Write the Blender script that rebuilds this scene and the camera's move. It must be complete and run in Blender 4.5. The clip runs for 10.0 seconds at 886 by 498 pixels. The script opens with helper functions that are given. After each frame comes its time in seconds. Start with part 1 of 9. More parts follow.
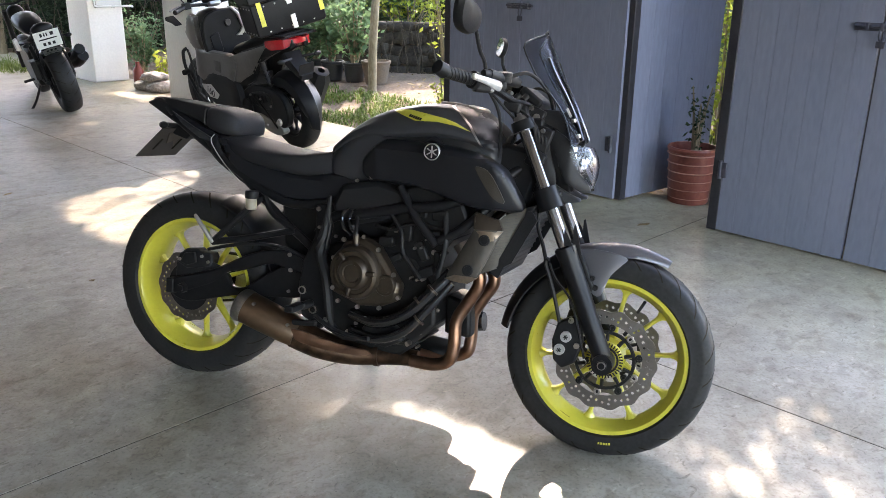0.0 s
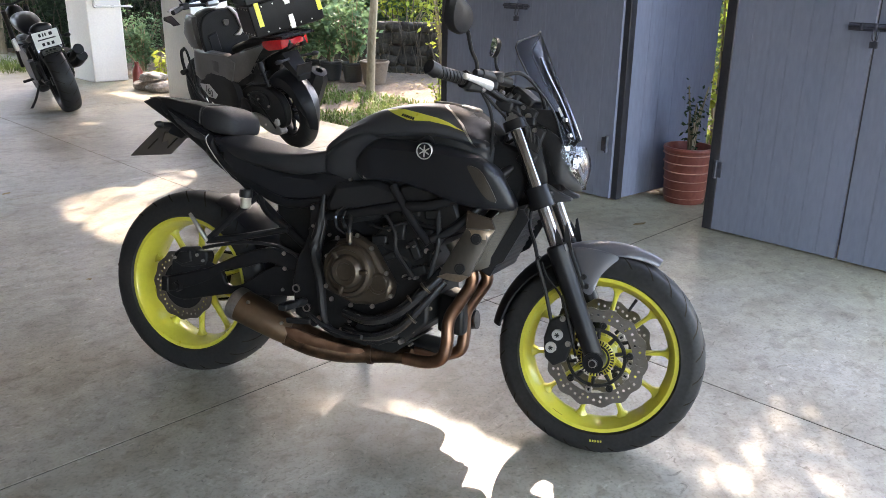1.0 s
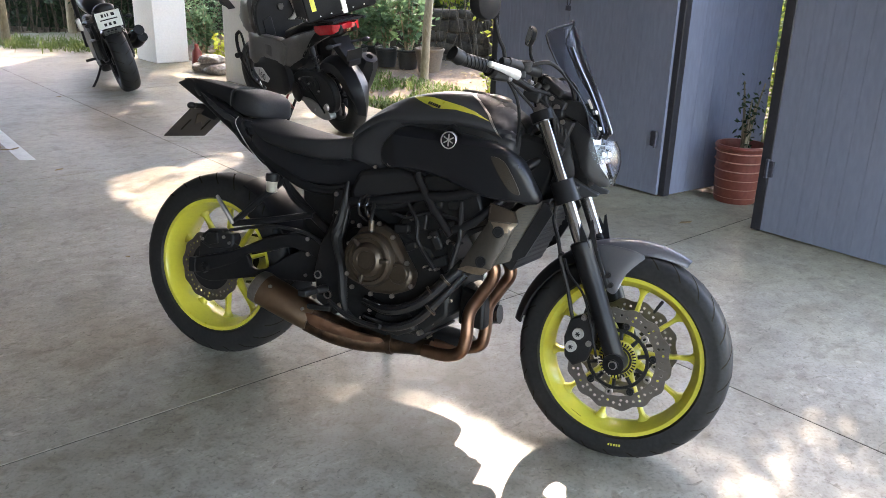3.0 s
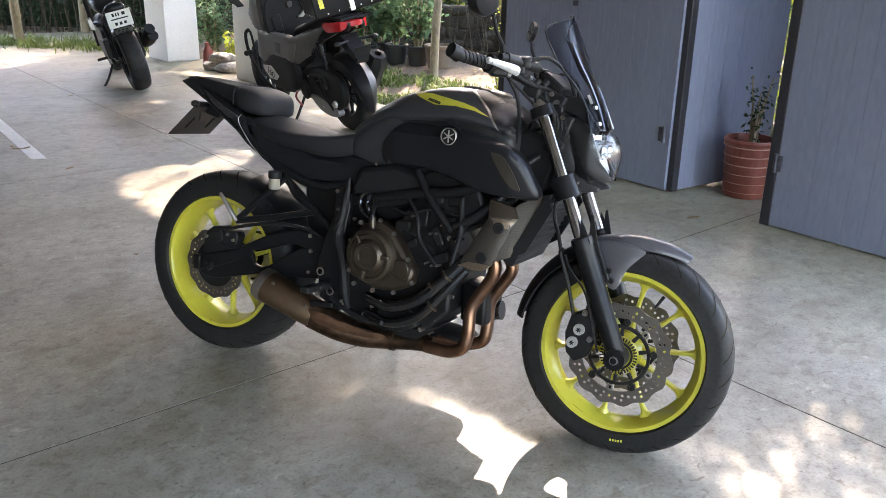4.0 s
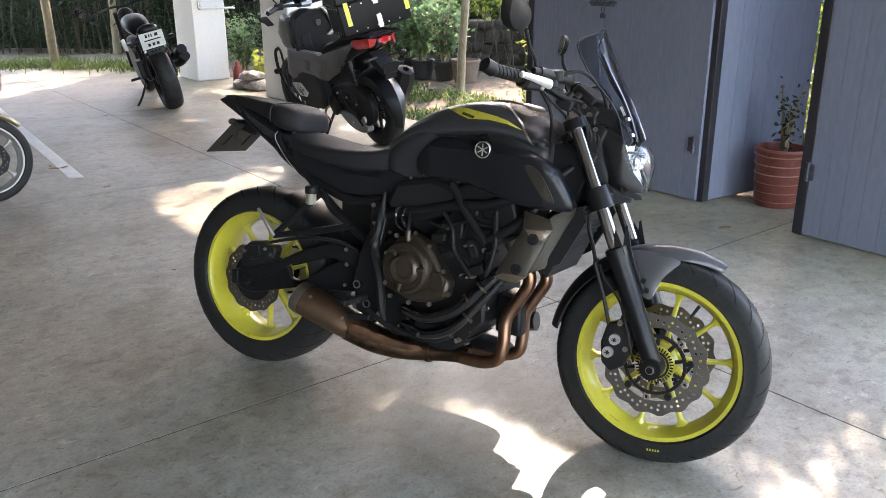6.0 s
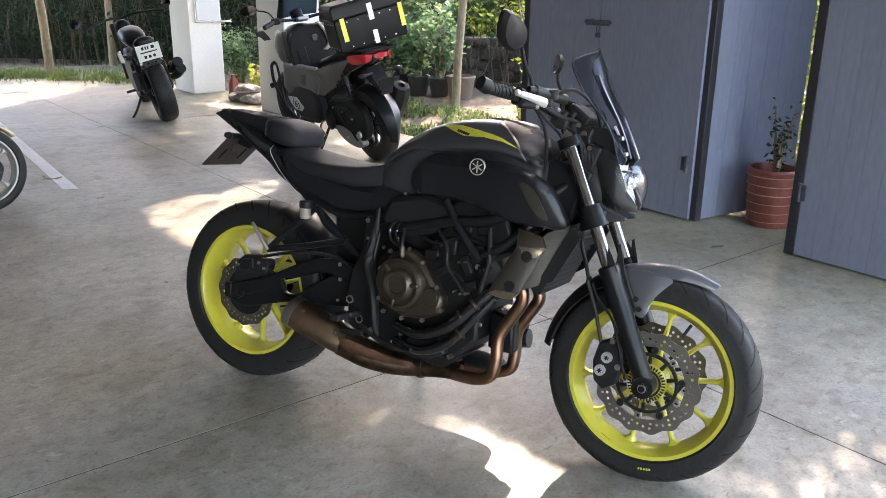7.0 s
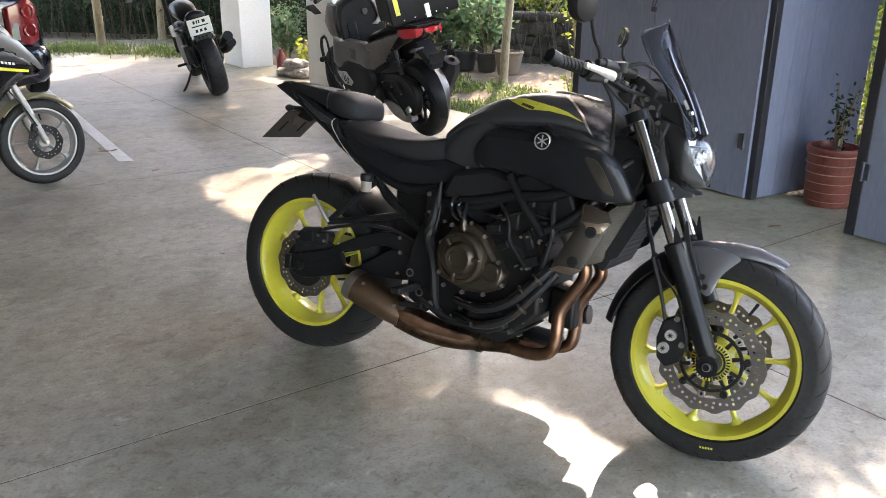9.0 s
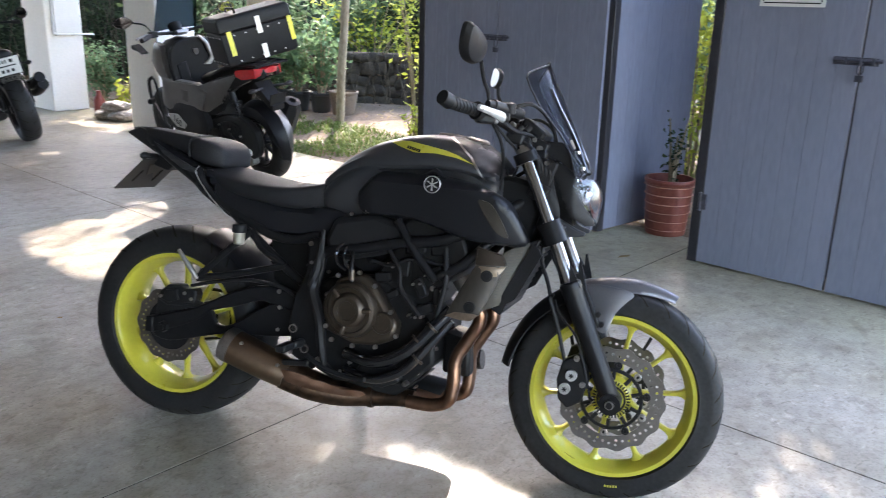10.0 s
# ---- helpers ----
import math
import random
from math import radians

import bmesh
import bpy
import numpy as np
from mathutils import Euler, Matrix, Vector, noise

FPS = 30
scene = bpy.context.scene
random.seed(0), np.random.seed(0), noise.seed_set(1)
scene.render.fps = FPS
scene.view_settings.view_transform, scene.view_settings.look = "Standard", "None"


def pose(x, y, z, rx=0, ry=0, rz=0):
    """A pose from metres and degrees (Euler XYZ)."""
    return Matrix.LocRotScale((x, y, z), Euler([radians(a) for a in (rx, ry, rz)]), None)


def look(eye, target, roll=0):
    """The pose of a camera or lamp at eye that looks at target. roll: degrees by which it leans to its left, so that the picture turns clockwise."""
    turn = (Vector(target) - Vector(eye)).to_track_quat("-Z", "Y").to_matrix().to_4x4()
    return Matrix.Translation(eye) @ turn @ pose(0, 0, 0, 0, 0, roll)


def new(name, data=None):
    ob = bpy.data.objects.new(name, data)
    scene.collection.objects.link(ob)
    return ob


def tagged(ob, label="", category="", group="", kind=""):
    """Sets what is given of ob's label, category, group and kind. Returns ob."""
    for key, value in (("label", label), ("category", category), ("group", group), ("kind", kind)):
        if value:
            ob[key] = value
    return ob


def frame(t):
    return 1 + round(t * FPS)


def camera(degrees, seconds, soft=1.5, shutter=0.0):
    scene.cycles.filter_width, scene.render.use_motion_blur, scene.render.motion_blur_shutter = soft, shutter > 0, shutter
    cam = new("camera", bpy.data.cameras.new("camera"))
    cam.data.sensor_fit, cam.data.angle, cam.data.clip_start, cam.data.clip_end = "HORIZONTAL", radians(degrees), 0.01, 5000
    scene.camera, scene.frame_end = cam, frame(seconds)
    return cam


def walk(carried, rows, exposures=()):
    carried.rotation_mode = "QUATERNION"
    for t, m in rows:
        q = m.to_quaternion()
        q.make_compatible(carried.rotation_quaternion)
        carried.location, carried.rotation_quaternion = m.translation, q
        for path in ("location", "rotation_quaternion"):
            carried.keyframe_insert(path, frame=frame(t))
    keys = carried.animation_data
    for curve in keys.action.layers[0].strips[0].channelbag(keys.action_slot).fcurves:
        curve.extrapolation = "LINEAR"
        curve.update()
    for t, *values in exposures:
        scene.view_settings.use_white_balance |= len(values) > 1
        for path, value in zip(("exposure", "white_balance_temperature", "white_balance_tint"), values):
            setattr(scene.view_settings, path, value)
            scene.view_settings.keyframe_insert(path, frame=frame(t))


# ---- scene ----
cam = camera(56.5, 10.0, 0.6, 0.4)
PATH = [
    (0, (0.032, 0.147, 1.357), (0.008, 2.039, 0.71), 0.8),
    (0.5, (0.046, 0.138, 1.36), (0.022, 2.03, 0.712), 0.8),
    (1, (0.055, 0.131, 1.358), (0.03, 2.024, 0.711), 0.8),
    (1.5, (0.082, 0.134, 1.357), (0.039, 2.026, 0.708), 1.1),
    (2, (0.136, 0.145, 1.348), (0.058, 2.033, 0.694), 1.5),
    (2.5, (0.143, 0.183, 1.349), (0.014, 2.065, 0.684), 1.7),
    (4, (0.191, 0.183, 1.351), (-0.003, 2.053, 0.669), 1.1),
    (4.5, (0.199, 0.186, 1.357), (-0.012, 2.053, 0.671), 0.6),
    (5, (0.19, 0.165, 1.359), (-0.025, 2.03, 0.67), 0.4),
    (5.5, (0.173, 0.154, 1.355), (-0.086, 2.019, 0.681), -0.6),
    (7, (0.168, 0.145, 1.361), (-0.076, 2.032, 0.745), 0.7),
    (7.5, (0.185, 0.154, 1.359), (-0.057, 2.042, 0.745), 0.7),
    (8, (0.18, 0.156, 1.351), (-0.069, 2.042, 0.732), 0.8),
    (8.5, (0.15, 0.141, 1.343), (-0.155, 2.005, 0.684), 1.2),
    (9, (0.101, 0.136, 1.351), (-0.233, 1.991, 0.681), 0.6),
    (9.5, (-0.017, 0.187, 1.35), (-0.149, 2.088, 0.745), 0.1),
    (10, (-0.085, 0.235, 1.343), (-0.009, 2.148, 0.767), 1.5),
]
walk(cam, [(t, look(eye, target, roll)) for t, eye, target, roll in PATH], [(0, 4.2, 7450, 18), (8, 4.2, 7450, 18), (9, 4.2, 7700, 18), (10, 4.2, 6950, 18)])

# ---- world and light ----
SUN_EL, SUN_AZ = radians(36.5), radians(5)        # azimuth from +y towards +x
TO_SUN = Vector((math.sin(SUN_AZ) * math.cos(SUN_EL), math.cos(SUN_AZ) * math.cos(SUN_EL), math.sin(SUN_EL)))
world = bpy.data.worlds.new("world")
scene.world = world
world.use_nodes = True
wn = world.node_tree
sky = wn.nodes.new("ShaderNodeTexSky")
sky.sky_type, sky.sun_disc = "NISHITA", False
sky.sun_elevation, sky.sun_rotation = SUN_EL, SUN_AZ
sky.air_density, sky.dust_density = 1.0, 1.5
wn.links.new(sky.outputs[0], wn.nodes["Background"].inputs[0])
wn.nodes["Background"].inputs[1].default_value = 0.15
sun_data = bpy.data.lights.new("sun", "SUN")
sun_data.energy, sun_data.angle, sun_data.color = 1.15, radians(0.5), (1.0, 0.93, 0.82)
sun = new("sun", sun_data)
sun.matrix_world = look(TO_SUN * 30, (0, 0, 0))


# ---- materials ----
def mat(name, color, rough=0.5, metal=0.0, vary=0.15, scale=8.0, fine=60.0, bump=0.0, coat=0.0, rvary=0.1, color2=None, stretch=(1, 1, 1), per=0.0, spec=0.5, trans=0.0, coatr=0.05):
    """Principled material with colour variation at two scales, roughness wear and fine relief."""
    m = bpy.data.materials.new(name)
    m.use_nodes = True
    n, l = m.node_tree.nodes, m.node_tree.links
    b = n["Principled BSDF"]
    tc = n.new("ShaderNodeTexCoord")
    mp = n.new("ShaderNodeMapping")
    mp.inputs["Scale"].default_value = stretch
    l.new(tc.outputs["Object"], mp.inputs[0])
    n1, n2 = n.new("ShaderNodeTexNoise"), n.new("ShaderNodeTexNoise")
    n1.inputs["Scale"].default_value, n2.inputs["Scale"].default_value = scale, fine
    n1.inputs["Detail"].default_value, n2.inputs["Detail"].default_value = 5, 4
    for x in (n1, n2):
        l.new(mp.outputs[0], x.inputs[0])
    mix = n.new("ShaderNodeMath")
    mix.operation = "ADD"
    l.new(n1.outputs[0], mix.inputs[0])
    l.new(n2.outputs[0], mix.inputs[1])
    half = n.new("ShaderNodeMath")
    half.operation = "MULTIPLY"
    half.inputs[1].default_value = 0.5
    l.new(mix.outputs[0], half.inputs[0])
    ramp = n.new("ShaderNodeValToRGB")
    c2 = color2 or tuple(min(1, c * (1 + vary)) for c in color)
    c1 = tuple(c * (1 - vary) for c in color) if color2 is None else color
    ramp.color_ramp.elements[0].position, ramp.color_ramp.elements[1].position = 0.36, 0.64
    ramp.color_ramp.elements[0].color, ramp.color_ramp.elements[1].color = (*c1, 1), (*c2, 1)
    l.new(half.outputs[0], ramp.inputs[0])
    out = ramp.outputs[0]
    if per:
        info = n.new("ShaderNodeObjectInfo")
        geo = n.new("ShaderNodeNewGeometry")
        add = n.new("ShaderNodeMath")
        add.operation = "ADD"
        l.new(info.outputs["Random"], add.inputs[0])
        l.new(geo.outputs["Random Per Island"], add.inputs[1])
        mr = n.new("ShaderNodeMapRange")
        mr.inputs[2].default_value = 2.0
        mr.inputs[3].default_value, mr.inputs[4].default_value = 1 - per, 1 + per
        l.new(add.outputs[0], mr.inputs[0])
        hsv = n.new("ShaderNodeHueSaturation")
        l.new(mr.outputs[0], hsv.inputs["Value"])
        l.new(out, hsv.inputs["Color"])
        out = hsv.outputs[0]
    l.new(out, b.inputs["Base Color"])
    rr = n.new("ShaderNodeMapRange")
    rr.inputs[3].default_value, rr.inputs[4].default_value = max(0.02, rough - rvary), min(1, rough + rvary)
    l.new(half.outputs[0], rr.inputs[0])
    l.new(rr.outputs[0], b.inputs["Roughness"])
    b.inputs["Metallic"].default_value = metal
    b.inputs["Specular IOR Level"].default_value = spec
    b.inputs["Coat Weight"].default_value, b.inputs["Coat Roughness"].default_value = coat, coatr
    b.inputs["Transmission Weight"].default_value = trans
    if bump:
        bp = n.new("ShaderNodeBump")
        bp.inputs["Strength"].default_value, bp.inputs["Distance"].default_value = bump, 0.01
        l.new(half.outputs[0], bp.inputs["Height"])
        l.new(bp.outputs[0], b.inputs["Normal"])
    return m


def concrete_mat():
    """Grey power-floated concrete: soft clouds, faint trowel drag, sparse dark chips and pale scuffs, worn gloss."""
    m = mat("concrete_floor", (0.298, 0.272, 0.225), 0.43, 0, color2=(0.435, 0.402, 0.340), scale=1.3, fine=16, bump=0.05, rvary=0.14, per=0.04)
    n, l = m.node_tree.nodes, m.node_tree.links
    b = n["Principled BSDF"]
    src = b.inputs["Base Color"].links[0].from_socket
    tc = n.new("ShaderNodeTexCoord")
    # noise scale, stretch, ramp from, ramp to, tint, distortion
    layers = ((0.55, (1, 1, 1), 0.46, 0.66, (0.80, 0.78, 0.74), 0.8), (2.1, (1, 1, 1), 0.48, 0.70, (0.76, 0.735, 0.69), 1.0), (4.2, (1, 1, 1), 0.60, 0.68, (0.80, 0.78, 0.75), 2.5),
              (5.5, (1, 1.3, 1), 0.52, 0.68, (0.86, 0.84, 0.81), 0.6), (22.0, (1, 1.2, 1), 0.53, 0.68, (0.77, 0.75, 0.72), 0.8),
              (90.0, (1, 1, 1), 0.50, 0.72, (0.70, 0.69, 0.67), 0.0), (13.0, (1, 2.0, 1), 0.655, 0.70, (0.66, 0.64, 0.61), 2.2),
              (44.0, (1, 1.4, 1), 0.68, 0.71, (0.55, 0.53, 0.50), 0.9), (9.0, (1, 2.4, 1), 0.63, 0.74, (1.34, 1.34, 1.36), 1.4), (34.0, (1, 1.4, 1), 0.63, 0.71, (1.28, 1.28, 1.29), 1.2))
    for i, (scale, stretch, lo, hi, tint, dist) in enumerate(layers):
        t = n.new("ShaderNodeTexNoise")
        t.inputs["Scale"].default_value, t.inputs["Detail"].default_value, t.inputs["Distortion"].default_value = scale, 6, dist
        mp = n.new("ShaderNodeMapping")
        mp.inputs["Scale"].default_value = stretch
        mp.inputs["Location"].default_value = (3.1 * i, 1.7 * i, 0)
        mp.inputs["Rotation"].default_value = (0, 0, radians(-48))
        l.new(tc.outputs["Object"], mp.inputs[0])
        l.new(mp.outputs[0], t.inputs[0])
        mr = n.new("ShaderNodeMapRange")
        mr.inputs[1].default_value, mr.inputs[2].default_value = lo, hi
        l.new(t.outputs[0], mr.inputs[0])
        mx = n.new("ShaderNodeMix")
        mx.data_type, mx.blend_type = "RGBA", "MULTIPLY"
        l.new(mr.outputs[0], mx.inputs[0])
        l.new(src, mx.inputs[6])
        mx.inputs[7].default_value = (*tint, 1)
        src = mx.outputs[2]
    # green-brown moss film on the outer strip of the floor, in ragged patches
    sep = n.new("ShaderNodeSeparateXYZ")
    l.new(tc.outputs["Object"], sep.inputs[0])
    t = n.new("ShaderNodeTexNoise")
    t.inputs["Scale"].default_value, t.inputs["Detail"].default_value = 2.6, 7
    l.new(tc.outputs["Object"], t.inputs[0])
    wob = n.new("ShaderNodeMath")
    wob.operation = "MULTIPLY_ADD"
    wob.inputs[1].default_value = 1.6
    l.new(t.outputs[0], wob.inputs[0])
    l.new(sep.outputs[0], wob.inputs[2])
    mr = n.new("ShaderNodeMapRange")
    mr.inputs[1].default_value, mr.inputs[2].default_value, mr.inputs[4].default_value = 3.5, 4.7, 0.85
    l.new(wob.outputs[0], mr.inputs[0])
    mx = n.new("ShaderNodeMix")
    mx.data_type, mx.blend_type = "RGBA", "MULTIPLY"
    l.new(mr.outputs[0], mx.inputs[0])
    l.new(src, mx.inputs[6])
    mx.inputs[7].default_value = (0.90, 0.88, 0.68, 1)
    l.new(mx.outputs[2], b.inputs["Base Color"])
    return m


def leaf_mat(name, c1, c2, rough=0.6, glow=0.35):
    """Leaf: green that differs from leaf to leaf and lets light through."""
    m = mat(name, c1, rough, 0, color2=c2, scale=3, fine=20, per=0.35, spec=0.25)
    n, l = m.node_tree.nodes, m.node_tree.links
    b = n["Principled BSDF"]
    tr = n.new("ShaderNodeBsdfTranslucent")
    l.new(b.inputs["Base Color"].links[0].from_socket, tr.inputs[0])
    mx = n.new("ShaderNodeMixShader")
    mx.inputs[0].default_value = glow
    l.new(b.outputs[0], mx.inputs[1])
    l.new(tr.outputs[0], mx.inputs[2])
    l.new(mx.outputs[0], n["Material Output"].inputs[0])
    return m


def glass_mat(name, color, rough=0.03, ior=1.45):
    m = bpy.data.materials.new(name)
    m.use_nodes = True
    b = m.node_tree.nodes["Principled BSDF"]
    b.inputs["Base Color"].default_value = (*color, 1)
    b.inputs["Transmission Weight"].default_value, b.inputs["Roughness"].default_value, b.inputs["IOR"].default_value = 1, rough, ior
    return m


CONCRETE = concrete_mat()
JOINT = mat("joint_filler", (0.022, 0.018, 0.014), 0.95, spec=0.05)
SOIL = mat("soil", (0.12, 0.082, 0.055), 0.95, color2=(0.27, 0.20, 0.135), scale=2.2, fine=35, bump=0.6)
WHITEWALL = mat("pillar_paint", (0.84, 0.81, 0.76), 0.7, vary=0.06, scale=2, fine=40, bump=0.08)
BACKWALL = mat("back_wall_paint", (0.125, 0.122, 0.116), 0.8, vary=0.1, scale=2, fine=40, bump=0.08)
CEIL = mat("ceiling_plaster", (0.25, 0.245, 0.235), 0.85, vary=0.06, scale=2)
GATE = mat("gate_paint", (0.181, 0.198, 0.264), 0.42, vary=0.10, scale=2.5, fine=50, bump=0.05, stretch=(1, 1, 0.25), spec=0.5, per=0.03)
GATEEDGE = mat("gate_edge_black", (0.022, 0.022, 0.028), 0.45, vary=0.3)
BLACKIRON = mat("iron_bolt", (0.075, 0.078, 0.10), 0.45, 0.6, vary=0.3)
STONE = mat("wall_stone", (0.030, 0.026, 0.020), 0.9, color2=(0.085, 0.072, 0.052), scale=6, fine=40, bump=0.5, per=0.3)
TWIG = mat("twig_bark", (0.05, 0.042, 0.03), 0.9, color2=(0.12, 0.10, 0.07), scale=9, fine=60)
BARK = mat("bark", (0.20, 0.16, 0.10), 0.9, color2=(0.36, 0.30, 0.20), scale=9, fine=60, bump=0.5, stretch=(1, 1, 0.35))
LEAF_DARK = leaf_mat("leaf_dark", (0.022, 0.040, 0.018), (0.055, 0.085, 0.040), glow=0.45)
LEAF_MID = leaf_mat("leaf_mid", (0.080, 0.145, 0.075), (0.17, 0.265, 0.14), glow=0.5)
LEAF_LIME = leaf_mat("leaf_lime", (0.28, 0.36, 0.05), (0.48, 0.52, 0.10))
GRASS = leaf_mat("grass_blade", (0.07, 0.12, 0.03), (0.22, 0.28, 0.08))
DRY = leaf_mat("dry_leaf", (0.20, 0.14, 0.07), (0.38, 0.28, 0.15), 0.8, 0.15)
TERRA = mat("terracotta", (0.21, 0.055, 0.040), 0.42, color2=(0.31, 0.095, 0.065), scale=5, fine=45, bump=0.05)
TERRALINE = mat("terracotta_band", (0.50, 0.25, 0.19), 0.5)
POTGREY = mat("pot_clay_pale", (0.17, 0.13, 0.095), 0.75, vary=0.2, bump=0.1)
POTBLACK = mat("pot_black_plastic", (0.03, 0.033, 0.034), 0.45, vary=0.25)
LINEPAINT = mat("line_paint", (0.76, 0.76, 0.75), 0.6, vary=0.14, scale=9, bump=0.1)

BLACK = mat("black_plastic", (0.014, 0.014, 0.015), 0.45, vary=0.25, fine=200, bump=0.04, spec=0.21)
SATIN = mat("satin_black_panel", (0.010, 0.0105, 0.013), 0.36, vary=0.12, fine=250, spec=0.28, coat=0.03, coatr=0.3)
GLOSSBLK = mat("gloss_black", (0.008, 0.008, 0.009), 0.12, vary=0.2, coat=0.6)
GREY = mat("matt_grey_paint", (0.042, 0.0435, 0.048), 0.36, 0.15, vary=0.04, rvary=0.03, fine=300, coat=0.05, coatr=0.3, spec=0.3)
FENDERGREY = mat("fender_grey_paint", (0.155, 0.157, 0.172), 0.34, 0.6, vary=0.08, fine=300, coat=0.15, coatr=0.2)
NEON = mat("neon_yellow_paint", (0.53, 0.485, 0.055), 0.30, vary=0.05, coat=0.4, coatr=0.12)
SEATMAT = mat("seat_vinyl", (0.017, 0.017, 0.019), 0.60, vary=0.15, fine=320, bump=0.12, spec=0.2)
RUBBER = mat("tyre_rubber", (0.0165, 0.0165, 0.017), 0.54, vary=0.3, scale=14, fine=90, bump=0.08, rvary=0.14, spec=0.24)
CHROME = mat("chrome", (0.36, 0.35, 0.34), 0.14, 1.0, vary=0.05, rvary=0.05)
STEEL = mat("brushed_steel", (0.42, 0.40, 0.38), 0.30, 1.0, vary=0.15, fine=150)
DISCSTEEL = mat("disc_steel", (0.20, 0.185, 0.17), 0.42, 1.0, vary=0.12, fine=90)
ALU = mat("cast_aluminium", (0.34, 0.33, 0.31), 0.40, 0.9, vary=0.12, bump=0.05)
EXH = mat("exhaust_titanium", (0.20, 0.105, 0.066), 0.35, 1.0, color2=(0.31, 0.185, 0.128), scale=5, fine=30)
EXHDARK = mat("exhaust_heat_stained", (0.055, 0.036, 0.026), 0.45, 1.0, color2=(0.19, 0.115, 0.075), scale=7, fine=40, bump=0.05)
MUFF = mat("muffler_steel", (0.27, 0.185, 0.125), 0.38, 1.0, vary=0.12, scale=4, fine=40)
ENGINE = mat("engine_black", (0.013, 0.0128, 0.013), 0.45, 0.1, spec=0.22, vary=0.3, fine=120, bump=0.1)
BRONZE = mat("engine_cover_bronze", (0.075, 0.058, 0.043), 0.40, 0.75, vary=0.15, fine=160, bump=0.06)
FRAMEBLK = mat("frame_black_paint", (0.0105, 0.0105, 0.0115), 0.34, vary=0.2, spec=0.17)
LENS = glass_mat("clear_lens", (0.93, 0.94, 0.95), 0.06, 1.3)
SMOKEDARK = glass_mat("smoke_screen_dark", (0.035, 0.055, 0.07), 0.08, 1.12)
# paler shroud metal: highlight of bend and foot put into the colour
GLINTMETAL = mat("bright_shroud_metal", (0.34, 0.265, 0.20), 0.36, 0.85, vary=0.2, fine=90)
SHROUD = mat("shroud_metal", (0.115, 0.104, 0.092), 0.40, 0.85, vary=0.12, fine=120, stretch=(1, 1, 0.3))
REFLECT = mat("lamp_reflector", (0.80, 0.81, 0.82), 0.38, 0.4, vary=0.04)
SMOKE = glass_mat("smoke_screen", (0.50, 0.51, 0.54), 0.04, 1.12)
MIRROR = mat("mirror_glass", (0.8, 0.8, 0.82), 0.03, 1.0, vary=0.02, rvary=0.01)
RED = mat("red_lens", (0.45, 0.012, 0.018), 0.15, vary=0.2, coat=0.6)
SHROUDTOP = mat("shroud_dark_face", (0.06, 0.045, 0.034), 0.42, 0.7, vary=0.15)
PRINT = mat("print_ink", (0.055, 0.05, 0.044), 0.5)
DARKRED = mat("dark_red_lens", (0.10, 0.006, 0.008), 0.2, vary=0.2)
WHITE = mat("white_plastic", (0.70, 0.69, 0.67), 0.4, vary=0.05)
BADGE = mat("badge_silver", (0.62, 0.61, 0.59), 0.3, 0.6)


# ---- building helpers ----
def part(name, bm, material, parent, label="", smooth=True, sub=0, bevel=0.0, angle=35):
    """Links a bmesh as one mesh object under a thing or part."""
    bmesh.ops.recalc_face_normals(bm, faces=bm.faces)
    me = bpy.data.meshes.new(name)
    bm.to_mesh(me)
    bm.free()
    me.materials.append(material)
    ob = new(name, me)
    if parent is not None:
        ob.parent = parent
    if smooth:
        for p in me.polygons:
            p.use_smooth = True
        if not sub:
            me.set_sharp_from_angle(angle=radians(angle))
    if bevel:
        md = ob.modifiers.new("bevel", "BEVEL")
        md.width, md.segments, md.limit_method, md.angle_limit = bevel, 2, "ANGLE", radians(40)
    if sub:
        md = ob.modifiers.new("sub", "SUBSURF")
        md.levels = md.render_levels = sub
    if label:
        tagged(ob, label)
    return ob


def thing(name, m, label, category, group="", kind=""):
    ob = new(name)
    ob.matrix_world = m
    return tagged(ob, label, category, group, kind)


def shift(bm, m):
    bmesh.ops.transform(bm, matrix=m, verts=bm.verts)
    return bm


def box(bm, c, s, rot=None):
    r = bmesh.ops.create_cube(bm, size=1)["verts"]
    m = Matrix.Translation(c) @ (rot.to_4x4() if rot is not None else Matrix()) @ Matrix.Diagonal((*s, 1))
    bmesh.ops.transform(bm, matrix=m, verts=r)
    return bm


def cyl(bm, p0, p1, r0, r1=None, n=16, cap=True):
    p0, p1 = Vector(p0), Vector(p1)
    d = p1 - p0
    v = bmesh.ops.create_cone(bm, cap_ends=cap, segments=n, radius1=r0, radius2=r0 if r1 is None else r1, depth=d.length)["verts"]
    m = Matrix.Translation((p0 + p1) / 2) @ d.to_track_quat("Z", "Y").to_matrix().to_4x4()
    bmesh.ops.transform(bm, matrix=m, verts=v)
    return bm


def ball(bm, c, r, n=12):
    v = bmesh.ops.create_uvsphere(bm, u_segments=n, v_segments=max(6, n // 2 + 2), radius=1)["verts"]
    s = r if isinstance(r, (tuple, list)) else (r, r, r)
    bmesh.ops.transform(bm, matrix=Matrix.Translation(c) @ Matrix.Diagonal((*s, 1)), verts=v)
    return bm


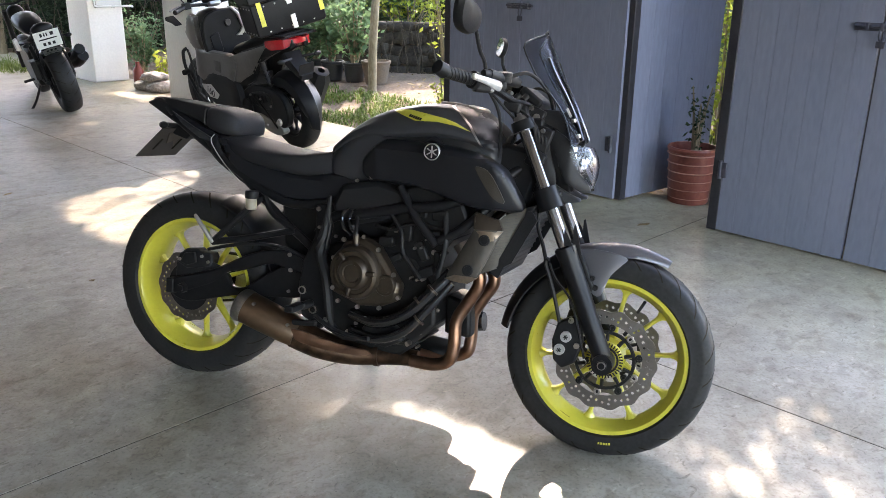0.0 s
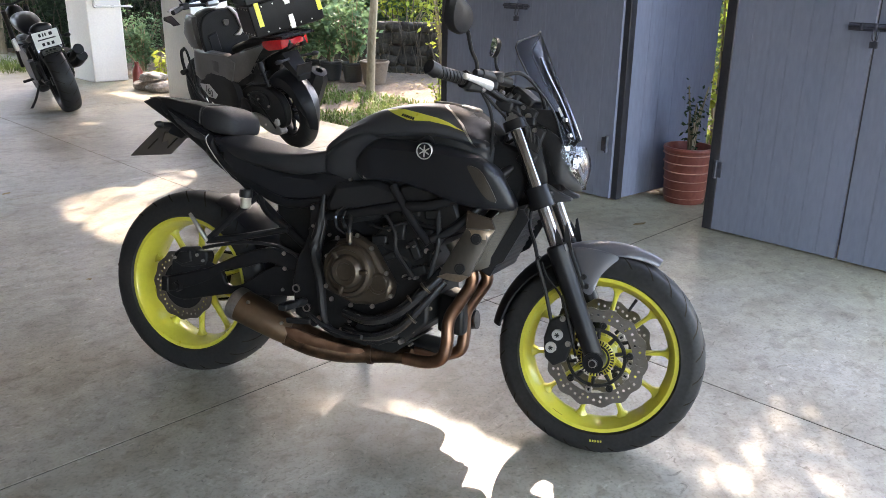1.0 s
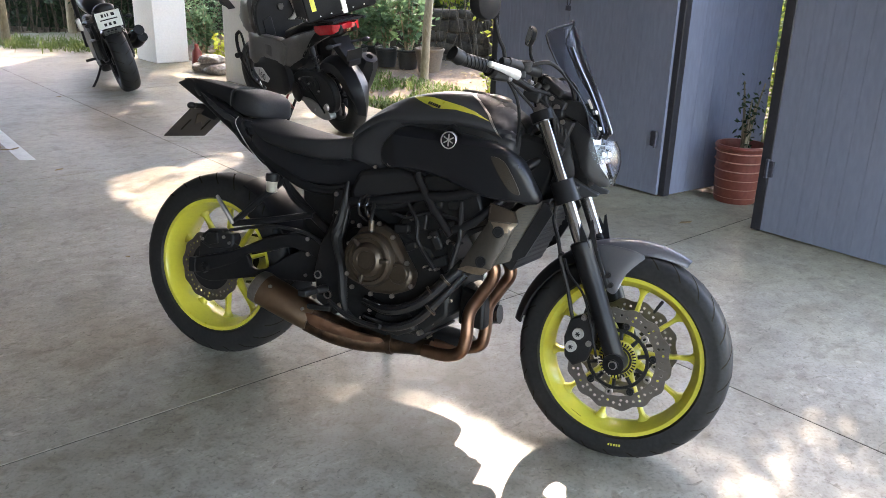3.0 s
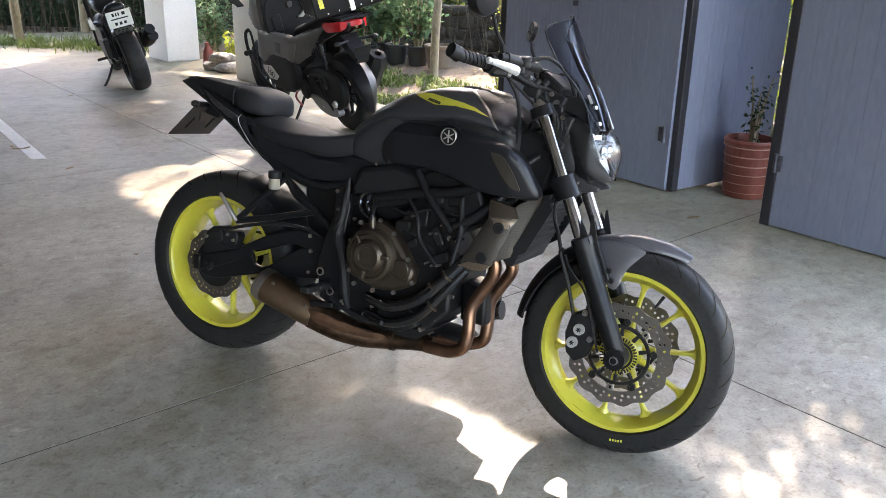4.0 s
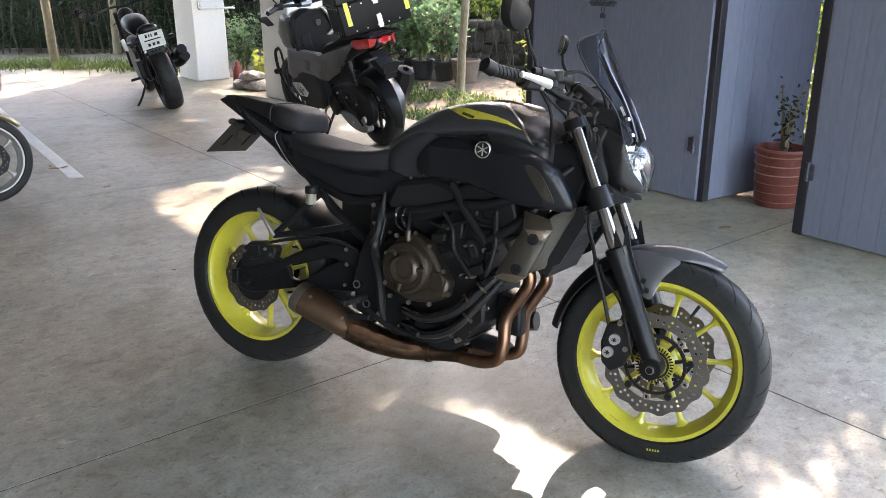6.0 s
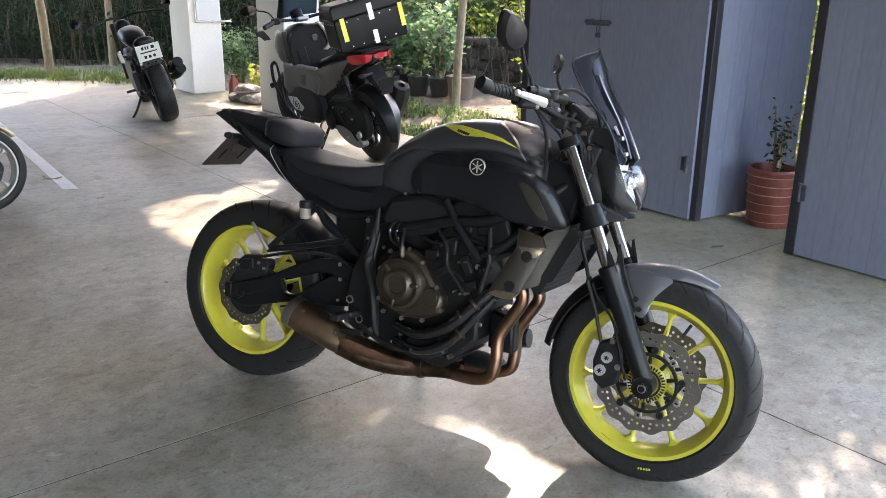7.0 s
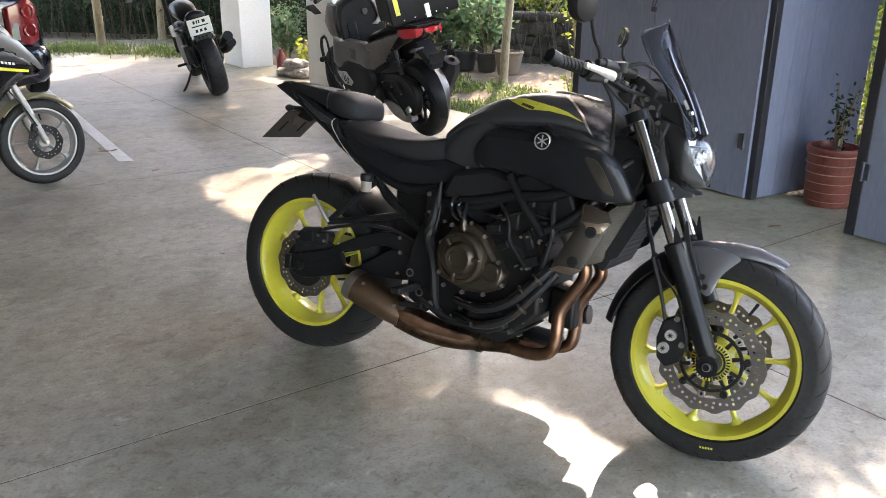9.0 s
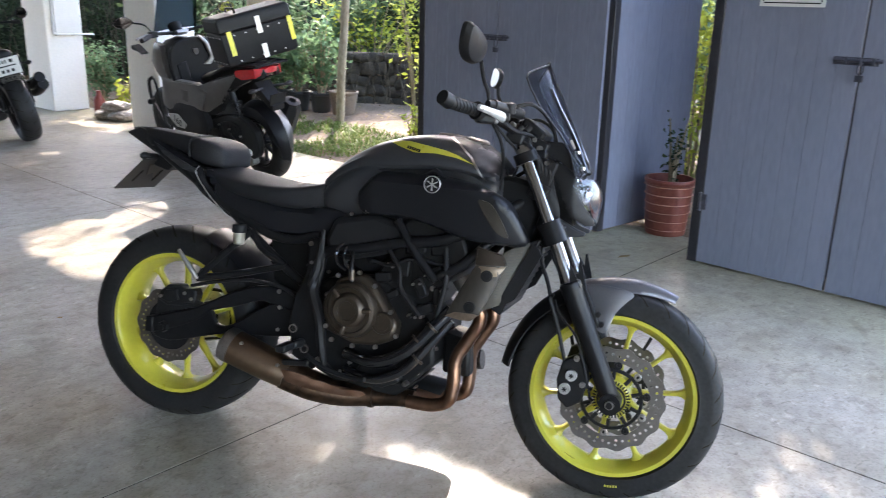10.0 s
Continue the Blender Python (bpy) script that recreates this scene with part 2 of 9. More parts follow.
def smooth_path(pts, k=6, closed=False):
    """Catmull-Rom curve through the points."""
    p = [Vector(q) for q in pts]
    if len(p) < 3:
        return p
    out = []
    m = len(p)
    for i in range(m if closed else m - 1):
        a, b = p[i], p[(i + 1) % m]
        pa = p[i - 1] if (i or closed) else a * 2 - b
        pb = p[(i + 2) % m] if (closed or i + 2 < m) else b * 2 - a
        for j in range(k):
            t = j / k
            out.append(0.5 * ((2 * a) + (b - pa) * t + (2 * pa - 5 * a + 4 * b - pb) * t * t + (3 * a - pa - 3 * b + pb) * t ** 3))
    if not closed:
        out.append(p[-1])
    return out


def tube(bm, pts, r, n=10, k=6, flat=1.0, radii=None):
    """A pipe along a smooth path; radii gives a radius for each given point."""
    path = smooth_path(pts, k)
    m = len(path)
    up = Vector((0.13, 0.31, 0.94))
    rings = []
    for i, c in enumerate(path):
        d = (path[min(i + 1, m - 1)] - path[max(i - 1, 0)]).normalized()
        a = up.cross(d)
        if a.length < 1e-3:
            a = Vector((1, 0, 0)).cross(d)
        a.normalize()
        b = d.cross(a)
        rr = r
        if radii:
            f = i / (m - 1) * (len(radii) - 1)
            q = min(int(f), len(radii) - 2)
            rr = radii[q] + (radii[q + 1] - radii[q]) * (f - q)
        rings.append([bm.verts.new(c + a * (rr * math.cos(2 * math.pi * j / n)) + b * (rr * flat * math.sin(2 * math.pi * j / n))) for j in range(n)])
    for x, y in zip(rings, rings[1:]):
        for j in range(n):
            bm.faces.new((x[j], x[(j + 1) % n], y[(j + 1) % n], y[j]))
    bm.faces.new(rings[0][::-1])
    bm.faces.new(rings[-1])
    return bm


def lathe(bm, profile, m=None, n=48, closed=False):
    """Turns (radius, height) pairs about the z axis of the pose m."""
    m = m or Matrix()
    rings = [[bm.verts.new(m @ Vector((r * math.cos(2 * math.pi * j / n), r * math.sin(2 * math.pi * j / n), h))) for j in range(n)] for r, h in profile]
    pairs = list(zip(rings, rings[1:])) + ([(rings[-1], rings[0])] if closed else [])
    for x, y in pairs:
        for j in range(n):
            bm.faces.new((x[j], x[(j + 1) % n], y[(j + 1) % n], y[j]))
    if not closed:
        for ring, (r, h) in ((rings[0], profile[0]), (rings[-1], profile[-1])):
            if r > 1e-4:
                bm.faces.new(ring)
    return bm


def prism(bm, outline, y0, y1, axis="y"):
    """A plate with an outline in the xz plane (or xy for axis z) between two depths."""
    f = (lambda p, d: (p[0], d, p[1])) if axis == "y" else ((lambda p, d: (p[0], p[1], d)) if axis == "z" else (lambda p, d: (d, p[0], p[1])))
    a = [bm.verts.new(f(p, y0)) for p in outline]
    b = [bm.verts.new(f(p, y1)) for p in outline]
    bm.faces.new(a)
    bm.faces.new(b[::-1])
    k = len(a)
    for i in range(k):
        bm.faces.new((a[i], b[i], b[(i + 1) % k], a[(i + 1) % k]))
    return bm


def loft(bm, rings, cap=True):
    """Skins closed rings of equal length."""
    rr = [[bm.verts.new(p) for p in ring] for ring in rings]
    n = len(rr[0])
    for x, y in zip(rr, rr[1:]):
        for j in range(n):
            bm.faces.new((x[j], x[(j + 1) % n], y[(j + 1) % n], y[j]))
    if cap:
        bm.faces.new(rr[0][::-1])
        bm.faces.new(rr[-1])
    return bm


def hull_ring(x, half, dx=None):
    """A closed ring at station x from half a section of (y, z) pairs, bottom to top, mirrored; dx leans the points forward."""
    dx = dx or [0] * len(half)
    left = [(x + d, y, z) for (y, z), d in zip(half, dx)]
    right = [(x + d, -y, z) for (y, z), d in zip(half[::-1], dx[::-1])]
    return left + [p for p, (y, z) in zip(right, half[::-1]) if y > 1e-4]


def leaves(bm, n, place, size, rnd, droop=0.5, fold=0.25):
    """Scatters n pointed leaves; place(rnd) gives a position."""
    for _ in range(n):
        c = Vector(place(rnd))
        s = size * rnd.uniform(0.6, 1.3)
        q = Euler((rnd.uniform(-1.2, 1.2), rnd.uniform(-0.9, 0.9), rnd.uniform(0, 6.28))).to_matrix()
        a, b, d, e = c, c + q @ Vector((0.5 * s, 0.26 * s, -fold * s * 0.3)), c + q @ Vector((1.0 * s, 0, -droop * s * 0.3)), c + q @ Vector((0.5 * s, -0.26 * s, -fold * s * 0.3))
        v = [bm.verts.new(p) for p in (a, b, d, e)]
        bm.faces.new((v[0], v[1], v[2]))
        bm.faces.new((v[0], v[2], v[3]))
    return bm


# ---- setting ----
TURN = radians(46)
U, V = Vector((math.cos(TURN), math.sin(TURN), 0)), Vector((math.sin(TURN), -math.cos(TURN), 0))
GRID = Matrix.Translation((-1.40, 1.77, 0)) @ Matrix.Rotation(TURN, 4, "Z")     # u along one joint, -v along the other
# joint lines: v = 0 and every 3.03 m; u = 2.31 and 3.03 m apart


def uv(x, y, z=0):
    return GRID.inverted() @ Vector((x, y, z))


def ground():
    bm = bmesh.new()
    xs = [-300, -120, -60, -30] + [-20 + 0.5 * i for i in range(61)] + [14, 30, 60, 120, 300]
    ys = [-300, -120, -60, -30] + [-14 + 0.5 * i for i in range(67)] + [24, 40, 80, 160, 300]
    def h(x, y):
        s = (x + y - 6.6) / 2.2
        s = min(1, max(0, s))
        k = 1 if (abs(x) < 40 and abs(y) < 40) else 0
        g = 0.12 if x > -3 else 0.02
        return -0.05 + (g + 0.05) * s + k * (0.02 * s * noise.noise((x * 0.8, y * 0.8, 0)))
    vs = [[bm.verts.new((x, y, h(x, y))) for x in xs] for y in ys]
    for j in range(len(ys) - 1):
        for i in range(len(xs) - 1):
            bm.faces.new((vs[j][i], vs[j][i + 1], vs[j + 1][i + 1], vs[j + 1][i]))
    return tagged(part("ground", bm, SOIL, None), "brown garden soil with dry leaves and bare patches", "ground", kind="structure")


ground()
FLOOR = thing("floor", GRID, "grey power-floated concrete floor with sawn joints and stains", "floor", kind="structure")


def floor_slabs():
    us = [-15.87, -12.84, -9.81, -6.78, -3.75, -0.72, 2.31, 4.42]
    vs = [-9.09, -6.06, -3.03, 0, 3.03, 6.06, 9.09, 12.12]
    g = 0.0030
    bm = bmesh.new()
    box(bm, ((us[0] + us[-1]) / 2, (vs[0] + vs[-1]) / 2, -0.0865), (us[-1] - us[0] - 0.02, vs[-1] - vs[0] - 0.02, 0.17))
    part("joint_bed", bm, JOINT, FLOOR)
    for i in range(len(us) - 1):
        for j in range(len(vs) - 1):
            bm = bmesh.new()
            box(bm, ((us[i] + us[i + 1]) / 2, (vs[j] + vs[j + 1]) / 2, -0.06), (us[i + 1] - us[i] - 2 * g, vs[j + 1] - vs[j] - 2 * g, 0.12))
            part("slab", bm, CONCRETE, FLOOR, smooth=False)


def driveway():
    """Unseen sunlit slab outside the open bay beyond the gates, added to bounce light."""
    bm = bmesh.new()
    box(bm, (9.4, -8.0, -0.01), (9.9, 10.0, 0.12))
    o = tagged(part("road", bm, CONCRETE, None), "unseen pale concrete slab added outside to bounce light", "driveway", kind="structure")
    o.matrix_world = GRID


floor_slabs()
driveway()


def ceiling():
    # roof out of view, added to shade the floor; its notches admit skylight
    bm = bmesh.new()
    prism(bm, [(-15.82, -7.6), (4.42, -7.6), (4.42, -6.2), (3.3, -6.2), (3.3, -2.4), (3.6, -2.0), (3.6, 1.4), (4.42, 1.4), (4.42, 12.1), (-15.82, 12.1)], 3.11, 3.41, "z")
    o = tagged(part("ceiling", bm, CEIL, None), "unseen grey ceiling added for shade, notched to let skylight in", "ceiling", kind="structure")
    o.matrix_world = GRID
    # wall out of view, added to darken the space behind the camera
    bm = bmesh.new()
    box(bm, (-5.6, 1.5, 1.55), (0.25, 21.2, 3.1))
    o = tagged(part("back_blocker", bm, BACKWALL, None), "plain grey-brown wall added out of view to cut light", "wall", kind="structure")
    o.matrix_world = GRID

    # unseen end wall, added to reduce light from the left
    bm = bmesh.new()
    box(bm, (-2.35, 10.75, 1.55), (6.2, 0.25, 3.1))
    o = tagged(part("side_blocker", bm, BACKWALL, None), "plain grey-brown end wall added out of view to cut light", "wall", kind="structure")
    o.matrix_world = GRID

    # hidden wall, added to keep skylight off the swung gate leaf
    bm = bmesh.new()
    box(bm, (5.8, -1.1, 1.6), (2.6, 0.2, 3.2))
    o = tagged(part("gate_blocker", bm, BACKWALL, None), "plain grey-brown wall added behind the gates to block skylight", "wall", kind="structure")
    o.matrix_world = GRID

    # second hidden blocker, darkens the same leaf from the yard side
    bm = bmesh.new()
    box(bm, (0, 0, 1.4), (2.7, 0.2, 2.8))
    o = tagged(part("yard_blocker", bm, BACKWALL, None), "plain grey-brown wall added behind the gates to block skylight", "wall", kind="structure")
    o.matrix_world = Matrix.Translation((3.15, 5.65, 0)) @ Matrix.Rotation(radians(-52), 4, "Z")


ceiling()


# near corner of each pillar; they run outwards (u) and away along the edge (-v)
def pillars():
    for x, y in ((-4.25, 10.0), (-2.57, 8.50)):
        c = uv(x, y)
        bm = bmesh.new()
        box(bm, (0.21, 0.30, 1.55), (0.42, 0.60, 3.1))
        o = tagged(part("pillar", bm, WHITEWALL, None, bevel=0.012), "square off-white painted concrete pillar", "pillar", "pillars", kind="structure")
        o.matrix_world = GRID @ Matrix.Translation(c)


pillars()


def gate_leaf(a, b, h=2.05, boards=7, swing=None):
    """A gate leaf of upright tongue-and-groove boards between two floor points, with a dark steel frame edge at its start."""
    a, b = Vector((*a, 0.006)), Vector((*b, 0.006))
    d = (b - a)
    w = d.length
    m = Matrix.Translation(a) @ Matrix.Rotation(math.atan2(d.y, d.x), 4, "Z")
    g = thing("gate_leaf", m, "tall blue-grey painted gate leaf of upright boards", "gate", "gate leaves")
    e = 0.055
    for x in ((e / 2,) if swing == 2 else ()):
        bm = bmesh.new()
        box(bm, (x, 0.0, h / 2), (e, 0.06, h))
        part("stile", bm, GATEEDGE, g, "black painted steel edge post", bevel=0.004)
    n = boards
    x0, x1 = (e if swing == 2 else 0), w
    bw = (x1 - x0) / n
    for i in range(n):
        bm = bmesh.new()
        box(bm, (x0 + bw * (i + 0.5), -0.012, h / 2), (bw - 0.0012, 0.024, h - 0.01))
        part("board", bm, GATE, g, smooth=False)
    # black sheet added so the gaps between boards look dark
    bm = bmesh.new()
    box(bm, ((x0 + x1) / 2, 0.001, h / 2), (x1 - x0, 0.008, h - 0.01))
    part("back_sheet", bm, GATEEDGE, g, "black sheet added behind the boards to darken the seams")
    return g


def gates():
    gate_leaf((-0.035, 6.215), (0.462, 5.718), boards=6, swing=2)
    gate_leaf((0.468, 5.712), (1.03, 5.12), boards=7)
    gate_leaf((1.036, 5.112), (1.735, 5.703), boards=6, swing=2)
    gate_leaf((1.455, 4.565), (1.968, 4.052), boards=7, swing=2)
    gate_leaf((1.978, 4.042), (2.32, 3.70), boards=4)
    # dark strips behind seams, earth-brown strips under leaves, added to block light leaks
    for x, y in ((0.487, 5.737), (1.995, 4.069)):
        bm = bmesh.new()
        box(bm, (0, 0, 1.03), (0.06, 0.012, 2.04))
        o = tagged(part("leak_strip", bm, GATEEDGE, None), "black strip added behind the gate seam to block light", "gate strip", "gate strips")
        o.matrix_world = Matrix.Translation((x + 0.02, y + 0.02, 0.006)) @ Matrix.Rotation(radians(-45), 4, "Z")
    for (x0, y0), (x1, y1) in (((-0.035, 6.215), (1.03, 5.12)), ((1.455, 4.565), (2.32, 3.70)), ((1.0, 5.09), (1.71, 5.69))):
        a, c = Vector((x0 + 0.035, y0 + 0.035, 0)), Vector((x1 + 0.035, y1 + 0.035, 0))
        bm = bmesh.new()
        box(bm, ((c - a).length / 2, 0, 0.03), ((c - a).length, 0.03, 0.06))
        o = tagged(part("under_gate_strip", bm, SOIL, None), "rough earth-brown strip added under the gates to block light", "gate sill", "gate sills")
        o.matrix_world = Matrix.Translation(a) @ Matrix.Rotation(math.atan2(y1 - y0, x1 - x0), 4, "Z")


gates()


# ---- panel tools ----
from mathutils.bvhtree import BVHTree


def closed_curve(pts, k=4):
    return [(p.x, p.z) for p in smooth_path([(x, 0, z) for x, z in pts], k, closed=True)]


def edge_distance(x, z, line):
    best = 9.0
    for i in range(len(line)):
        (ax, az), (bx, bz) = line[i - 1], line[i]
        dx, dz = bx - ax, bz - az
        q = dx * dx + dz * dz
        t = 0 if q == 0 else max(0, min(1, ((x - ax) * dx + (z - az) * dz) / q))
        best = min(best, math.hypot(x - ax - t * dx, z - az - t * dz))
    return best


def grid_face(line, step):
    """A flat face in the xz plane, cut into a fine grid."""
    bm = bmesh.new()
    bm.faces.new([bm.verts.new((x, 0, z)) for x, z in line])
    bmesh.ops.triangulate(bm, faces=bm.faces, ngon_method="EAR_CLIP")
    bmesh.ops.dissolve_limit(bm, angle_limit=0.01, verts=bm.verts, edges=bm.edges)
    for axis in (0, 2):
        lo, hi = min(p[axis // 2] for p in line), max(p[axis // 2] for p in line)
        v = Vector((1, 0, 0)) if axis == 0 else Vector((0, 0, 1))
        for i in range(1, int((hi - lo) / step) + 1):
            bmesh.ops.bisect_plane(bm, geom=list(bm.verts) + list(bm.edges) + list(bm.faces), plane_co=v * (lo + i * step), plane_no=v, dist=1e-5)
    return bm


def panel(line, width, thick=0.012, round_=0.012, step=0.02, side=-1, curve=4):
    """A moulded panel at the bike's side: an outline (x, z), width(x, z) out from the middle, with rounded edges."""
    line = closed_curve(line, curve) if curve else line
    bm = grid_face(line, step)
    for v in bm.verts:
        d = min(1, edge_distance(v.co.x, v.co.z, line) / round_)
        v.co.y = side * (width(v.co.x, v.co.z) - round_ * (1 - math.sqrt(max(0, 1 - (1 - d) ** 2))))
    top = list(bm.faces)
    r = bmesh.ops.extrude_face_region(bm, geom=top)
    for v in [g for g in r["geom"] if isinstance(g, bmesh.types.BMVert)]:
        v.co.y -= side * thick
    return bm


def drape(line, targets, lift=0.0015, step=0.012, side=-1, curve=0, slant=0.0):
    """A thin sticker or insert laid on the side of other parts."""
    line = closed_curve(line, curve) if curve else line
    bm = grid_face(line, step)
    dg = bpy.context.evaluated_depsgraph_get()
    trees = [BVHTree.FromObject(o, dg) for o in targets]
    way = Vector((0, -side, slant)).normalized()
    lost = []
    for v in bm.verts:
        best = None
        o = Vector((v.co.x, side * 0.6, v.co.z)) - Vector((0, 0, slant * 0.6))
        for t in trees:
            p, nrm, _, dist = t.ray_cast(o, way)
            if p is not None and (best is None or dist < best[1]):
                best = (p + (nrm if nrm.dot(way) < 0 else -nrm) * lift, dist)
        if best is None:
            lost.append(v)
        else:
            v.co = best[0]
    bmesh.ops.delete(bm, geom=lost, context="VERTS")
    r = bmesh.ops.extrude_face_region(bm, geom=list(bm.faces))
    for v in [g for g in r["geom"] if isinstance(g, bmesh.types.BMVert)]:
        v.co += way * (lift + 0.002)
    return bm


def holed_plate(outer, inner, holes, y0, y1, at):
    """A plate in the xz plane about the point at: an outer and an inner outline, and round holes (x, z, r)."""
    bm = bmesh.new()
    edges = []
    loops = [outer, inner] + [[(x + r * math.cos(2 * math.pi * j / 8), z + r * math.sin(2 * math.pi * j / 8)) for j in range(8)] for x, z, r in holes]
    for lp in loops:
        vs = [bm.verts.new((at[0] + x, y0, at[2] + z)) for x, z in lp]
        edges += [bm.edges.new((vs[i - 1], vs[i])) for i in range(len(vs))]
    bmesh.ops.triangle_fill(bm, use_beauty=True, use_dissolve=False, edges=edges)
    # drop what lies over the holes and the bore
    def inside(c, lp):
        hit = False
        for i in range(len(lp)):
            (ax, az), (bx, bz) = lp[i - 1], lp[i]
            if (az > c[1]) != (bz > c[1]) and c[0] < (bx - ax) * (c[1] - az) / (bz - az) + ax:
                hit = not hit
        return hit
    dead = []
    for f in bm.faces:
        c = f.calc_center_median()
        q = (c.x - at[0], c.z - at[2])
        if inside(q, inner) or any(math.hypot(q[0] - x, q[1] - z) < r * 0.8 for x, z, r in holes):
            dead.append(f)
    bmesh.ops.delete(bm, geom=dead, context="FACES")
    r = bmesh.ops.extrude_face_region(bm, geom=list(bm.faces))
    for v in [g for g in r["geom"] if isinstance(g, bmesh.types.BMVert)]:
        v.co.y = y1
    return bm


def wave_disc(r, ri, waves, depth, rows, y0, y1, at, hole=0.004):
    outer = [((r - depth * (0.5 - 0.5 * math.cos(waves * a))) * math.cos(a), (r - depth * (0.5 - 0.5 * math.cos(waves * a))) * math.sin(a)) for a in (2 * math.pi * i / (waves * 8) for i in range(waves * 8))]
    inner = [(ri * math.cos(2 * math.pi * i / 40), ri * math.sin(2 * math.pi * i / 40)) for i in range(40)]
    holes = []
    for k in range(waves):
        for i in range(rows):
            a = 2 * math.pi * (k + (i * 0.31) % 1) / waves
            rr = ri + 0.010 + (r - depth - ri - 0.018) * (i + 0.5) / rows
            holes.append((rr * math.cos(a), rr * math.sin(a), hole))
    return holed_plate(outer, inner, holes, y0, y1, at)


def bolts(pts, parent, material=None, r=0.008, name="bolt"):
    """Small hexagon or button bolts on the side at (x, z, out)."""
    for p in pts:
        x, z, y = p[:3]
        rr = p[3] if len(p) > 3 else r
        bm = bmesh.new()
        cyl(bm, (x, -y + 0.004, z), (x, -y - rr * 0.6, z), rr, rr * 0.85, 8)
        cyl(bm, (x, -y - rr * 0.5, z), (x, -y - rr * 0.62, z), rr * 0.5, rr * 0.5, 6)
        part(name, bm, material or STEEL, parent)


# ---- the yellow-wheeled motorcycle ----
BIKE = Matrix.Translation((-0.8432, 2.7668, 0)) @ Matrix.Rotation(radians(-20.0), 4, "Z") @ Matrix.Rotation(radians(-9.96), 4, "X")
RAKE = radians(24.8)
STEER = Matrix.Translation((1.49, 0, 0)) @ Matrix.Rotation(radians(2.25), 4, Vector((-math.sin(RAKE), 0, math.cos(RAKE)))) @ Matrix.Translation((-1.49, 0, 0))
bike = thing("motorcycle", BIKE, "black and grey naked motorcycle with neon-yellow wheels, on its side stand", "motorcycle", "motorcycles")
AXLE = Matrix.Rotation(radians(90), 4, "X")      # lathe axis along the bike's width


def fpart(name, bm, material, parent=None, label="", **kw):
    """A part of the steered front end."""
    return part(name, shift(bm, STEER), material, parent or bike, label, **kw)


def wheel(make, name, x, r, hw, rim_hw, rim_r, tread, phase, spokes=10, hub_r=0.055, bead="neon-yellow cast rim", owner=None, rm=None):
    rm = rm or NEON
    at = Matrix.Translation((x, 0, r)) @ AXLE
    bm = bmesh.new()
    lathe(bm, [(0.016, -hw * 0.9), (hub_r * 0.75, -hw * 0.88), (hub_r * 0.8, -0.03), (hub_r, -0.02), (hub_r, 0.02), (hub_r * 0.8, 0.03), (hub_r * 0.75, hw * 0.88), (0.016, hw * 0.9)], at, 28)
    w = make(name, bm, rm, owner or bike)
    # tyre with rounded crown and raised shoulder line
    prof = []
    n = 16
    for i in range(n + 1):
        a = -1 + 2 * i / n
        rr = r - (r - rim_r) * 0.52 * abs(a) ** 2.6
        prof.append((rr, hw * math.sin(a * 1.5) / math.sin(1.5)))
    lo = rim_r - 0.004
    mid = (prof[0][0] + lo) / 2
    prof = [(lo, -rim_hw + 0.004), (lo + 0.008, -rim_hw - 0.008), (mid, -hw * 0.985)] + prof + [(mid, hw * 0.985), (lo + 0.008, rim_hw + 0.008), (lo, rim_hw - 0.004)]
    bm = bmesh.new()
    lathe(bm, prof, at, 96, closed=True)
    make("tyre", bm, RUBBER, w, "black road tyre with slanted grooves")
    # slanted tread grooves, as thin dark cuts standing a hair over the crown
    for k in range(tread):
        for s in (-1, 1):
            a0 = 2 * math.pi * (k + (0.25 if s > 0 else 0)) / tread
            bm = bmesh.new()
            pa = []
            for i in range(5):
                t = i / 4
                u = s * (0.15 + 0.75 * t)
                rr = r - (r - rim_r) * 0.52 * abs(u) ** 2.6 + 0.0014
                pa.append((rr, hw * math.sin(u * 1.5) / math.sin(1.5), a0 - 0.20 * t))
            vs = []
            for rr, h, a in pa:
                for da in (-0.010, 0.010):
                    vs.append(bm.verts.new(at @ Vector(((rr) * math.cos(a + da), rr * math.sin(a + da), h))))
            for i in range(4):
                bm.faces.new((vs[2 * i], vs[2 * i + 1], vs[2 * i + 3], vs[2 * i + 2]))
            make("tread_groove", bm, JOINT, w)
    # rim barrel
    h = rim_hw
    bm = bmesh.new()
    lathe(bm, [(rim_r, -h), (rim_r + 0.001, -h + 0.006), (rim_r - 0.014, -h + 0.012), (rim_r - 0.016, -h * 0.55), (rim_r - 0.024, -h * 0.25), (rim_r - 0.024, h * 0.25), (rim_r - 0.016, h * 0.55), (rim_r - 0.014, h - 0.012), (rim_r + 0.001, h - 0.006), (rim_r, h),
               (rim_r - 0.012, h), (rim_r - 0.020, h - 0.010), (rim_r - 0.023, h * 0.5), (rim_r - 0.033, h * 0.22), (rim_r - 0.033, -h * 0.22), (rim_r - 0.023, -h * 0.5), (rim_r - 0.020, -h + 0.010), (rim_r - 0.012, -h)], at, 96, closed=True)
    make("rim", bm, rm, w, bead)
    for k in range(spokes):
        a = phase + 2 * math.pi * k / spokes
        rings = []
        for rr, ww, tt in ((hub_r - 0.008, 0.015, 0.021), (hub_r + 0.03, 0.0085, 0.017), (rim_r - 0.075, 0.0065, 0.013), (rim_r - 0.052, 0.0075, 0.013), (rim_r - 0.042, 0.011, 0.014), (rim_r - 0.029, 0.024, 0.016)):
            ring = []
            for j in range(10):
                q = 2 * math.pi * j / 10
                c, s = math.cos(q), math.sin(q)
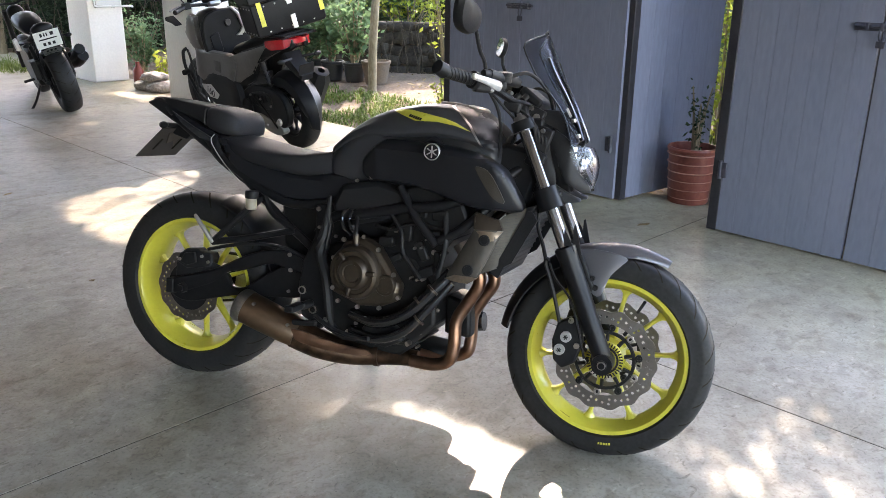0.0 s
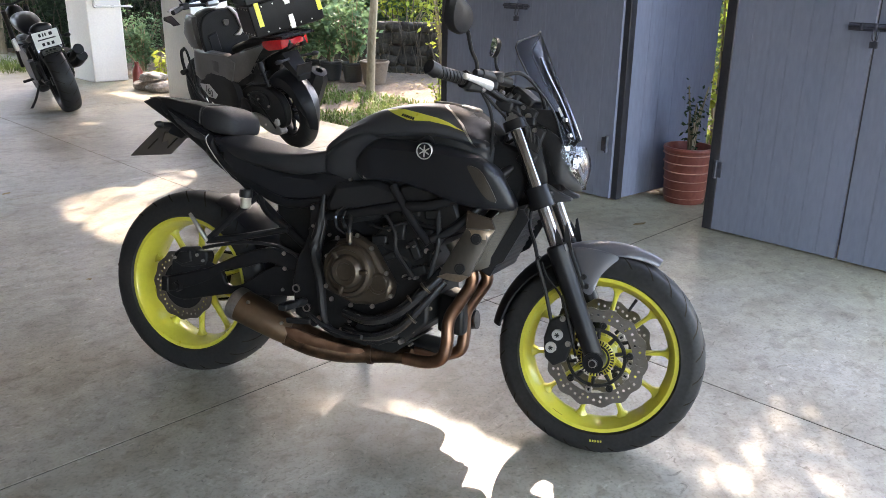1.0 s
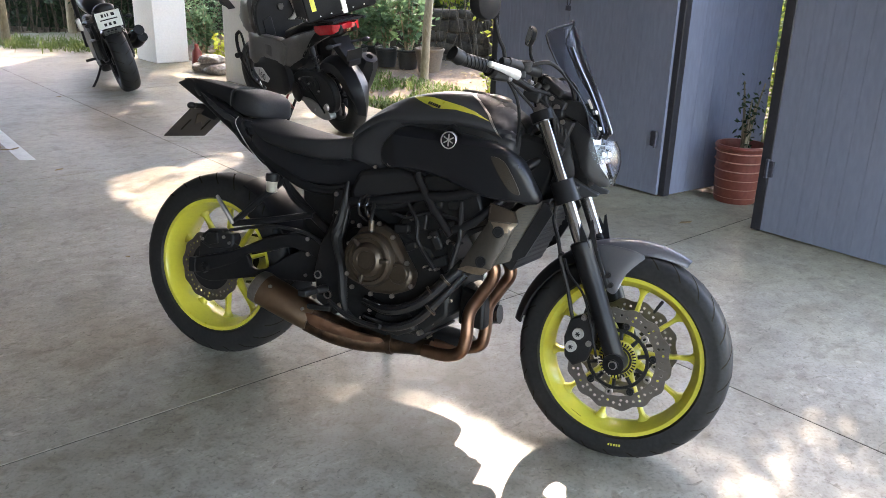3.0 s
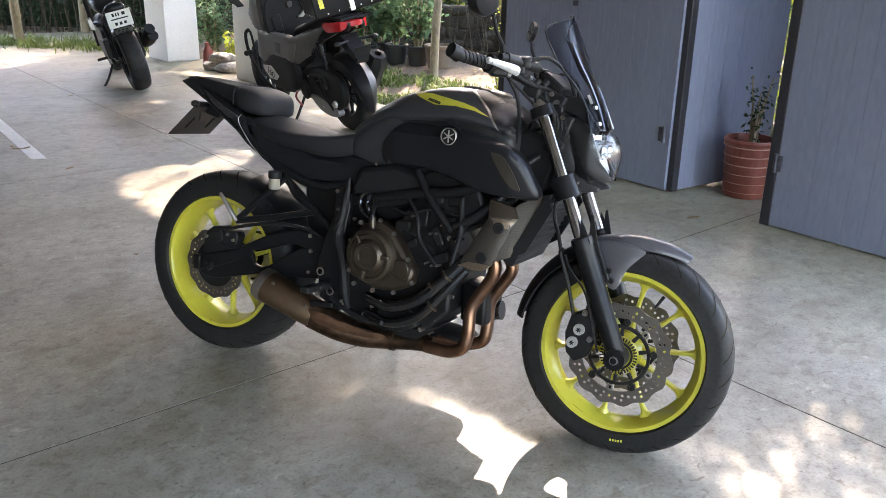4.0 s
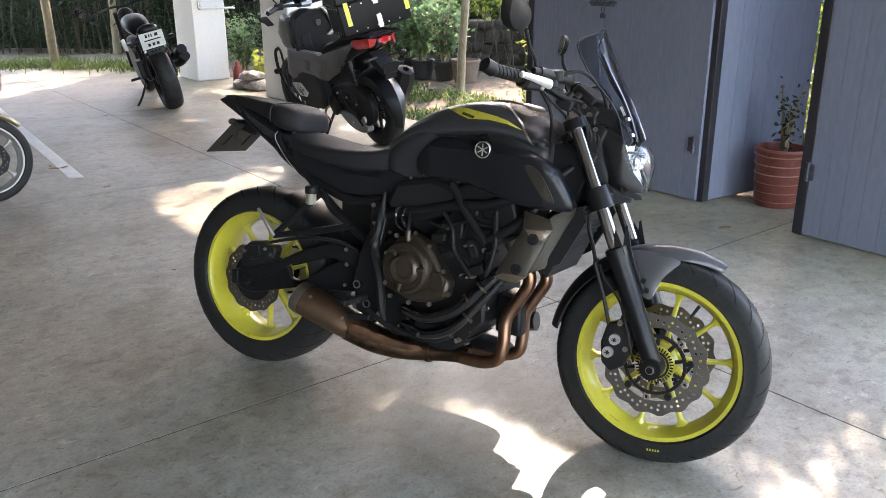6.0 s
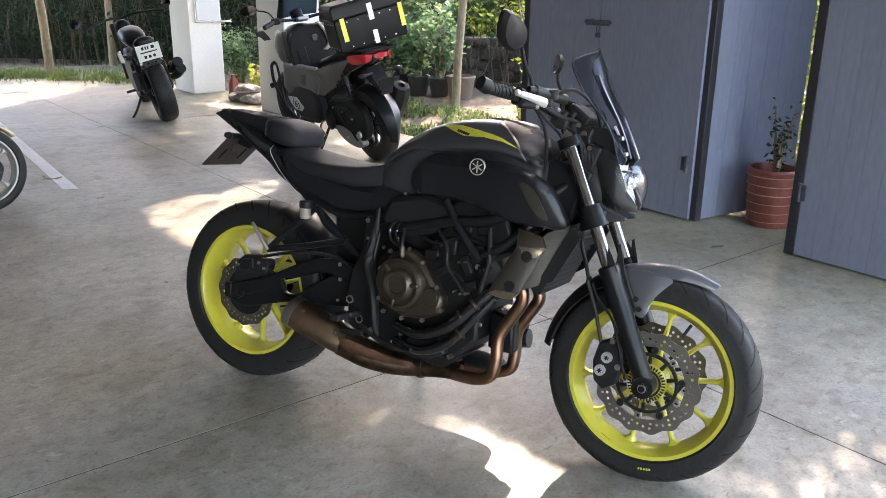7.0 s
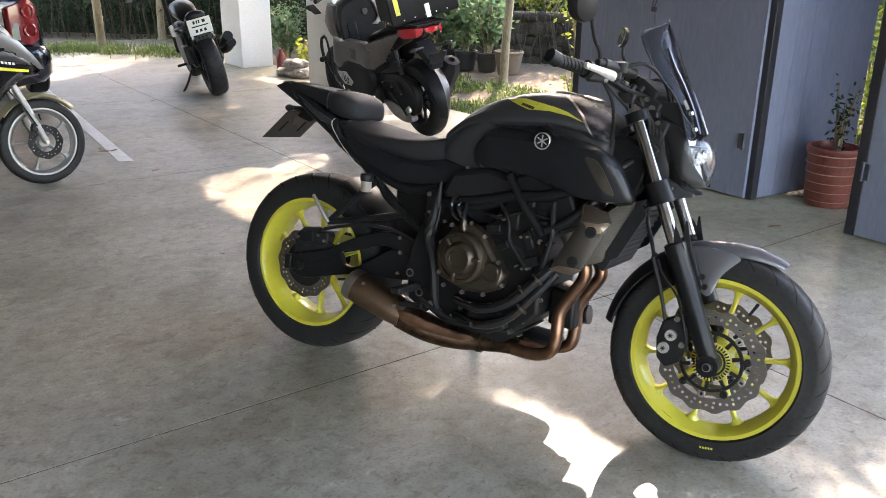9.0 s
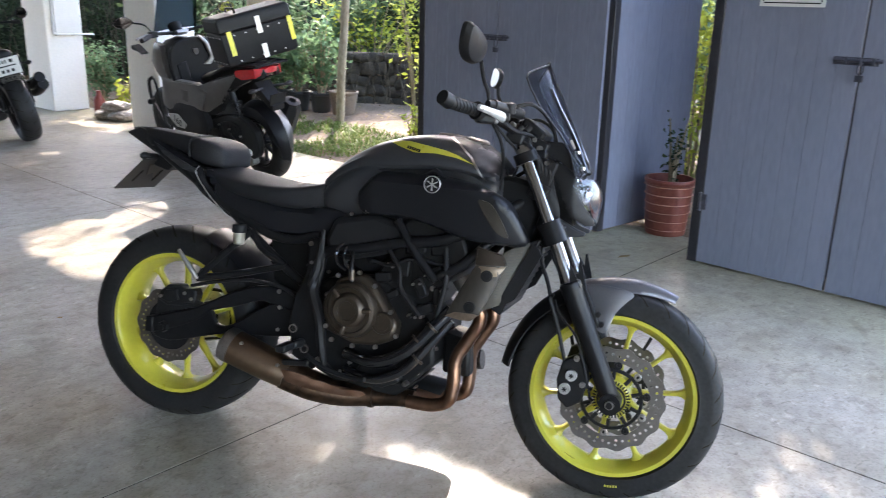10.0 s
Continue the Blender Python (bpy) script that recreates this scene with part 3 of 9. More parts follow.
                o = ww * math.copysign(abs(c) ** 0.7, c)
                y = tt * math.copysign(abs(s) ** 0.7, s)
                ring.append(at @ Vector((rr * math.cos(a) - o * math.sin(a), rr * math.sin(a) + o * math.cos(a), y)))
            rings.append(ring)
        bm = bmesh.new()
        loft(bm, rings)
        make("spoke", bm, rm, w)
    bm = bmesh.new()
    a = phase + 0.95
    p = at @ Vector(((rim_r - 0.04) * math.cos(a), (rim_r - 0.04) * math.sin(a), 0.0))
    q = at @ Vector(((rim_r - 0.075) * math.cos(a), (rim_r - 0.075) * math.sin(a), 0.022))
    cyl(bm, p, q, 0.005, 0.004, 8)
    make("valve", bm, BLACK, w)
    return w


def wheels():
    rw = wheel(part, "rear_wheel", 0.0, 0.314, 0.090, 0.078, 0.2300, 26, radians(20))
    fw = wheel(fpart, "front_wheel", 1.40, 0.298, 0.0575, 0.051, 0.2300, 26, radians(8))
    # discs
    for y in (-0.072, 0.072):
        fpart("brake_disc", wave_disc(0.147, 0.104, 14, 0.008, 4, y - 0.0022, y + 0.0022, (1.40, 0, 0.298)), DISCSTEEL, fw, "drilled wave brake disc")
        bm = bmesh.new()
        lathe(bm, [(0.077, -0.004), (0.079, -0.006), (0.085, -0.005), (0.087, 0.0), (0.085, 0.004), (0.077, 0.004)], Matrix.Translation((1.40, y, 0.298)) @ AXLE, 40, closed=True)
        fpart("disc_carrier", bm, BLACK, fw)
        for k in range(10):
            a = 2 * math.pi * k / 10 + 0.2
            bm = bmesh.new()
            c = Vector((1.40 + 0.096 * math.cos(a), y, 0.298 + 0.096 * math.sin(a)))
            d = Vector((math.cos(a), 0, math.sin(a)))
            lathe(bm, [(0.0105, -0.006), (0.0105, 0.005), (0.0085, 0.007), (0.006, 0.007), (0.005, 0.004), (0.001, 0.004)], Matrix.Translation(c) @ AXLE, 14)
            fpart("disc_button", bm, STEEL if k % 2 else ENGINE, fw)
            bm = bmesh.new()
            cyl(bm, c - d * 0.013, c + d * 0.004, 0.0065, 0.005, 6)
            fpart("disc_lug", bm, BLACK, fw)
            bm = bmesh.new()
            b = Vector((math.cos(a + 0.1), 0, math.sin(a + 0.1)))
            c0 = Vector((1.40, y, 0.298))
            cyl(bm, c0 + b * 0.056, c0 + b * 0.080, 0.006, 0.005, 6)
            fpart("carrier_arm", bm, BLACK, fw)
    # toothed sensor ring
    bm = bmesh.new()
    for k in range(36):
        a = 2 * math.pi * k / 36
        box(bm, (1.40 + 0.047 * math.cos(a), -0.078, 0.298 + 0.047 * math.sin(a)), (0.010, 0.003, 0.0035), Matrix.Rotation(-a, 3, "Y"))
    lathe(bm, [(0.034, -0.0015), (0.040, -0.0015), (0.040, 0.0015), (0.034, 0.0015)], Matrix.Translation((1.40, -0.078, 0.298)) @ AXLE, 36, closed=True)
    fpart("sensor_ring", bm, BLACK, fw)
    part("brake_disc", wave_disc(0.1225, 0.082, 12, 0.006, 4, -0.100, -0.0955, (0, 0, 0.314)), DISCSTEEL, rw, "drilled wave brake disc")
    bm = bmesh.new()
    lathe(bm, [(0.03, -0.004), (0.088, -0.004), (0.088, 0.003), (0.03, 0.003)], Matrix.Translation((0, -0.094, 0.314)) @ AXLE, 36, closed=True)
    part("disc_carrier", bm, BLACK, rw)
    # stickers on the rim
    for a0, w_ in ((radians(-122), 0.16),):
        bm = bmesh.new()
        at = Matrix.Translation((1.40, 0, 0.298)) @ AXLE
        vs = []
        for i in range(9):
            a = a0 + w_ * (i / 8)
            for rr in (0.2125, 0.2180):
                vs.append(bm.verts.new(at @ Vector((rr * math.cos(a), rr * math.sin(a), 0.0455))))
        for i in range(8):
            bm.faces.new((vs[2 * i], vs[2 * i + 1], vs[2 * i + 3], vs[2 * i + 2]))
        fpart("rim_sticker", bm, BLACK, fw)
    # worn lettering on the tyre wall, unreadable
    for k in range(5):
        a = radians(-88) + 0.03 * k
        c = Vector((1.40 + 0.2515 * math.cos(a), -0.0625, 0.298 + 0.2515 * math.sin(a)))
        bm = bmesh.new()
        box(bm, c, (0.0045, 0.001, 0.006), Matrix.Rotation(-a + 1.57, 3, "Y"))
        fpart("tyre_mark", bm, NEON, fw)


wheels()


def fork_and_front():
    ax = Vector((-math.sin(RAKE), 0, math.cos(RAKE)))
    for s in (-1, 1):
        y = Vector((0, 0.105 * s, 0))
        base = Vector((1.400, 0, 0.298))
        def up(d, k=0.0):
            return Vector((1.3965, 0, 0.312)) + ax * d + y
        bm = bmesh.new()
        cyl(bm, up(0.30), up(0.70), 0.0180, n=24)
        fpart("fork_tube", bm, CHROME, None, "chromed fork tube")
        bm = bmesh.new()
        lathe(bm, [(0.022, -0.02), (0.027, 0.0), (0.027, 0.10), (0.0285, 0.20), (0.0285, 0.30), (0.030, 0.305), (0.030, 0.325), (0.024, 0.33)], Matrix.Translation(up(0)) @ ax.to_track_quat("Z", "Y").to_matrix().to_4x4(), 24)
        fpart("fork_slider", bm, FRAMEBLK, None, "matt black fork slider")
        bm = bmesh.new()
        cyl(bm, base + y * 0.72, base + y * 1.32, 0.031, 0.029, 24)
        cyl(bm, base + y * 1.30, base + y * 1.36, 0.016, 0.016, 6)
        cyl(bm, base + y * 1.30, base + y * 1.42, 0.009, 0.009, 12)
        fpart("axle_clamp", bm, FRAMEBLK, None)
        bm = bmesh.new()
        cyl(bm, base + y * 1.345, base + y * 1.40, 0.013, 0.011, 12)
        fpart("axle_nut", bm, STEEL, None)
        # upper clamp head and cap
        bm = bmesh.new()
        cyl(bm, up(0.672), up(0.700), 0.034, 0.033, 20)
        fpart("fork_top_clamp", bm, FRAMEBLK, None)
        bm = bmesh.new()
        cyl(bm, up(0.700), up(0.714), 0.022, 0.019, 12)
        cyl(bm, up(0.712), up(0.722), 0.010, 0.010, 6)
        fpart("fork_cap", bm, STEEL, None)
        bm = bmesh.new()
        cyl(bm, up(0.440), up(0.502), 0.036, 0.034, 20)
        fpart("fork_low_clamp", bm, FRAMEBLK, None)
        # caliper: bracket, body halves and pistons
        bm = bmesh.new()
        prism(bm, [(1.262, 0.395), (1.300, 0.415), (1.330, 0.405), (1.338, 0.345), (1.322, 0.285), (1.285, 0.262), (1.258, 0.285), (1.250, 0.34)], s * 0.078, s * 0.110)
        fpart("caliper", bm, BLACK, None, "black brake caliper", bevel=0.006)
        for px, pz in ((1.290, 0.357), (1.275, 0.318)):
            bm = bmesh.new()
            cyl(bm, (px, s * 0.106, pz), (px, s * 0.121, pz), 0.0160, 0.0150, 24)
            cc = fpart("caliper_cap", bm, BADGE, None, "silver caliper piston cap")
            bm = bmesh.new()
            for k in range(3):
                box(bm, (px, s * 0.1215, pz), (0.003, 0.0015, 0.014), Matrix.Rotation(radians(60 * k + 15), 3, "Y"))
            fpart("cap_mark", bm, BLACK, cc)
        for px, pz in ((1.322, 0.335), (1.30, 0.405)):
            bm = bmesh.new()
            cyl(bm, (px, s * 0.100, pz), (px, s * 0.118, pz), 0.009, 0.008, 8)
            fpart("caliper_bolt", bm, STEEL, None)
        bm = bmesh.new()
        tube(bm, [(1.268, 0.100 * s, 0.385), (1.245, 0.112 * s, 0.47), (1.225, 0.122 * s, 0.53), (1.213, 0.126 * s, 0.565), (1.221, 0.130 * s, 0.575)], 0.0055, 8)
        tube(bm, [(1.215, 0.125 * s, 0.565), (1.200, 0.12 * s, 0.61), (1.178, 0.105 * s, 0.66), (1.180, 0.09 * s, 0.715), (1.21, 0.06 * s, 0.75)], 0.0055, 8)
        fpart("brake_hose", bm, BLACK, None)
        bm = bmesh.new()
        tube(bm, [(1.345, 0.100 * s, 0.30), (1.318, 0.118 * s, 0.40), (1.290, 0.120 * s, 0.47), (1.245, 0.122 * s, 0.52), (1.225, 0.12 * s, 0.56)], 0.0035, 6)
        fpart("sensor_wire", bm, BLACK, None)
    bm = bmesh.new()
    prism(bm, [(1.085, 0.930), (1.085, 0.955), (1.16, 0.960), (1.165, 0.935)], -0.10, 0.10)
    fpart("top_yoke", bm, FRAMEBLK, None, bevel=0.006)
    bm = bmesh.new()
    prism(bm, [(1.150, 0.745), (1.160, 0.785), (1.235, 0.760), (1.225, 0.718)], -0.11, 0.11)
    fpart("low_yoke", bm, FRAMEBLK, None, bevel=0.008)
    bm = bmesh.new()
    cyl(bm, (1.115, 0, 0.95), (1.19, 0, 0.74), 0.034, n=20)
    part("steering_head", bm, FRAMEBLK, bike)
    # front mudguard: grey nose, black rear
    def guard(a0, a1, w0, w1, r0, mat_, name, label, thick=0.004, n=18, drop=0.0):
        bm = bmesh.new()
        rings = []
        for i in range(n + 1):
            t = i / n
            a = a0 + (a1 - a0) * t
            w = w0 + (w1 - w0) * t
            out = []
            for j in range(9):
                u = -1 + 2 * j / 8
                rr = r0 - (0.022 * abs(u) ** 2.2 + drop * abs(u) ** 3) * (w / max(w0, w1)) ** 0.7
                out.append((rr, w * u))
            inn = [(rr - thick, q * 0.96) for rr, q in out[::-1]]
            rings.append([(1.40 + rr * math.cos(a), q, 0.298 + rr * math.sin(a)) for rr, q in out + inn])
        loft(bm, rings)
        return fpart(name, bm, mat_, None, label, angle=50)
    guard(radians(113), radians(63), 0.072, 0.018, 0.330, FENDERGREY, "mudguard_nose", "satin grey front mudguard nose", drop=0.026)
    guard(radians(172), radians(112), 0.050, 0.074, 0.328, BLACK, "mudguard_rear", "black plastic mudguard tail", drop=0.014)
    for s in (-1, 1):
        # side blade down to the fork
        line = [(1.295, 0.600), (1.37, 0.606), (1.43, 0.592), (1.412, 0.566), (1.388, 0.535), (1.366, 0.478), (1.335, 0.492), (1.325, 0.54)]
        fpart("mudguard_side", panel(line, lambda x, z: 0.068 + 0.06 * max(0, 0.60 - z), 0.004, 0.004, 0.025, s), FENDERGREY, None, "grey mudguard side blade")
        bm = bmesh.new()
        prism(bm, [(1.255, 0.60), (1.30, 0.605), (1.35, 0.50), (1.30, 0.42), (1.275, 0.50)], s * 0.070, s * 0.084)
        fpart("mudguard_bracket", bm, BLACK, None, bevel=0.004)
        for p in ((1.341, 0.526), (1.352, 0.50)):
            bm = bmesh.new()
            cyl(bm, (p[0], s * 0.074, p[1]), (p[0], s * 0.084, p[1]), 0.0085, 0.007, 10)
            fpart("bolt", bm, BLACK, None)
        # deflector fins at the top of the sliders
        bm = bmesh.new()
        prism(bm, [(1.262, 0.60), (1.292, 0.60), (1.268, 0.645), (1.256, 0.662)], s * 0.118, s * 0.124)
        prism(bm, [(1.278, 0.585), (1.306, 0.59), (1.282, 0.675), (1.277, 0.67)], s * 0.085, s * 0.091)
        fpart("slider_guard", bm, BLACK, None)


fork_and_front()


def headlight():
    # shroud halves, lens and lower bracket
    hw = lambda x, z: 0.089 - 0.75 * max(0, x - 1.247) - 0.10 * max(0, z - 0.88)
    bm = bmesh.new()
    loft(bm, [[(x + dx, y * k, z) for y, z, dx in ((0.085, 0.905, -0.03), (0.090, 0.84, 0.0), (0.070, 0.78, 0.02), (0.03, 0.755, 0.02), (-0.03, 0.755, 0.02), (-0.070, 0.78, 0.02), (-0.090, 0.84, 0.0), (-0.085, 0.905, -0.03))] for x, k in ((1.175, 0.75), (1.205, 0.88), (1.225, 0.85))])
    fpart("headlight_shell", bm, BLACK, None, bevel=0.004)
    for s in (-1, 1):
        fpart("headlight_cowl", panel([(1.168, 0.915), (1.195, 0.931), (1.222, 0.917), (1.245, 0.899), (1.244, 0.866), (1.258, 0.842), (1.275, 0.818), (1.303, 0.777), (1.305, 0.764), (1.280, 0.762), (1.236, 0.790), (1.216, 0.828), (1.198, 0.872), (1.176, 0.896)], hw, 0.006, 0.005, 0.012, s, 1), BLACK, None, "satin black headlight cowl")
        bm = bmesh.new()
        prism(bm, [(1.180, 0.79), (1.215, 0.775), (1.262, 0.752), (1.285, 0.745), (1.283, 0.736), (1.24, 0.728), (1.215, 0.745)], s * 0.055, s * 0.080)
        fpart("cowl_chin", bm, GREY, None, "grey metal cowl bracket", bevel=0.004)
        fpart("cowl_side", panel([(1.095, 0.930), (1.165, 0.935), (1.180, 0.905), (1.190, 0.86), (1.210, 0.80), (1.205, 0.762), (1.165, 0.775), (1.135, 0.85)], lambda x, z: 0.088, 0.006, 0.006, 0.025, s, 3), BLACK, None)
    # lens: shield shape, drawn back at the sides; rows of half width, edge x and z, middle x and z
    rows = ((0.088, 1.247, 0.894, 1.297, 0.887), (0.090, 1.244, 0.866, 1.312, 0.862), (0.084, 1.259, 0.842, 1.318, 0.835), (0.075, 1.276, 0.817, 1.316, 0.808), (0.050, 1.294, 0.785, 1.309, 0.780), (0.020, 1.302, 0.770, 1.305, 0.767))
    def shield(back, k, bm):
        grid = []
        for w, xe, ze, xc, zc in rows:
            line = []
            for i in range(13):
                u = -1 + i / 6
                f = (1 - u * u) ** 0.75
                line.append(bm.verts.new((xe + (xc - xe) * f * k - back, u * w * (0.97 if back else 1), ze + (zc - ze) * f)))
            grid.append(line)
        for g, h in zip(grid, grid[1:]):
            for i in range(12):
                bm.faces.new((g[i], g[i + 1], h[i + 1], h[i]))
        return bm
    bm = shield(0.0, 1.0, bmesh.new())
    r = bmesh.ops.extrude_face_region(bm, geom=list(bm.faces))
    for v in [g for g in r["geom"] if isinstance(g, bmesh.types.BMVert)]:
        v.co.x -= 0.003
    lens = fpart("headlight_lens", bm, LENS, None, "clear headlight lens", angle=60)
    lens.visible_shadow = False
    fpart("reflector", shield(0.010, 0.25, bmesh.new()), REFLECT, None, "silvered reflector bowl")
    for y in (-0.040, 0.040):
        bm = bmesh.new()
        lathe(bm, [(0.001, -0.004), (0.016, -0.002), (0.024, 0.006), (0.026, 0.014), (0.024, 0.014), (0.015, 0.002), (0.001, 0.0)], Matrix.Translation((1.262, y, 0.848)) @ Matrix.Rotation(radians(90), 4, "Y"), 24)
        bowl = fpart("lamp_bowl", bm, CHROME, None, "chromed lamp bowl")
        bm = bmesh.new()
        ball(bm, (1.272, y, 0.848), (0.012, 0.009, 0.009), 12)
        fpart("lamp_bulb", bm, BADGE, bowl)
    bm = bmesh.new()
    prism(bm, [(1.252, 0.868), (1.280, 0.866), (1.280, 0.872), (1.252, 0.874)], -0.055, 0.055)
    fpart("reflector_bar", bm, BLACK, None)
    # screen
    def screen_pt(u, v):
        # u across -1..1, v up 0..1
        table = (0.098, 0.092, 0.084, 0.084, 0.092, 0.104, 0.114, 0.120, 0.118, 0.100, 0.022)
        k = min(9, int(v * 10))
        w = table[k] + (table[k + 1] - table[k]) * (v * 10 - k)
        x = 1.280 - 0.142 * v - 0.006 * v * v - (0.040 + 0.030 * v) * u * u * min(1, w / 0.11) ** 2
        z = 0.905 + 0.300 * v - 0.012 * u * u
        return (x, u * w, z)
    bm = bmesh.new()
    nu, nv = 14, 14
    grid = [[bm.verts.new(screen_pt(-1 + 2 * i / nu, j / nv)) for i in range(nu + 1)] for j in range(nv + 1)]
    for j in range(nv):
        for i in range(nu):
            bm.faces.new((grid[j][i], grid[j][i + 1], grid[j + 1][i + 1], grid[j + 1][i]))
    r = bmesh.ops.extrude_face_region(bm, geom=list(bm.faces))
    for v in [g for g in r["geom"] if isinstance(g, bmesh.types.BMVert)]:
        v.co.x -= 0.0035
    fpart("windscreen", bm, SMOKE, None, "translucent smoked plastic windscreen")
    bm = bmesh.new()
    rim_pts = [screen_pt(-1, j / 10) for j in range(11)] + [screen_pt(-1 + 2 * i / 6, 1) for i in range(1, 6)] + [screen_pt(1, 1 - j / 10) for j in range(11)]
    tube(bm, rim_pts, 0.0024, 6, 2)
    fpart("screen_edge", bm, BLACK, None)
    for u in (-0.55, 0.55):
        bm = bmesh.new()
        tube(bm, [Vector(screen_pt(u, v)) + Vector((0.003, 0, 0)) for v in (0.02, 0.2, 0.4, 0.6, 0.75)], 0.0045, 6)
        fpart("screen_rib", bm, GLOSSBLK, None)
        bm = bmesh.new()
        p = Vector(screen_pt(u * 1.5, 0.28))
        box(bm, p + Vector((0.006, 0, 0)), (0.006, 0.006, 0.026), Matrix.Rotation(radians(-30), 3, "Y"))
        fpart("screen_tab", bm, BADGE, None)
        for v in (0.06, 0.2):
            bm = bmesh.new()
            p = Vector(screen_pt(u * 1.3, v))
            cyl(bm, p, p + Vector((0.008, 0.004 * (1 if u > 0 else -1), 0.002)), 0.006, 0.005, 10)
            fpart("screen_bolt", bm, STEEL, None)
    for s in (-1, 1):
        bm = bmesh.new()
        prism(bm, [(1.115, 0.965), (1.13, 0.985), (1.20, 0.985), (1.265, 0.905), (1.255, 0.885), (1.20, 0.93), (1.16, 0.945)], s * 0.062, s * 0.072)
        fpart("screen_bracket", bm, BLACK, None, bevel=0.003)
        bm = bmesh.new()
        cyl(bm, (1.14, s * 0.072, 0.962), (1.14, s * 0.092, 0.962), 0.009, 0.009, 12)
        fpart("bolt", bm, STEEL, None)
    # instrument
    bm = bmesh.new()
    box(bm, (1.115, 0, 1.015), (0.075, 0.15, 0.028), Matrix.Rotation(radians(35), 3, "Y"))
    fpart("instrument", bm, BLACK, None, "black digital instrument pod", bevel=0.008)
    bm = bmesh.new()
    box(bm, (1.107, 0, 1.027), (0.060, 0.128, 0.008), Matrix.Rotation(radians(35), 3, "Y"))
    fpart("instrument_glass", bm, GLOSSBLK, None)


headlight()


def handlebar():
    def mir(pts, s):
        return [(x, y * s, z) for x, y, z in pts]
    bm = bmesh.new()
    tube(bm, [(0.945, -0.350, 1.056), (0.994, -0.255, 1.044), (1.045, -0.16, 1.020), (1.085, -0.09, 0.990), (1.09, 0, 0.986), (1.085, 0.09, 0.990), (1.045, 0.16, 1.020), (0.994, 0.255, 1.044), (0.945, 0.350, 1.056)], 0.0112, 12)
    fpart("handlebar", bm, FRAMEBLK, None, "black tapered handlebar")
    for s in (-1, 1):
        bm = bmesh.new()
        tube(bm, mir([(0.9465, -0.348, 1.055), (0.968, -0.303, 1.050), (0.993, -0.256, 1.044)], s), 0.0165, 16, radii=(0.0165, 0.0175, 0.0165))
        g = fpart("grip", bm, RUBBER, None, "ribbed black rubber grip")
        for k in range(7):
            f = 0.12 + 0.12 * k
            c = Vector(mir([(0.9465 + 0.0505 * f, -0.348 + 0.098 * f, 1.055 - 0.011 * f)], s)[0])
            d = Vector(mir([(0.0505, 0.098, -0.011)], s)[0]).normalized()
            bm = bmesh.new()
            lathe(bm, [(0.0165, -0.003), (0.0182, -0.002), (0.0182, 0.002), (0.0165, 0.003)], Matrix.Translation(c) @ (Matrix.Rotation(0.5, 4, "X") @ d.to_track_quat("Z", "Y").to_matrix().to_4x4()), 14, closed=True)
            fpart("grip_rib", bm, RUBBER, g)
        bm = bmesh.new()
        cyl(bm, mir([(0.934, -0.372, 1.064)], s)[0], mir([(0.9465, -0.348, 1.055)], s)[0], 0.0185, 0.020, 18)
        fpart("bar_end", bm, BLACK, None)
        bm = bmesh.new()
        cyl(bm, mir([(0.993, -0.256, 1.044)], s)[0], mir([(1.000, -0.243, 1.041)], s)[0], 0.024, 0.024, 18)
        fpart("grip_collar", bm, BLACK, None)
        # switch block
        bm = bmesh.new()
        q = Matrix.Rotation(radians(28) * s, 3, "Z")
        box(bm, mir([(1.012, -0.222, 1.036)], s)[0], (0.048, 0.042, 0.046), q)
        fpart("switch_block", bm, BLACK, None, bevel=0.007)
        # lever with ball end, silver
        bm = bmesh.new()
        tube(bm, mir([(1.052, -0.190, 1.034), (1.044, -0.225, 1.038), (1.034, -0.270, 1.043), (1.022, -0.312, 1.047)], s), 0.0080, 10, flat=1.5, radii=(0.0095, 0.0085, 0.0065, 0.0055))
        ball(bm, mir([(1.019, -0.320, 1.048)], s)[0], 0.0088, 10)
        fpart("lever", bm, BADGE, None, "silver brake lever" if s > 0 else "silver clutch lever")
        bm = bmesh.new()
        box(bm, mir([(1.050, -0.175, 1.036)], s)[0], (0.030, 0.040, 0.024), q)
        fpart("lever_perch", bm, BLACK, None, bevel=0.006)
        # mirrors: place, size and turn of each are fitted to the camera's view
        bm = bmesh.new()
        top = (1.003, -0.285, 1.165) if s > 0 else (0.935, -0.262, 1.150)
        ks = (0.85, 0.95) if s > 0 else (0.70, 0.72)
        tube(bm, mir([(1.020, -0.200, 1.036), (1.012, -0.212, 1.092), (top[0] + 0.004, top[1] + 0.035, top[2] - 0.045), top] if s > 0 else [(1.020, -0.200, 1.036), (0.965, -0.250, 1.085), (0.940, -0.262, 1.12), top], s), 0.0055, 8)
        fpart("mirror_stem", bm, BLACK, None)
        m = Matrix.Translation(mir([(top[0] - 0.012, top[1] - 0.048, top[2] + 0.032)], s)[0]) @ Matrix.Rotation(radians(-14 if s > 0 else 30), 4, "Z") @ Matrix.Rotation(radians(12), 4, "Y")
        bm = bmesh.new()
        rim = [(-s * o * ks[0], z * ks[1]) for o, z in closed_curve([(0.062, 0.050), (0.0, 0.043), (-0.056, 0.018), (-0.066, -0.020), (-0.030, -0.047), (0.030, -0.038), (0.062, -0.004)], 4)]
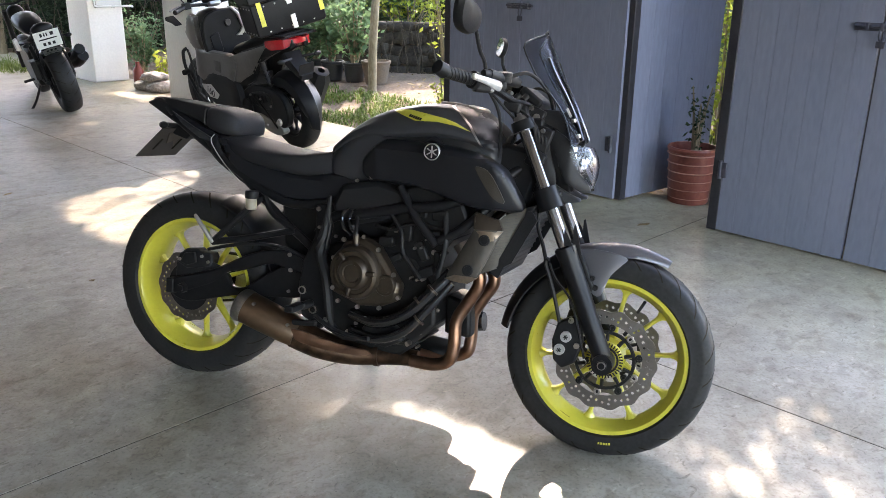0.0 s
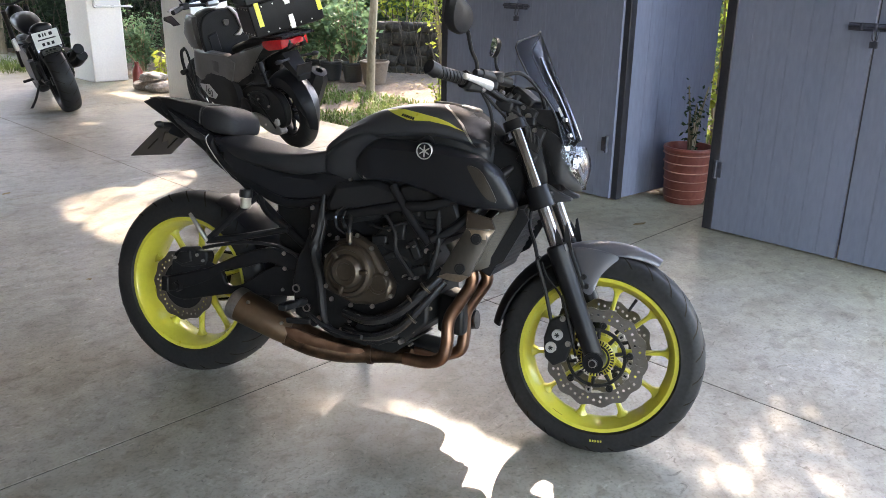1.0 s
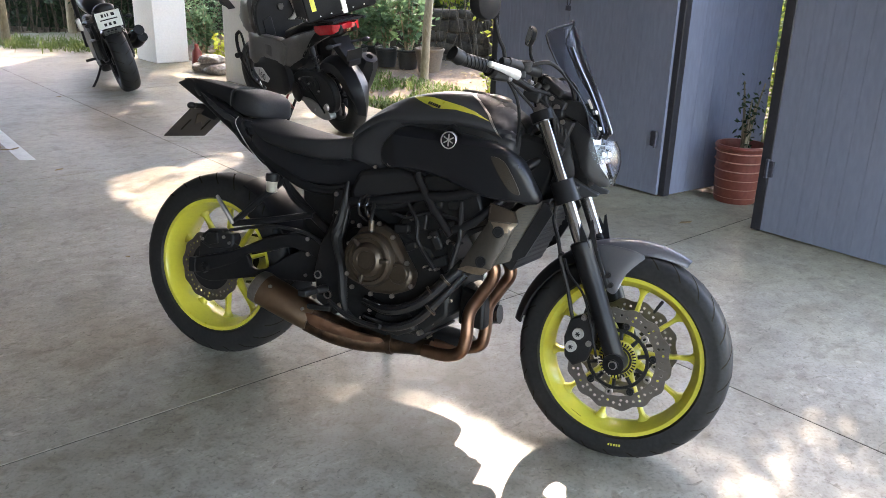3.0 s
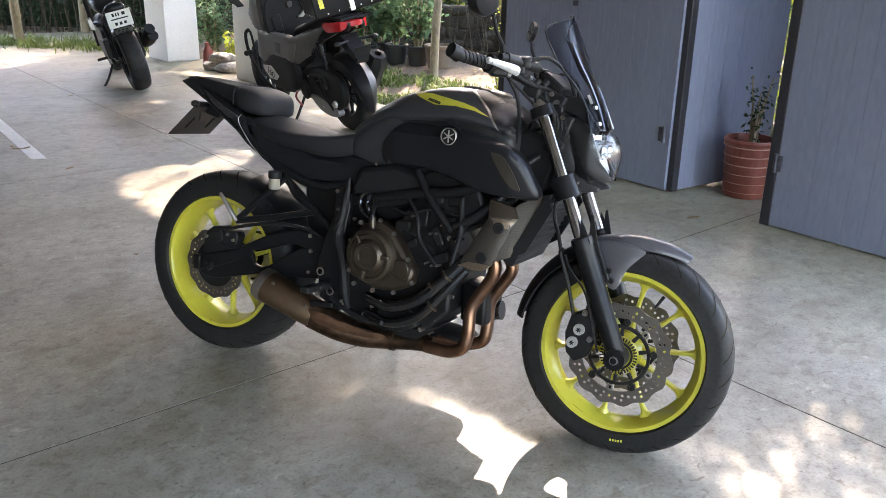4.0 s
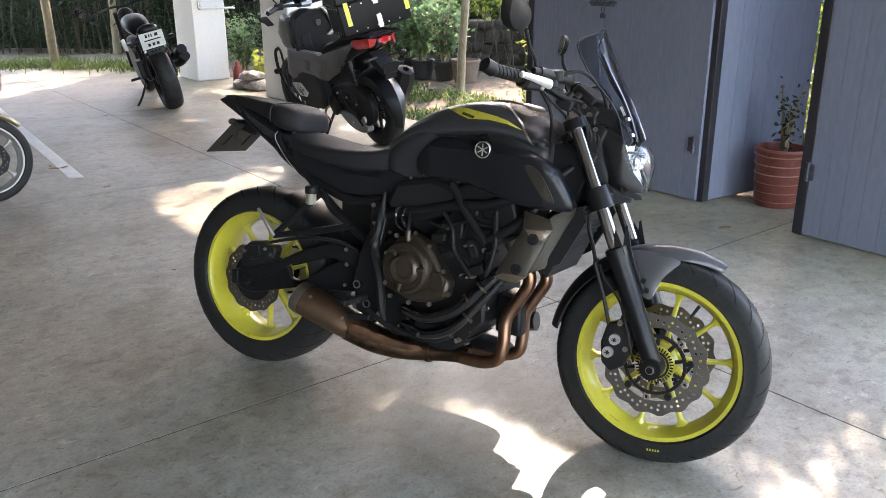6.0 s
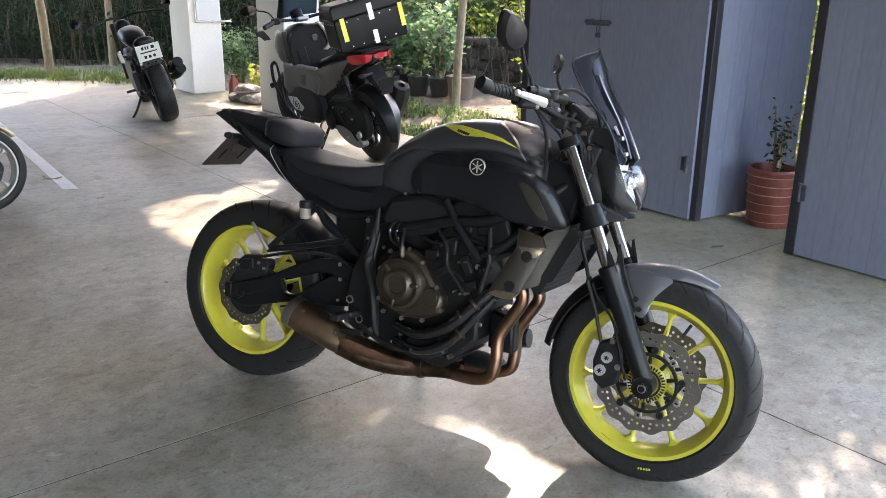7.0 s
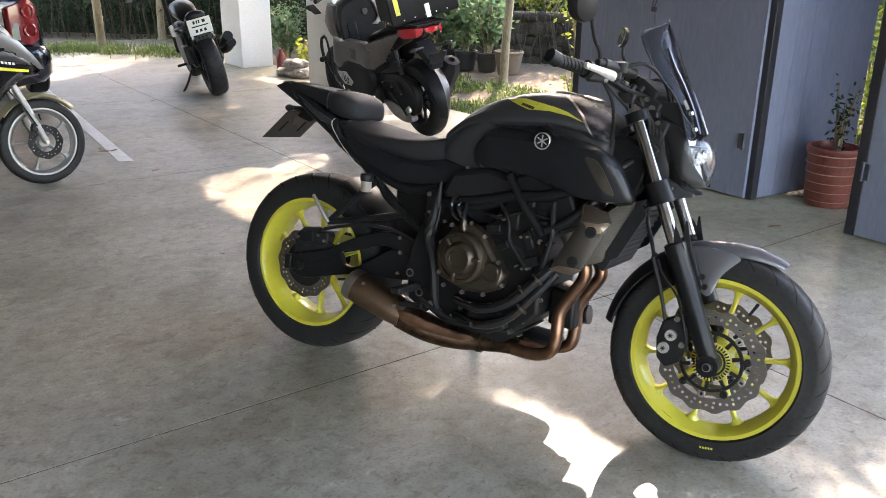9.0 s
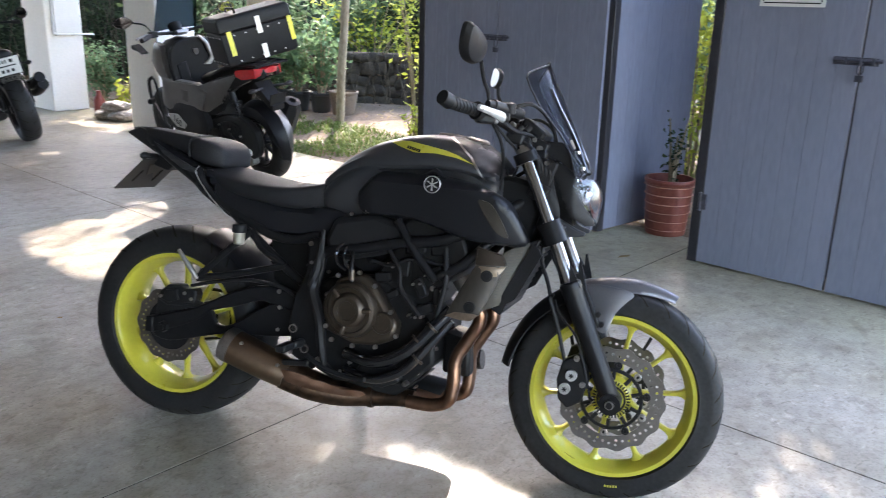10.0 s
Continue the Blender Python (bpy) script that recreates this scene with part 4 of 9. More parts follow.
        loft(bm, [[m @ Vector((dx, k * y, k * z)) for y, z in rim] for dx, k in ((-0.012, 0.97), (0.0, 1.0), (0.014 if s > 0 else 0.004, 0.86), (0.022 if s > 0 else 0.007, 0.45))])
        mm = fpart("mirror", bm, BLACK, None, "black rear-view mirror")
        bm = bmesh.new()
        loft(bm, [[m @ Vector((dx, k * y, k * z)) for y, z in rim] for dx, k in ((-0.0135, 0.90), (-0.0115, 0.92))])
        fpart("mirror_glass", bm, MIRROR, mm, "mirror glass")
    for y0 in (-0.03, 0.03):
        bm = bmesh.new()
        box(bm, (1.092, y0, 0.985), (0.045, 0.034, 0.058))
        fpart("bar_riser", bm, FRAMEBLK, None, bevel=0.005)
    bm = bmesh.new()
    cyl(bm, (1.030, -0.225, 1.062), (1.085, -0.120, 1.050), 0.015, 0.015, 14)
    cyl(bm, (1.020, -0.245, 1.063), (1.032, -0.222, 1.062), 0.010, 0.012, 12)
    fpart("master_cylinder", bm, BLACK, None, "black brake master cylinder")
    for p in ((1.052, -0.172, 1.066), (1.072, -0.150, 1.050), (1.040, -0.215, 1.020), (1.07, -0.12, 1.02)):
        bm = bmesh.new()
        cyl(bm, p, (p[0] - 0.004, p[1] - 0.012, p[2] + 0.004), 0.007, 0.006, 8)
        fpart("bolt", bm, STEEL, None)
    # front brake reservoir
    bm = bmesh.new()
    lathe(bm, [(0.014, 0), (0.018, 0.003), (0.018, 0.018), (0.0195, 0.019), (0.0195, 0.026), (0.017, 0.029)], Matrix.Translation((1.062, -0.168, 1.045)) @ Matrix.Rotation(radians(12), 4, "X"), 24)
    fpart("brake_reservoir", bm, BLACK, None, "black brake fluid reservoir")
    # cables in front of the bars
    for pts, r in (([(1.075, -0.165, 1.065), (1.12, -0.13, 1.075), (1.165, -0.075, 1.03), (1.185, -0.05, 0.95), (1.19, -0.05, 0.86), (1.2, -0.06, 0.77)], 0.0055),
                   ([(1.03, -0.20, 1.035), (1.075, -0.14, 1.005), (1.12, -0.08, 0.99), (1.13, -0.05, 0.93), (1.06, -0.03, 0.87)], 0.0055),
                   ([(1.02, -0.21, 1.03), (1.055, -0.15, 0.985), (1.085, -0.10, 0.94), (1.07, -0.07, 0.88), (1.01, -0.05, 0.84)], 0.004),
                   ([(1.03, 0.20, 1.04), (1.10, 0.13, 1.05), (1.16, 0.06, 1.0), (1.13, 0.02, 0.9), (1.05, 0.0, 0.84)], 0.005),
                   ([(1.02, -0.20, 1.03), (1.045, -0.15, 0.97), (1.05, -0.12, 0.90), (1.04, -0.1, 0.84)], 0.005)):
        bm = bmesh.new()
        tube(bm, pts, r, 8)
        fpart("control_cable", bm, BLACK, None)
    bm = bmesh.new()
    for k in range(3):
        cyl(bm, (1.060 + 0.02 * k, -0.125 + 0.012 * k, 1.005), (1.068 + 0.02 * k, -0.115 + 0.012 * k, 1.018), 0.009, 0.009, 10)
    fpart("hose_clips", bm, ENGINE, None)
    # ignition block, wiring bundle and horn between bars and headlight
    for c, d, rot in (((1.13, -0.06, 0.965), (0.06, 0.05, 0.05), 0.4), ((1.165, -0.075, 0.90), (0.045, 0.04, 0.07), 0.3), ((1.10, -0.095, 0.965), (0.04, 0.03, 0.045), -0.3), ((1.15, -0.09, 0.845), (0.05, 0.03, 0.05), 0.5), ((1.075, -0.11, 0.985), (0.05, 0.04, 0.03), 0.2)):
        bm = bmesh.new()
        box(bm, c, d, Matrix.Rotation(rot, 3, "Y"))
        fpart("wiring_block", bm, BLACK, None, bevel=0.006)
    for k in range(4):
        bm = bmesh.new()
        tube(bm, [(1.07 + 0.012 * k, -0.12 + 0.012 * k, 0.99), (1.13 + 0.006 * k, -0.115 + 0.01 * k, 0.955 - 0.01 * k), (1.145 + 0.01 * k, -0.095, 0.90), (1.12 + 0.015 * k, -0.07, 0.84)], 0.005, 6)
        fpart("wiring_loom", bm, BLACK, None)
    for p in ((1.125, -0.092, 0.985), (1.165, -0.098, 0.925), (1.10, -0.112, 0.955)):
        bm = bmesh.new()
        cyl(bm, p, (p[0], p[1] - 0.012, p[2]), 0.007, 0.006, 8)
        fpart("bolt", bm, STEEL, None)


handlebar()


def tank_and_seat():
    # tank: stations of half sections (bottom to top)
    rings = []
    for x, wb, wm, zc, wc, wt, zt in ((0.495, 0.075, 0.085, 0.795, 0.085, 0.05, 0.828), (0.535, 0.105, 0.118, 0.825, 0.110, 0.068, 0.866), (0.590, 0.120, 0.138, 0.862, 0.124, 0.080, 0.908), (0.650, 0.125, 0.145, 0.884, 0.140, 0.088, 0.940), (0.685, 0.12, 0.138, 0.886, 0.152, 0.092, 0.954),
                                      (0.730, 0.12, 0.136, 0.884, 0.158, 0.094, 0.967), (0.810, 0.125, 0.138, 0.896, 0.166, 0.094, 0.983), (0.900, 0.125, 0.138, 0.900, 0.166, 0.088, 0.980), (0.970, 0.12, 0.136, 0.890, 0.160, 0.076, 0.964), (1.030, 0.11, 0.128, 0.872, 0.146, 0.062, 0.927), (1.055, 0.10, 0.115, 0.858, 0.12, 0.05, 0.895)):
        half = [(wb * 0.8, 0.715), (wb, 0.735), (wm, 0.80 if x > 0.56 else 0.77), (wm, zc - 0.018), (wc - 0.008, zc - 0.007), (wc - 0.001, zc - 0.003), (wc, zc + 0.004), (wc - 0.002, zc + 0.020), (wt + 0.034, zt - 0.030), (wt + 0.022, zt - 0.020), (wt, zt - 0.007), (wt * 0.5, zt), (0.0, zt + 0.002)]
        rings.append(hull_ring(x, half))
    bm = bmesh.new()
    loft(bm, rings)
    tank = part("fuel_tank", bm, GREY, bike, "matt grey fuel tank", sub=2)
    # side covers
    def wide(x, z):
        zr = 0.842 - 0.02 * (x - 0.70) - 0.9 * max(0, x - 1.05)
        out = 0.176 + 0.028 * math.exp(-((x - 1.0) / 0.16) ** 2) - 0.9 * max(0, 0.70 - x) ** 1.2 * 0.6 - 0.30 * max(0, x - 1.065)
        return out - 0.80 * max(0, z - zr) - 0.16 * max(0, zr - z)
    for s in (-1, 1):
        cover = part("side_cover", panel([(0.640, 0.765), (0.645, 0.802), (0.676, 0.834), (0.722, 0.870), (0.785, 0.871), (0.847, 0.868), (0.900, 0.867), (0.963, 0.859), (1.020, 0.849), (1.056, 0.835), (1.090, 0.811), (1.117, 0.771), (1.147, 0.709), (1.114, 0.695), (1.087, 0.698), (1.015, 0.698), (0.933, 0.714), (0.866, 0.732), (0.775, 0.745), (0.700, 0.742), (0.665, 0.742)], wide, 0.03, 0.013, 0.009, s, 3), SATIN, bike, "satin black tank side cover")
        part("scoop_grille", drape([(1.014, 0.817), (1.039, 0.814), (1.057, 0.801), (1.074, 0.774), (1.097, 0.727), (1.088, 0.722), (1.070, 0.731), (1.045, 0.760), (1.022, 0.797)], [cover], 0.004, 0.010, s, 2), mat("scoop_mesh" if s < 0 else "scoop_mesh_b", (0.034, 0.028, 0.021), 0.5, 0.3, vary=0.15, fine=260, bump=0.2), cover, "grey-brown mesh air scoop insert")
        # black strip stands in for the shade under the tank's crease
        part("trim_strip", panel([(0.700, 0.872), (0.745, 0.878), (0.800, 0.892), (0.870, 0.899), (0.940, 0.893), (1.005, 0.880), (1.035, 0.860), (1.030, 0.838), (0.960, 0.845), (0.860, 0.855), (0.760, 0.856)], lambda x, z: 0.149 - 0.35 * max(0, x - 0.96), 0.02, 0.004, 0.018, s, 2), BLACK, bike, "black strip painting the shade under the tank crease")
    for s in (-1, 1):
        part("neon_stripe", drape([(0.715, 0.951), (0.750, 0.956), (0.781, 0.956), (0.835, 0.948), (0.888, 0.939), (0.925, 0.929), (0.978, 0.906), (0.930, 0.920), (0.872, 0.928), (0.806, 0.926), (0.764, 0.937)], [tank], 0.0012, 0.010, s), NEON, tank, "neon-yellow tank stripe")
        # unreadable lettering bars on the stripe
        for k in range(6):
            part("stripe_mark", drape([(0.780 + 0.0075 * k, 0.9425 - 0.0016 * k), (0.7855 + 0.0075 * k, 0.9415 - 0.0016 * k), (0.7845 + 0.0075 * k, 0.9345 - 0.0016 * k), (0.779 + 0.0075 * k, 0.9355 - 0.0016 * k)], [tank], 0.0030, 0.02, s), BLACK, tank)
        part("tank_shoulder", drape([(0.878, 0.982), (0.920, 0.960), (0.966, 0.924), (0.993, 0.896), (1.015, 0.868), (1.045, 0.868), (1.045, 0.905), (1.020, 0.930), (0.980, 0.957), (0.930, 0.973)], [tank], 0.0020, 0.010, s), SATIN, tank, "satin black tank shoulder")
        # edge reflection of the shoulder, painted as a thin silver strip
        part("shoulder_edge", drape([(0.871, 0.981), (0.918, 0.957), (0.963, 0.9215), (0.9895, 0.8935), (1.012, 0.866), (1.015, 0.868), (0.993, 0.896), (0.966, 0.924), (0.920, 0.960), (0.876, 0.983)], [tank], 0.0026, 0.010, s), STEEL, tank, "thin silver line painting the shoulder's edge reflection")
    # glossy black tank top with filler cap
    bm = bmesh.new()
    rings = []
    for x, w, z in ((0.83, 0.02, 0.982), (0.87, 0.035, 0.982), (0.93, 0.045, 0.974), (0.98, 0.050, 0.957), (1.03, 0.055, 0.924), (1.055, 0.05, 0.898)):
        rings.append([(x, -w, z - 0.004), (x, -w * 0.5, z + 0.005), (x, 0, z + 0.007), (x, w * 0.5, z + 0.005), (x, w, z - 0.004), (x, w, z - 0.02), (x, -w, z - 0.02)])
    loft(bm, rings)
    part("tank_top_cover", bm, BLACK, bike, "gloss black tank top trim")
    bm = bmesh.new()
    lathe(bm, [(0.001, 0.012), (0.025, 0.012), (0.034, 0.008), (0.036, 0.0), (0.03, -0.01)], Matrix.Translation((0.945, 0, 0.968)) @ Matrix.Rotation(radians(10), 4, "Y"), 28)
    part("filler_cap", bm, STEEL, bike, "metal fuel filler cap")
    # round badge: plain rings and spokes
    bx, bz = 0.879, 0.845
    for s in (-1, 1):
        y = s * (wide(bx, bz) + 0.004)
        bm = bmesh.new()
        lathe(bm, [(0.0240, -0.003), (0.0240, 0.004), (0.0225, 0.006), (0.0212, 0.003), (0.0212, -0.003)], Matrix.Translation((bx, y, bz)) @ AXLE @ Matrix.Diagonal((1, 1, -s, 1)), 36, closed=True)
        for k in range(3):
            q = Matrix.Rotation(radians(60 * k), 3, "Y")
            box(bm, (bx, y + s * 0.002, bz), (0.0030, 0.004, 0.034), q)
        part("tank_badge", bm, BADGE, bike, "round silver badge")
        bm = bmesh.new()
        cyl(bm, (bx, y - s * 0.012, bz), (bx, y + s * 0.001, bz), 0.0232, 0.0232, 28)
        part("badge_base", bm, BLACK, bike)
    bm = bmesh.new()
    tube(bm, [(0.845, -wide(0.87, 0.87) - 0.004, 0.868), (0.880, -wide(0.88, 0.88) - 0.010, 0.880), (0.912, -wide(0.91, 0.862) - 0.006, 0.862)], 0.008, 8, radii=(0.001, 0.010, 0.001))
    part("badge_hood", bm, SATIN, bike)
    bolts([(0.681, 0.753, 0.150, 0.009), (0.526, 0.623, 0.150, 0.008), (0.62, 0.735, 0.128, 0.006)], bike)
    # rider seat
    rings = []
    for x, w, zt, ze, zb in ((0.105, 0.100, 0.836, 0.826, 0.800), (0.16, 0.124, 0.838, 0.812, 0.770), (0.24, 0.137, 0.826, 0.797, 0.748), (0.32, 0.140, 0.808, 0.790, 0.736), (0.40, 0.134, 0.799, 0.790, 0.728), (0.47, 0.116, 0.804, 0.799, 0.724), (0.53, 0.092, 0.824, 0.815, 0.735), (0.56, 0.08, 0.834, 0.824, 0.76)):
        rings.append(hull_ring(x, [(w * 0.7, zb - 0.004), (w * 0.97, zb + 0.006), (w, (ze + zb) / 2 + 0.004), (w * 0.985, ze - 0.006), (w * 0.92, ze + 0.002), (w * 0.55, zt - (zt - ze) * 0.35), (0, zt)]))
    bm = bmesh.new()
    loft(bm, rings)
    part("rider_seat", bm, SEATMAT, bike, "matt black vinyl rider seat", sub=2)
    # pillion seat: rear pad, plump front pad and a seam between them
    rings = []
    for x, w, zt, zb in ((-0.175, 0.042, 0.934, 0.915), (-0.125, 0.062, 0.935, 0.903), (-0.03, 0.082, 0.925, 0.882), (0.03, 0.096, 0.922, 0.864), (0.055, 0.101, 0.919, 0.855), (0.07, 0.094, 0.910, 0.853)):
        rings.append(hull_ring(x, [(w * 0.7, zb - 0.006), (w * 0.98, zb), (w, (zt + zb) / 2), (w * 0.985, zt - 0.009), (w * 0.95, zt - 0.002), (w * 0.90, zt), (w * 0.45, zt + 0.002), (0, zt + 0.003)]))
    bm = bmesh.new()
    loft(bm, rings)
    pil = part("pillion_seat", bm, SEATMAT, bike, "matt black vinyl pillion seat", sub=2)
    rings = []
    for x, w, zt, zb in ((0.050, 0.096, 0.909, 0.854), (0.058, 0.105, 0.920, 0.848), (0.085, 0.110, 0.918, 0.840), (0.120, 0.107, 0.911, 0.834), (0.150, 0.094, 0.898, 0.832), (0.170, 0.074, 0.876, 0.836)):
        rings.append(hull_ring(x, [(w * 0.7, zb - 0.006), (w * 0.98, zb), (w * 1.01, (zt + zb) / 2 - 0.004), (w * 0.97, zt - 0.013), (w * 0.90, zt - 0.003), (w * 0.45, zt + 0.002), (0, zt + 0.003)]))
    bm = bmesh.new()
    loft(bm, rings)
    part("front_pad", bm, SEATMAT, pil, "plump smooth black front pad", sub=2)
    bm = bmesh.new()
    tube(bm, [(0.052, y, z) for y, z in ((-0.104, 0.856), (-0.107, 0.880), (-0.099, 0.909), (-0.05, 0.920), (0, 0.922), (0.05, 0.920), (0.099, 0.909), (0.107, 0.880), (0.104, 0.856))], 0.0024, 6)
    part("seam", bm, BLACK, pil)
    # tail unit
    tailw = lambda x, z: 0.118 - 0.24 * max(0, 0.10 - x) - 0.10 * max(0, z - 0.86)
    for s in (-1, 1):
        part("tail_cover", panel([(-0.215, 0.922), (-0.185, 0.935), (-0.13, 0.930), (-0.05, 0.885), (0.04, 0.848), (0.102, 0.824), (0.112, 0.800), (0.135, 0.765), (0.205, 0.690), (0.190, 0.694), (0.11, 0.742), (0.03, 0.802), (-0.09, 0.862)], tailw, 0.02, 0.012, 0.018, s, 3), SATIN, bike, "satin black tail cover")
        part("tail_insert", panel([(-0.105, 0.893), (0.0, 0.850), (0.082, 0.822), (0.088, 0.806), (0.03, 0.816), (-0.05, 0.852)], lambda x, z: tailw(x, z) + 0.008, 0.012, 0.004, 0.012, s, 1), GREY, bike, "grey tail insert")
        part("seat_side_cover", panel([(0.108, 0.828), (0.125, 0.790), (0.20, 0.695), (0.30, 0.655), (0.42, 0.640), (0.53, 0.650), (0.62, 0.690), (0.64, 0.735), (0.56, 0.750), (0.44, 0.735), (0.32, 0.748), (0.22, 0.785)], lambda x, z: 0.122 - 0.05 * max(0, x - 0.45), 0.03, 0.018, 0.02, s, 3), SATIN, bike, "black side cover under the seat")
    bm = bmesh.new()
    tube(bm, [(0.105, -0.126, 0.832), (0.094, -0.127, 0.815), (0.105, -0.127, 0.790), (0.15, -0.126, 0.738), (0.208, -0.124, 0.688)], 0.0014, 6)
    part("tail_edge", bm, BADGE, bike, "thin pale tail trim edge")
    bm = bmesh.new()
    prism(bm, [(-0.225, 0.915), (-0.175, 0.935), (-0.10, 0.905), (0.05, 0.84), (0.10, 0.80), (0.02, 0.80), (-0.12, 0.86)], -0.055, 0.055)
    part("tail_core", bm, BLACK, bike, bevel=0.008)
    bm = bmesh.new()
    box(bm, (-0.205, 0, 0.912), (0.02, 0.05, 0.016), Matrix.Rotation(radians(-25), 3, "Y"))
    part("tail_lamp", bm, DARKRED, bike, "dark red tail lamp", bevel=0.006)
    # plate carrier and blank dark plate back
    bm = bmesh.new()
    prism(bm, [(-0.10, 0.875), (-0.03, 0.845), (-0.075, 0.800), (-0.135, 0.815)], -0.035, 0.035)
    part("plate_bracket", bm, BLACK, bike, bevel=0.006)
    e1 = Vector((-0.105, 0, -0.098))
    org = Vector((-0.118, 0, 0.832))
    bm = bmesh.new()
    nrm = e1.normalized().cross(Vector((0, 1, 0)))
    q = Matrix((e1.normalized(), Vector((0, 1, 0)), nrm)).transposed()
    box(bm, org + e1 * 0.5, (0.150, 0.205, 0.004), q)
    pl = part("number_plate", bm, mat("plate_back", (0.036, 0.031, 0.027), 0.55, 0.2, vary=0.25), bike, "dark blank back of the number plate", bevel=0.001)
    for dy in (-0.055, 0.045):
        bm = bmesh.new()
        box(bm, org + e1 * 0.55 + nrm * 0.003 + Vector((0, dy, 0)), (0.055, 0.006, 0.003), q)
        part("plate_slot", bm, JOINT, pl)
    bm = bmesh.new()
    prism(bm, [(-0.02, -0.055), (0.035, -0.02), (0.02, 0.0), (0.05, 0.03), (0.01, 0.02), (-0.02, 0.055)], -0.001, 0.002, "z")
    shift(bm, Matrix.Translation(org + e1 * 0.25 + nrm * 0.005) @ q.to_4x4())
    part("plate_stay", bm, BRONZE, pl, "grey metal plate stay")
    for s in (-1, 1):
        bm = bmesh.new()
        cyl(bm, (-0.118, 0.02 * s, 0.842), (-0.122, 0.080 * s, 0.845), 0.010, 0.009, 10)
        ball(bm, (-0.123, 0.088 * s, 0.845), (0.014, 0.018, 0.012), 10)
        part("indicator", bm, BLACK, bike)


tank_and_seat()


def engine():
    # crankcase, cylinders and head, all dark
    def slab(name, line, y0, y1, m_, label="", bev=0.010):
        bm = bmesh.new()
        prism(bm, line, y0, y1)
        return part(name, bm, m_, bike, label, bevel=bev)
    slab("crankcase", [(0.455, 0.300), (0.470, 0.460), (0.560, 0.540), (0.700, 0.560), (0.830, 0.520), (0.900, 0.430), (0.905, 0.330), (0.830, 0.255), (0.600, 0.235)], -0.135, 0.150, ENGINE, "black engine crankcase")
    slab("oil_sump", [(0.560, 0.245), (0.600, 0.205), (0.780, 0.205), (0.850, 0.262)], -0.09, 0.09, ENGINE)
    slab("cylinder_block", [(0.690, 0.540), (0.860, 0.470), (0.945, 0.600), (0.780, 0.680)], -0.130, 0.130, ENGINE, "black cylinder block")
    slab("cylinder_head", [(0.770, 0.670), (0.940, 0.592), (0.985, 0.660), (0.960, 0.715), (0.850, 0.752), (0.790, 0.735)], -0.140, 0.140, ENGINE)
    # cast bosses, plugs and small fittings over the dark castings
    rnd = random.Random(14)
    for x, z, w_, h_ in ((0.735, 0.565, 0.05, 0.03), (0.80, 0.60, 0.035, 0.05), (0.85, 0.55, 0.03, 0.06), (0.89, 0.60, 0.04, 0.03), (0.83, 0.655, 0.06, 0.022), (0.90, 0.66, 0.05, 0.03), (0.77, 0.52, 0.04, 0.025), (0.87, 0.49, 0.05, 0.03), (0.90, 0.53, 0.02, 0.05)):
        bm = bmesh.new()
        box(bm, (x, -0.138, z), (w_, rnd.uniform(0.015, 0.03), h_), Matrix.Rotation(rnd.uniform(-0.7, 0.1), 3, "Y"))
        part("casting_boss", bm, ENGINE, bike, bevel=0.006)
    for pts, r in (([(0.74, -0.145, 0.66), (0.79, -0.16, 0.60), (0.80, -0.158, 0.54), (0.86, -0.16, 0.47)], 0.006), ([(0.70, -0.14, 0.61), (0.76, -0.155, 0.605), (0.83, -0.15, 0.63), (0.93, -0.145, 0.62)], 0.005), ([(0.92, -0.15, 0.66), (0.93, -0.16, 0.58), (0.915, -0.16, 0.50), (0.90, -0.15, 0.42)], 0.008), ([(0.575, -0.165, 0.30), (0.62, -0.17, 0.27), (0.70, -0.165, 0.262), (0.80, -0.15, 0.27)], 0.007)):
        bm = bmesh.new()
        tube(bm, pts, r, 8)
        part("engine_hose", bm, BLACK, bike)
    for k in range(26):
        x, z = rnd.uniform(0.72, 0.93), rnd.uniform(0.44, 0.70)
        if k > 17:
            x, z = rnd.uniform(0.60, 0.90), rnd.uniform(0.245, 0.315)
        bm = bmesh.new()
        q = rnd.uniform(0.003, 0.0065)
        cyl(bm, (x, -0.135, z), (x, -rnd.uniform(0.152, 0.168), z), q, q * 0.9, 8)
        part("small_bolt", bm, STEEL if k % 3 else ENGINE, bike)
    slab("airbox", [(0.545, 0.655), (0.575, 0.720), (0.700, 0.745), (0.790, 0.725), (0.800, 0.690), (0.730, 0.628), (0.620, 0.600), (0.565, 0.615)], -0.150, 0.150, BLACK, "black airbox cover", 0.02)
    # black filler, added so the gap between tank and fork looks dark
    slab("neck_cover", [(0.99, 0.69), (0.99, 0.85), (1.06, 0.885), (1.135, 0.87), (1.16, 0.79), (1.13, 0.69)], -0.080, 0.080, BLACK, "black filler added round the steering neck", 0.015)
    # throttle bodies
    for y in (-0.07, 0.07):
        bm = bmesh.new()
        cyl(bm, (0.66, y, 0.615), (0.79, y, 0.665), 0.028, 0.030, 16)
        part("throttle_body", bm, ENGINE, bike)
    # clutch cover
    bm = bmesh.new()
    prism(bm, [(0.580, 0.398), (0.586, 0.503), (0.617, 0.556), (0.674, 0.574), (0.725, 0.549), (0.771, 0.484), (0.804, 0.442), (0.796, 0.396), (0.745, 0.373), (0.674, 0.367)], -0.186, -0.130)
    cc = part("clutch_cover", bm, BRONZE, bike, "bronze-grey clutch cover", bevel=0.012)
    bm = bmesh.new()
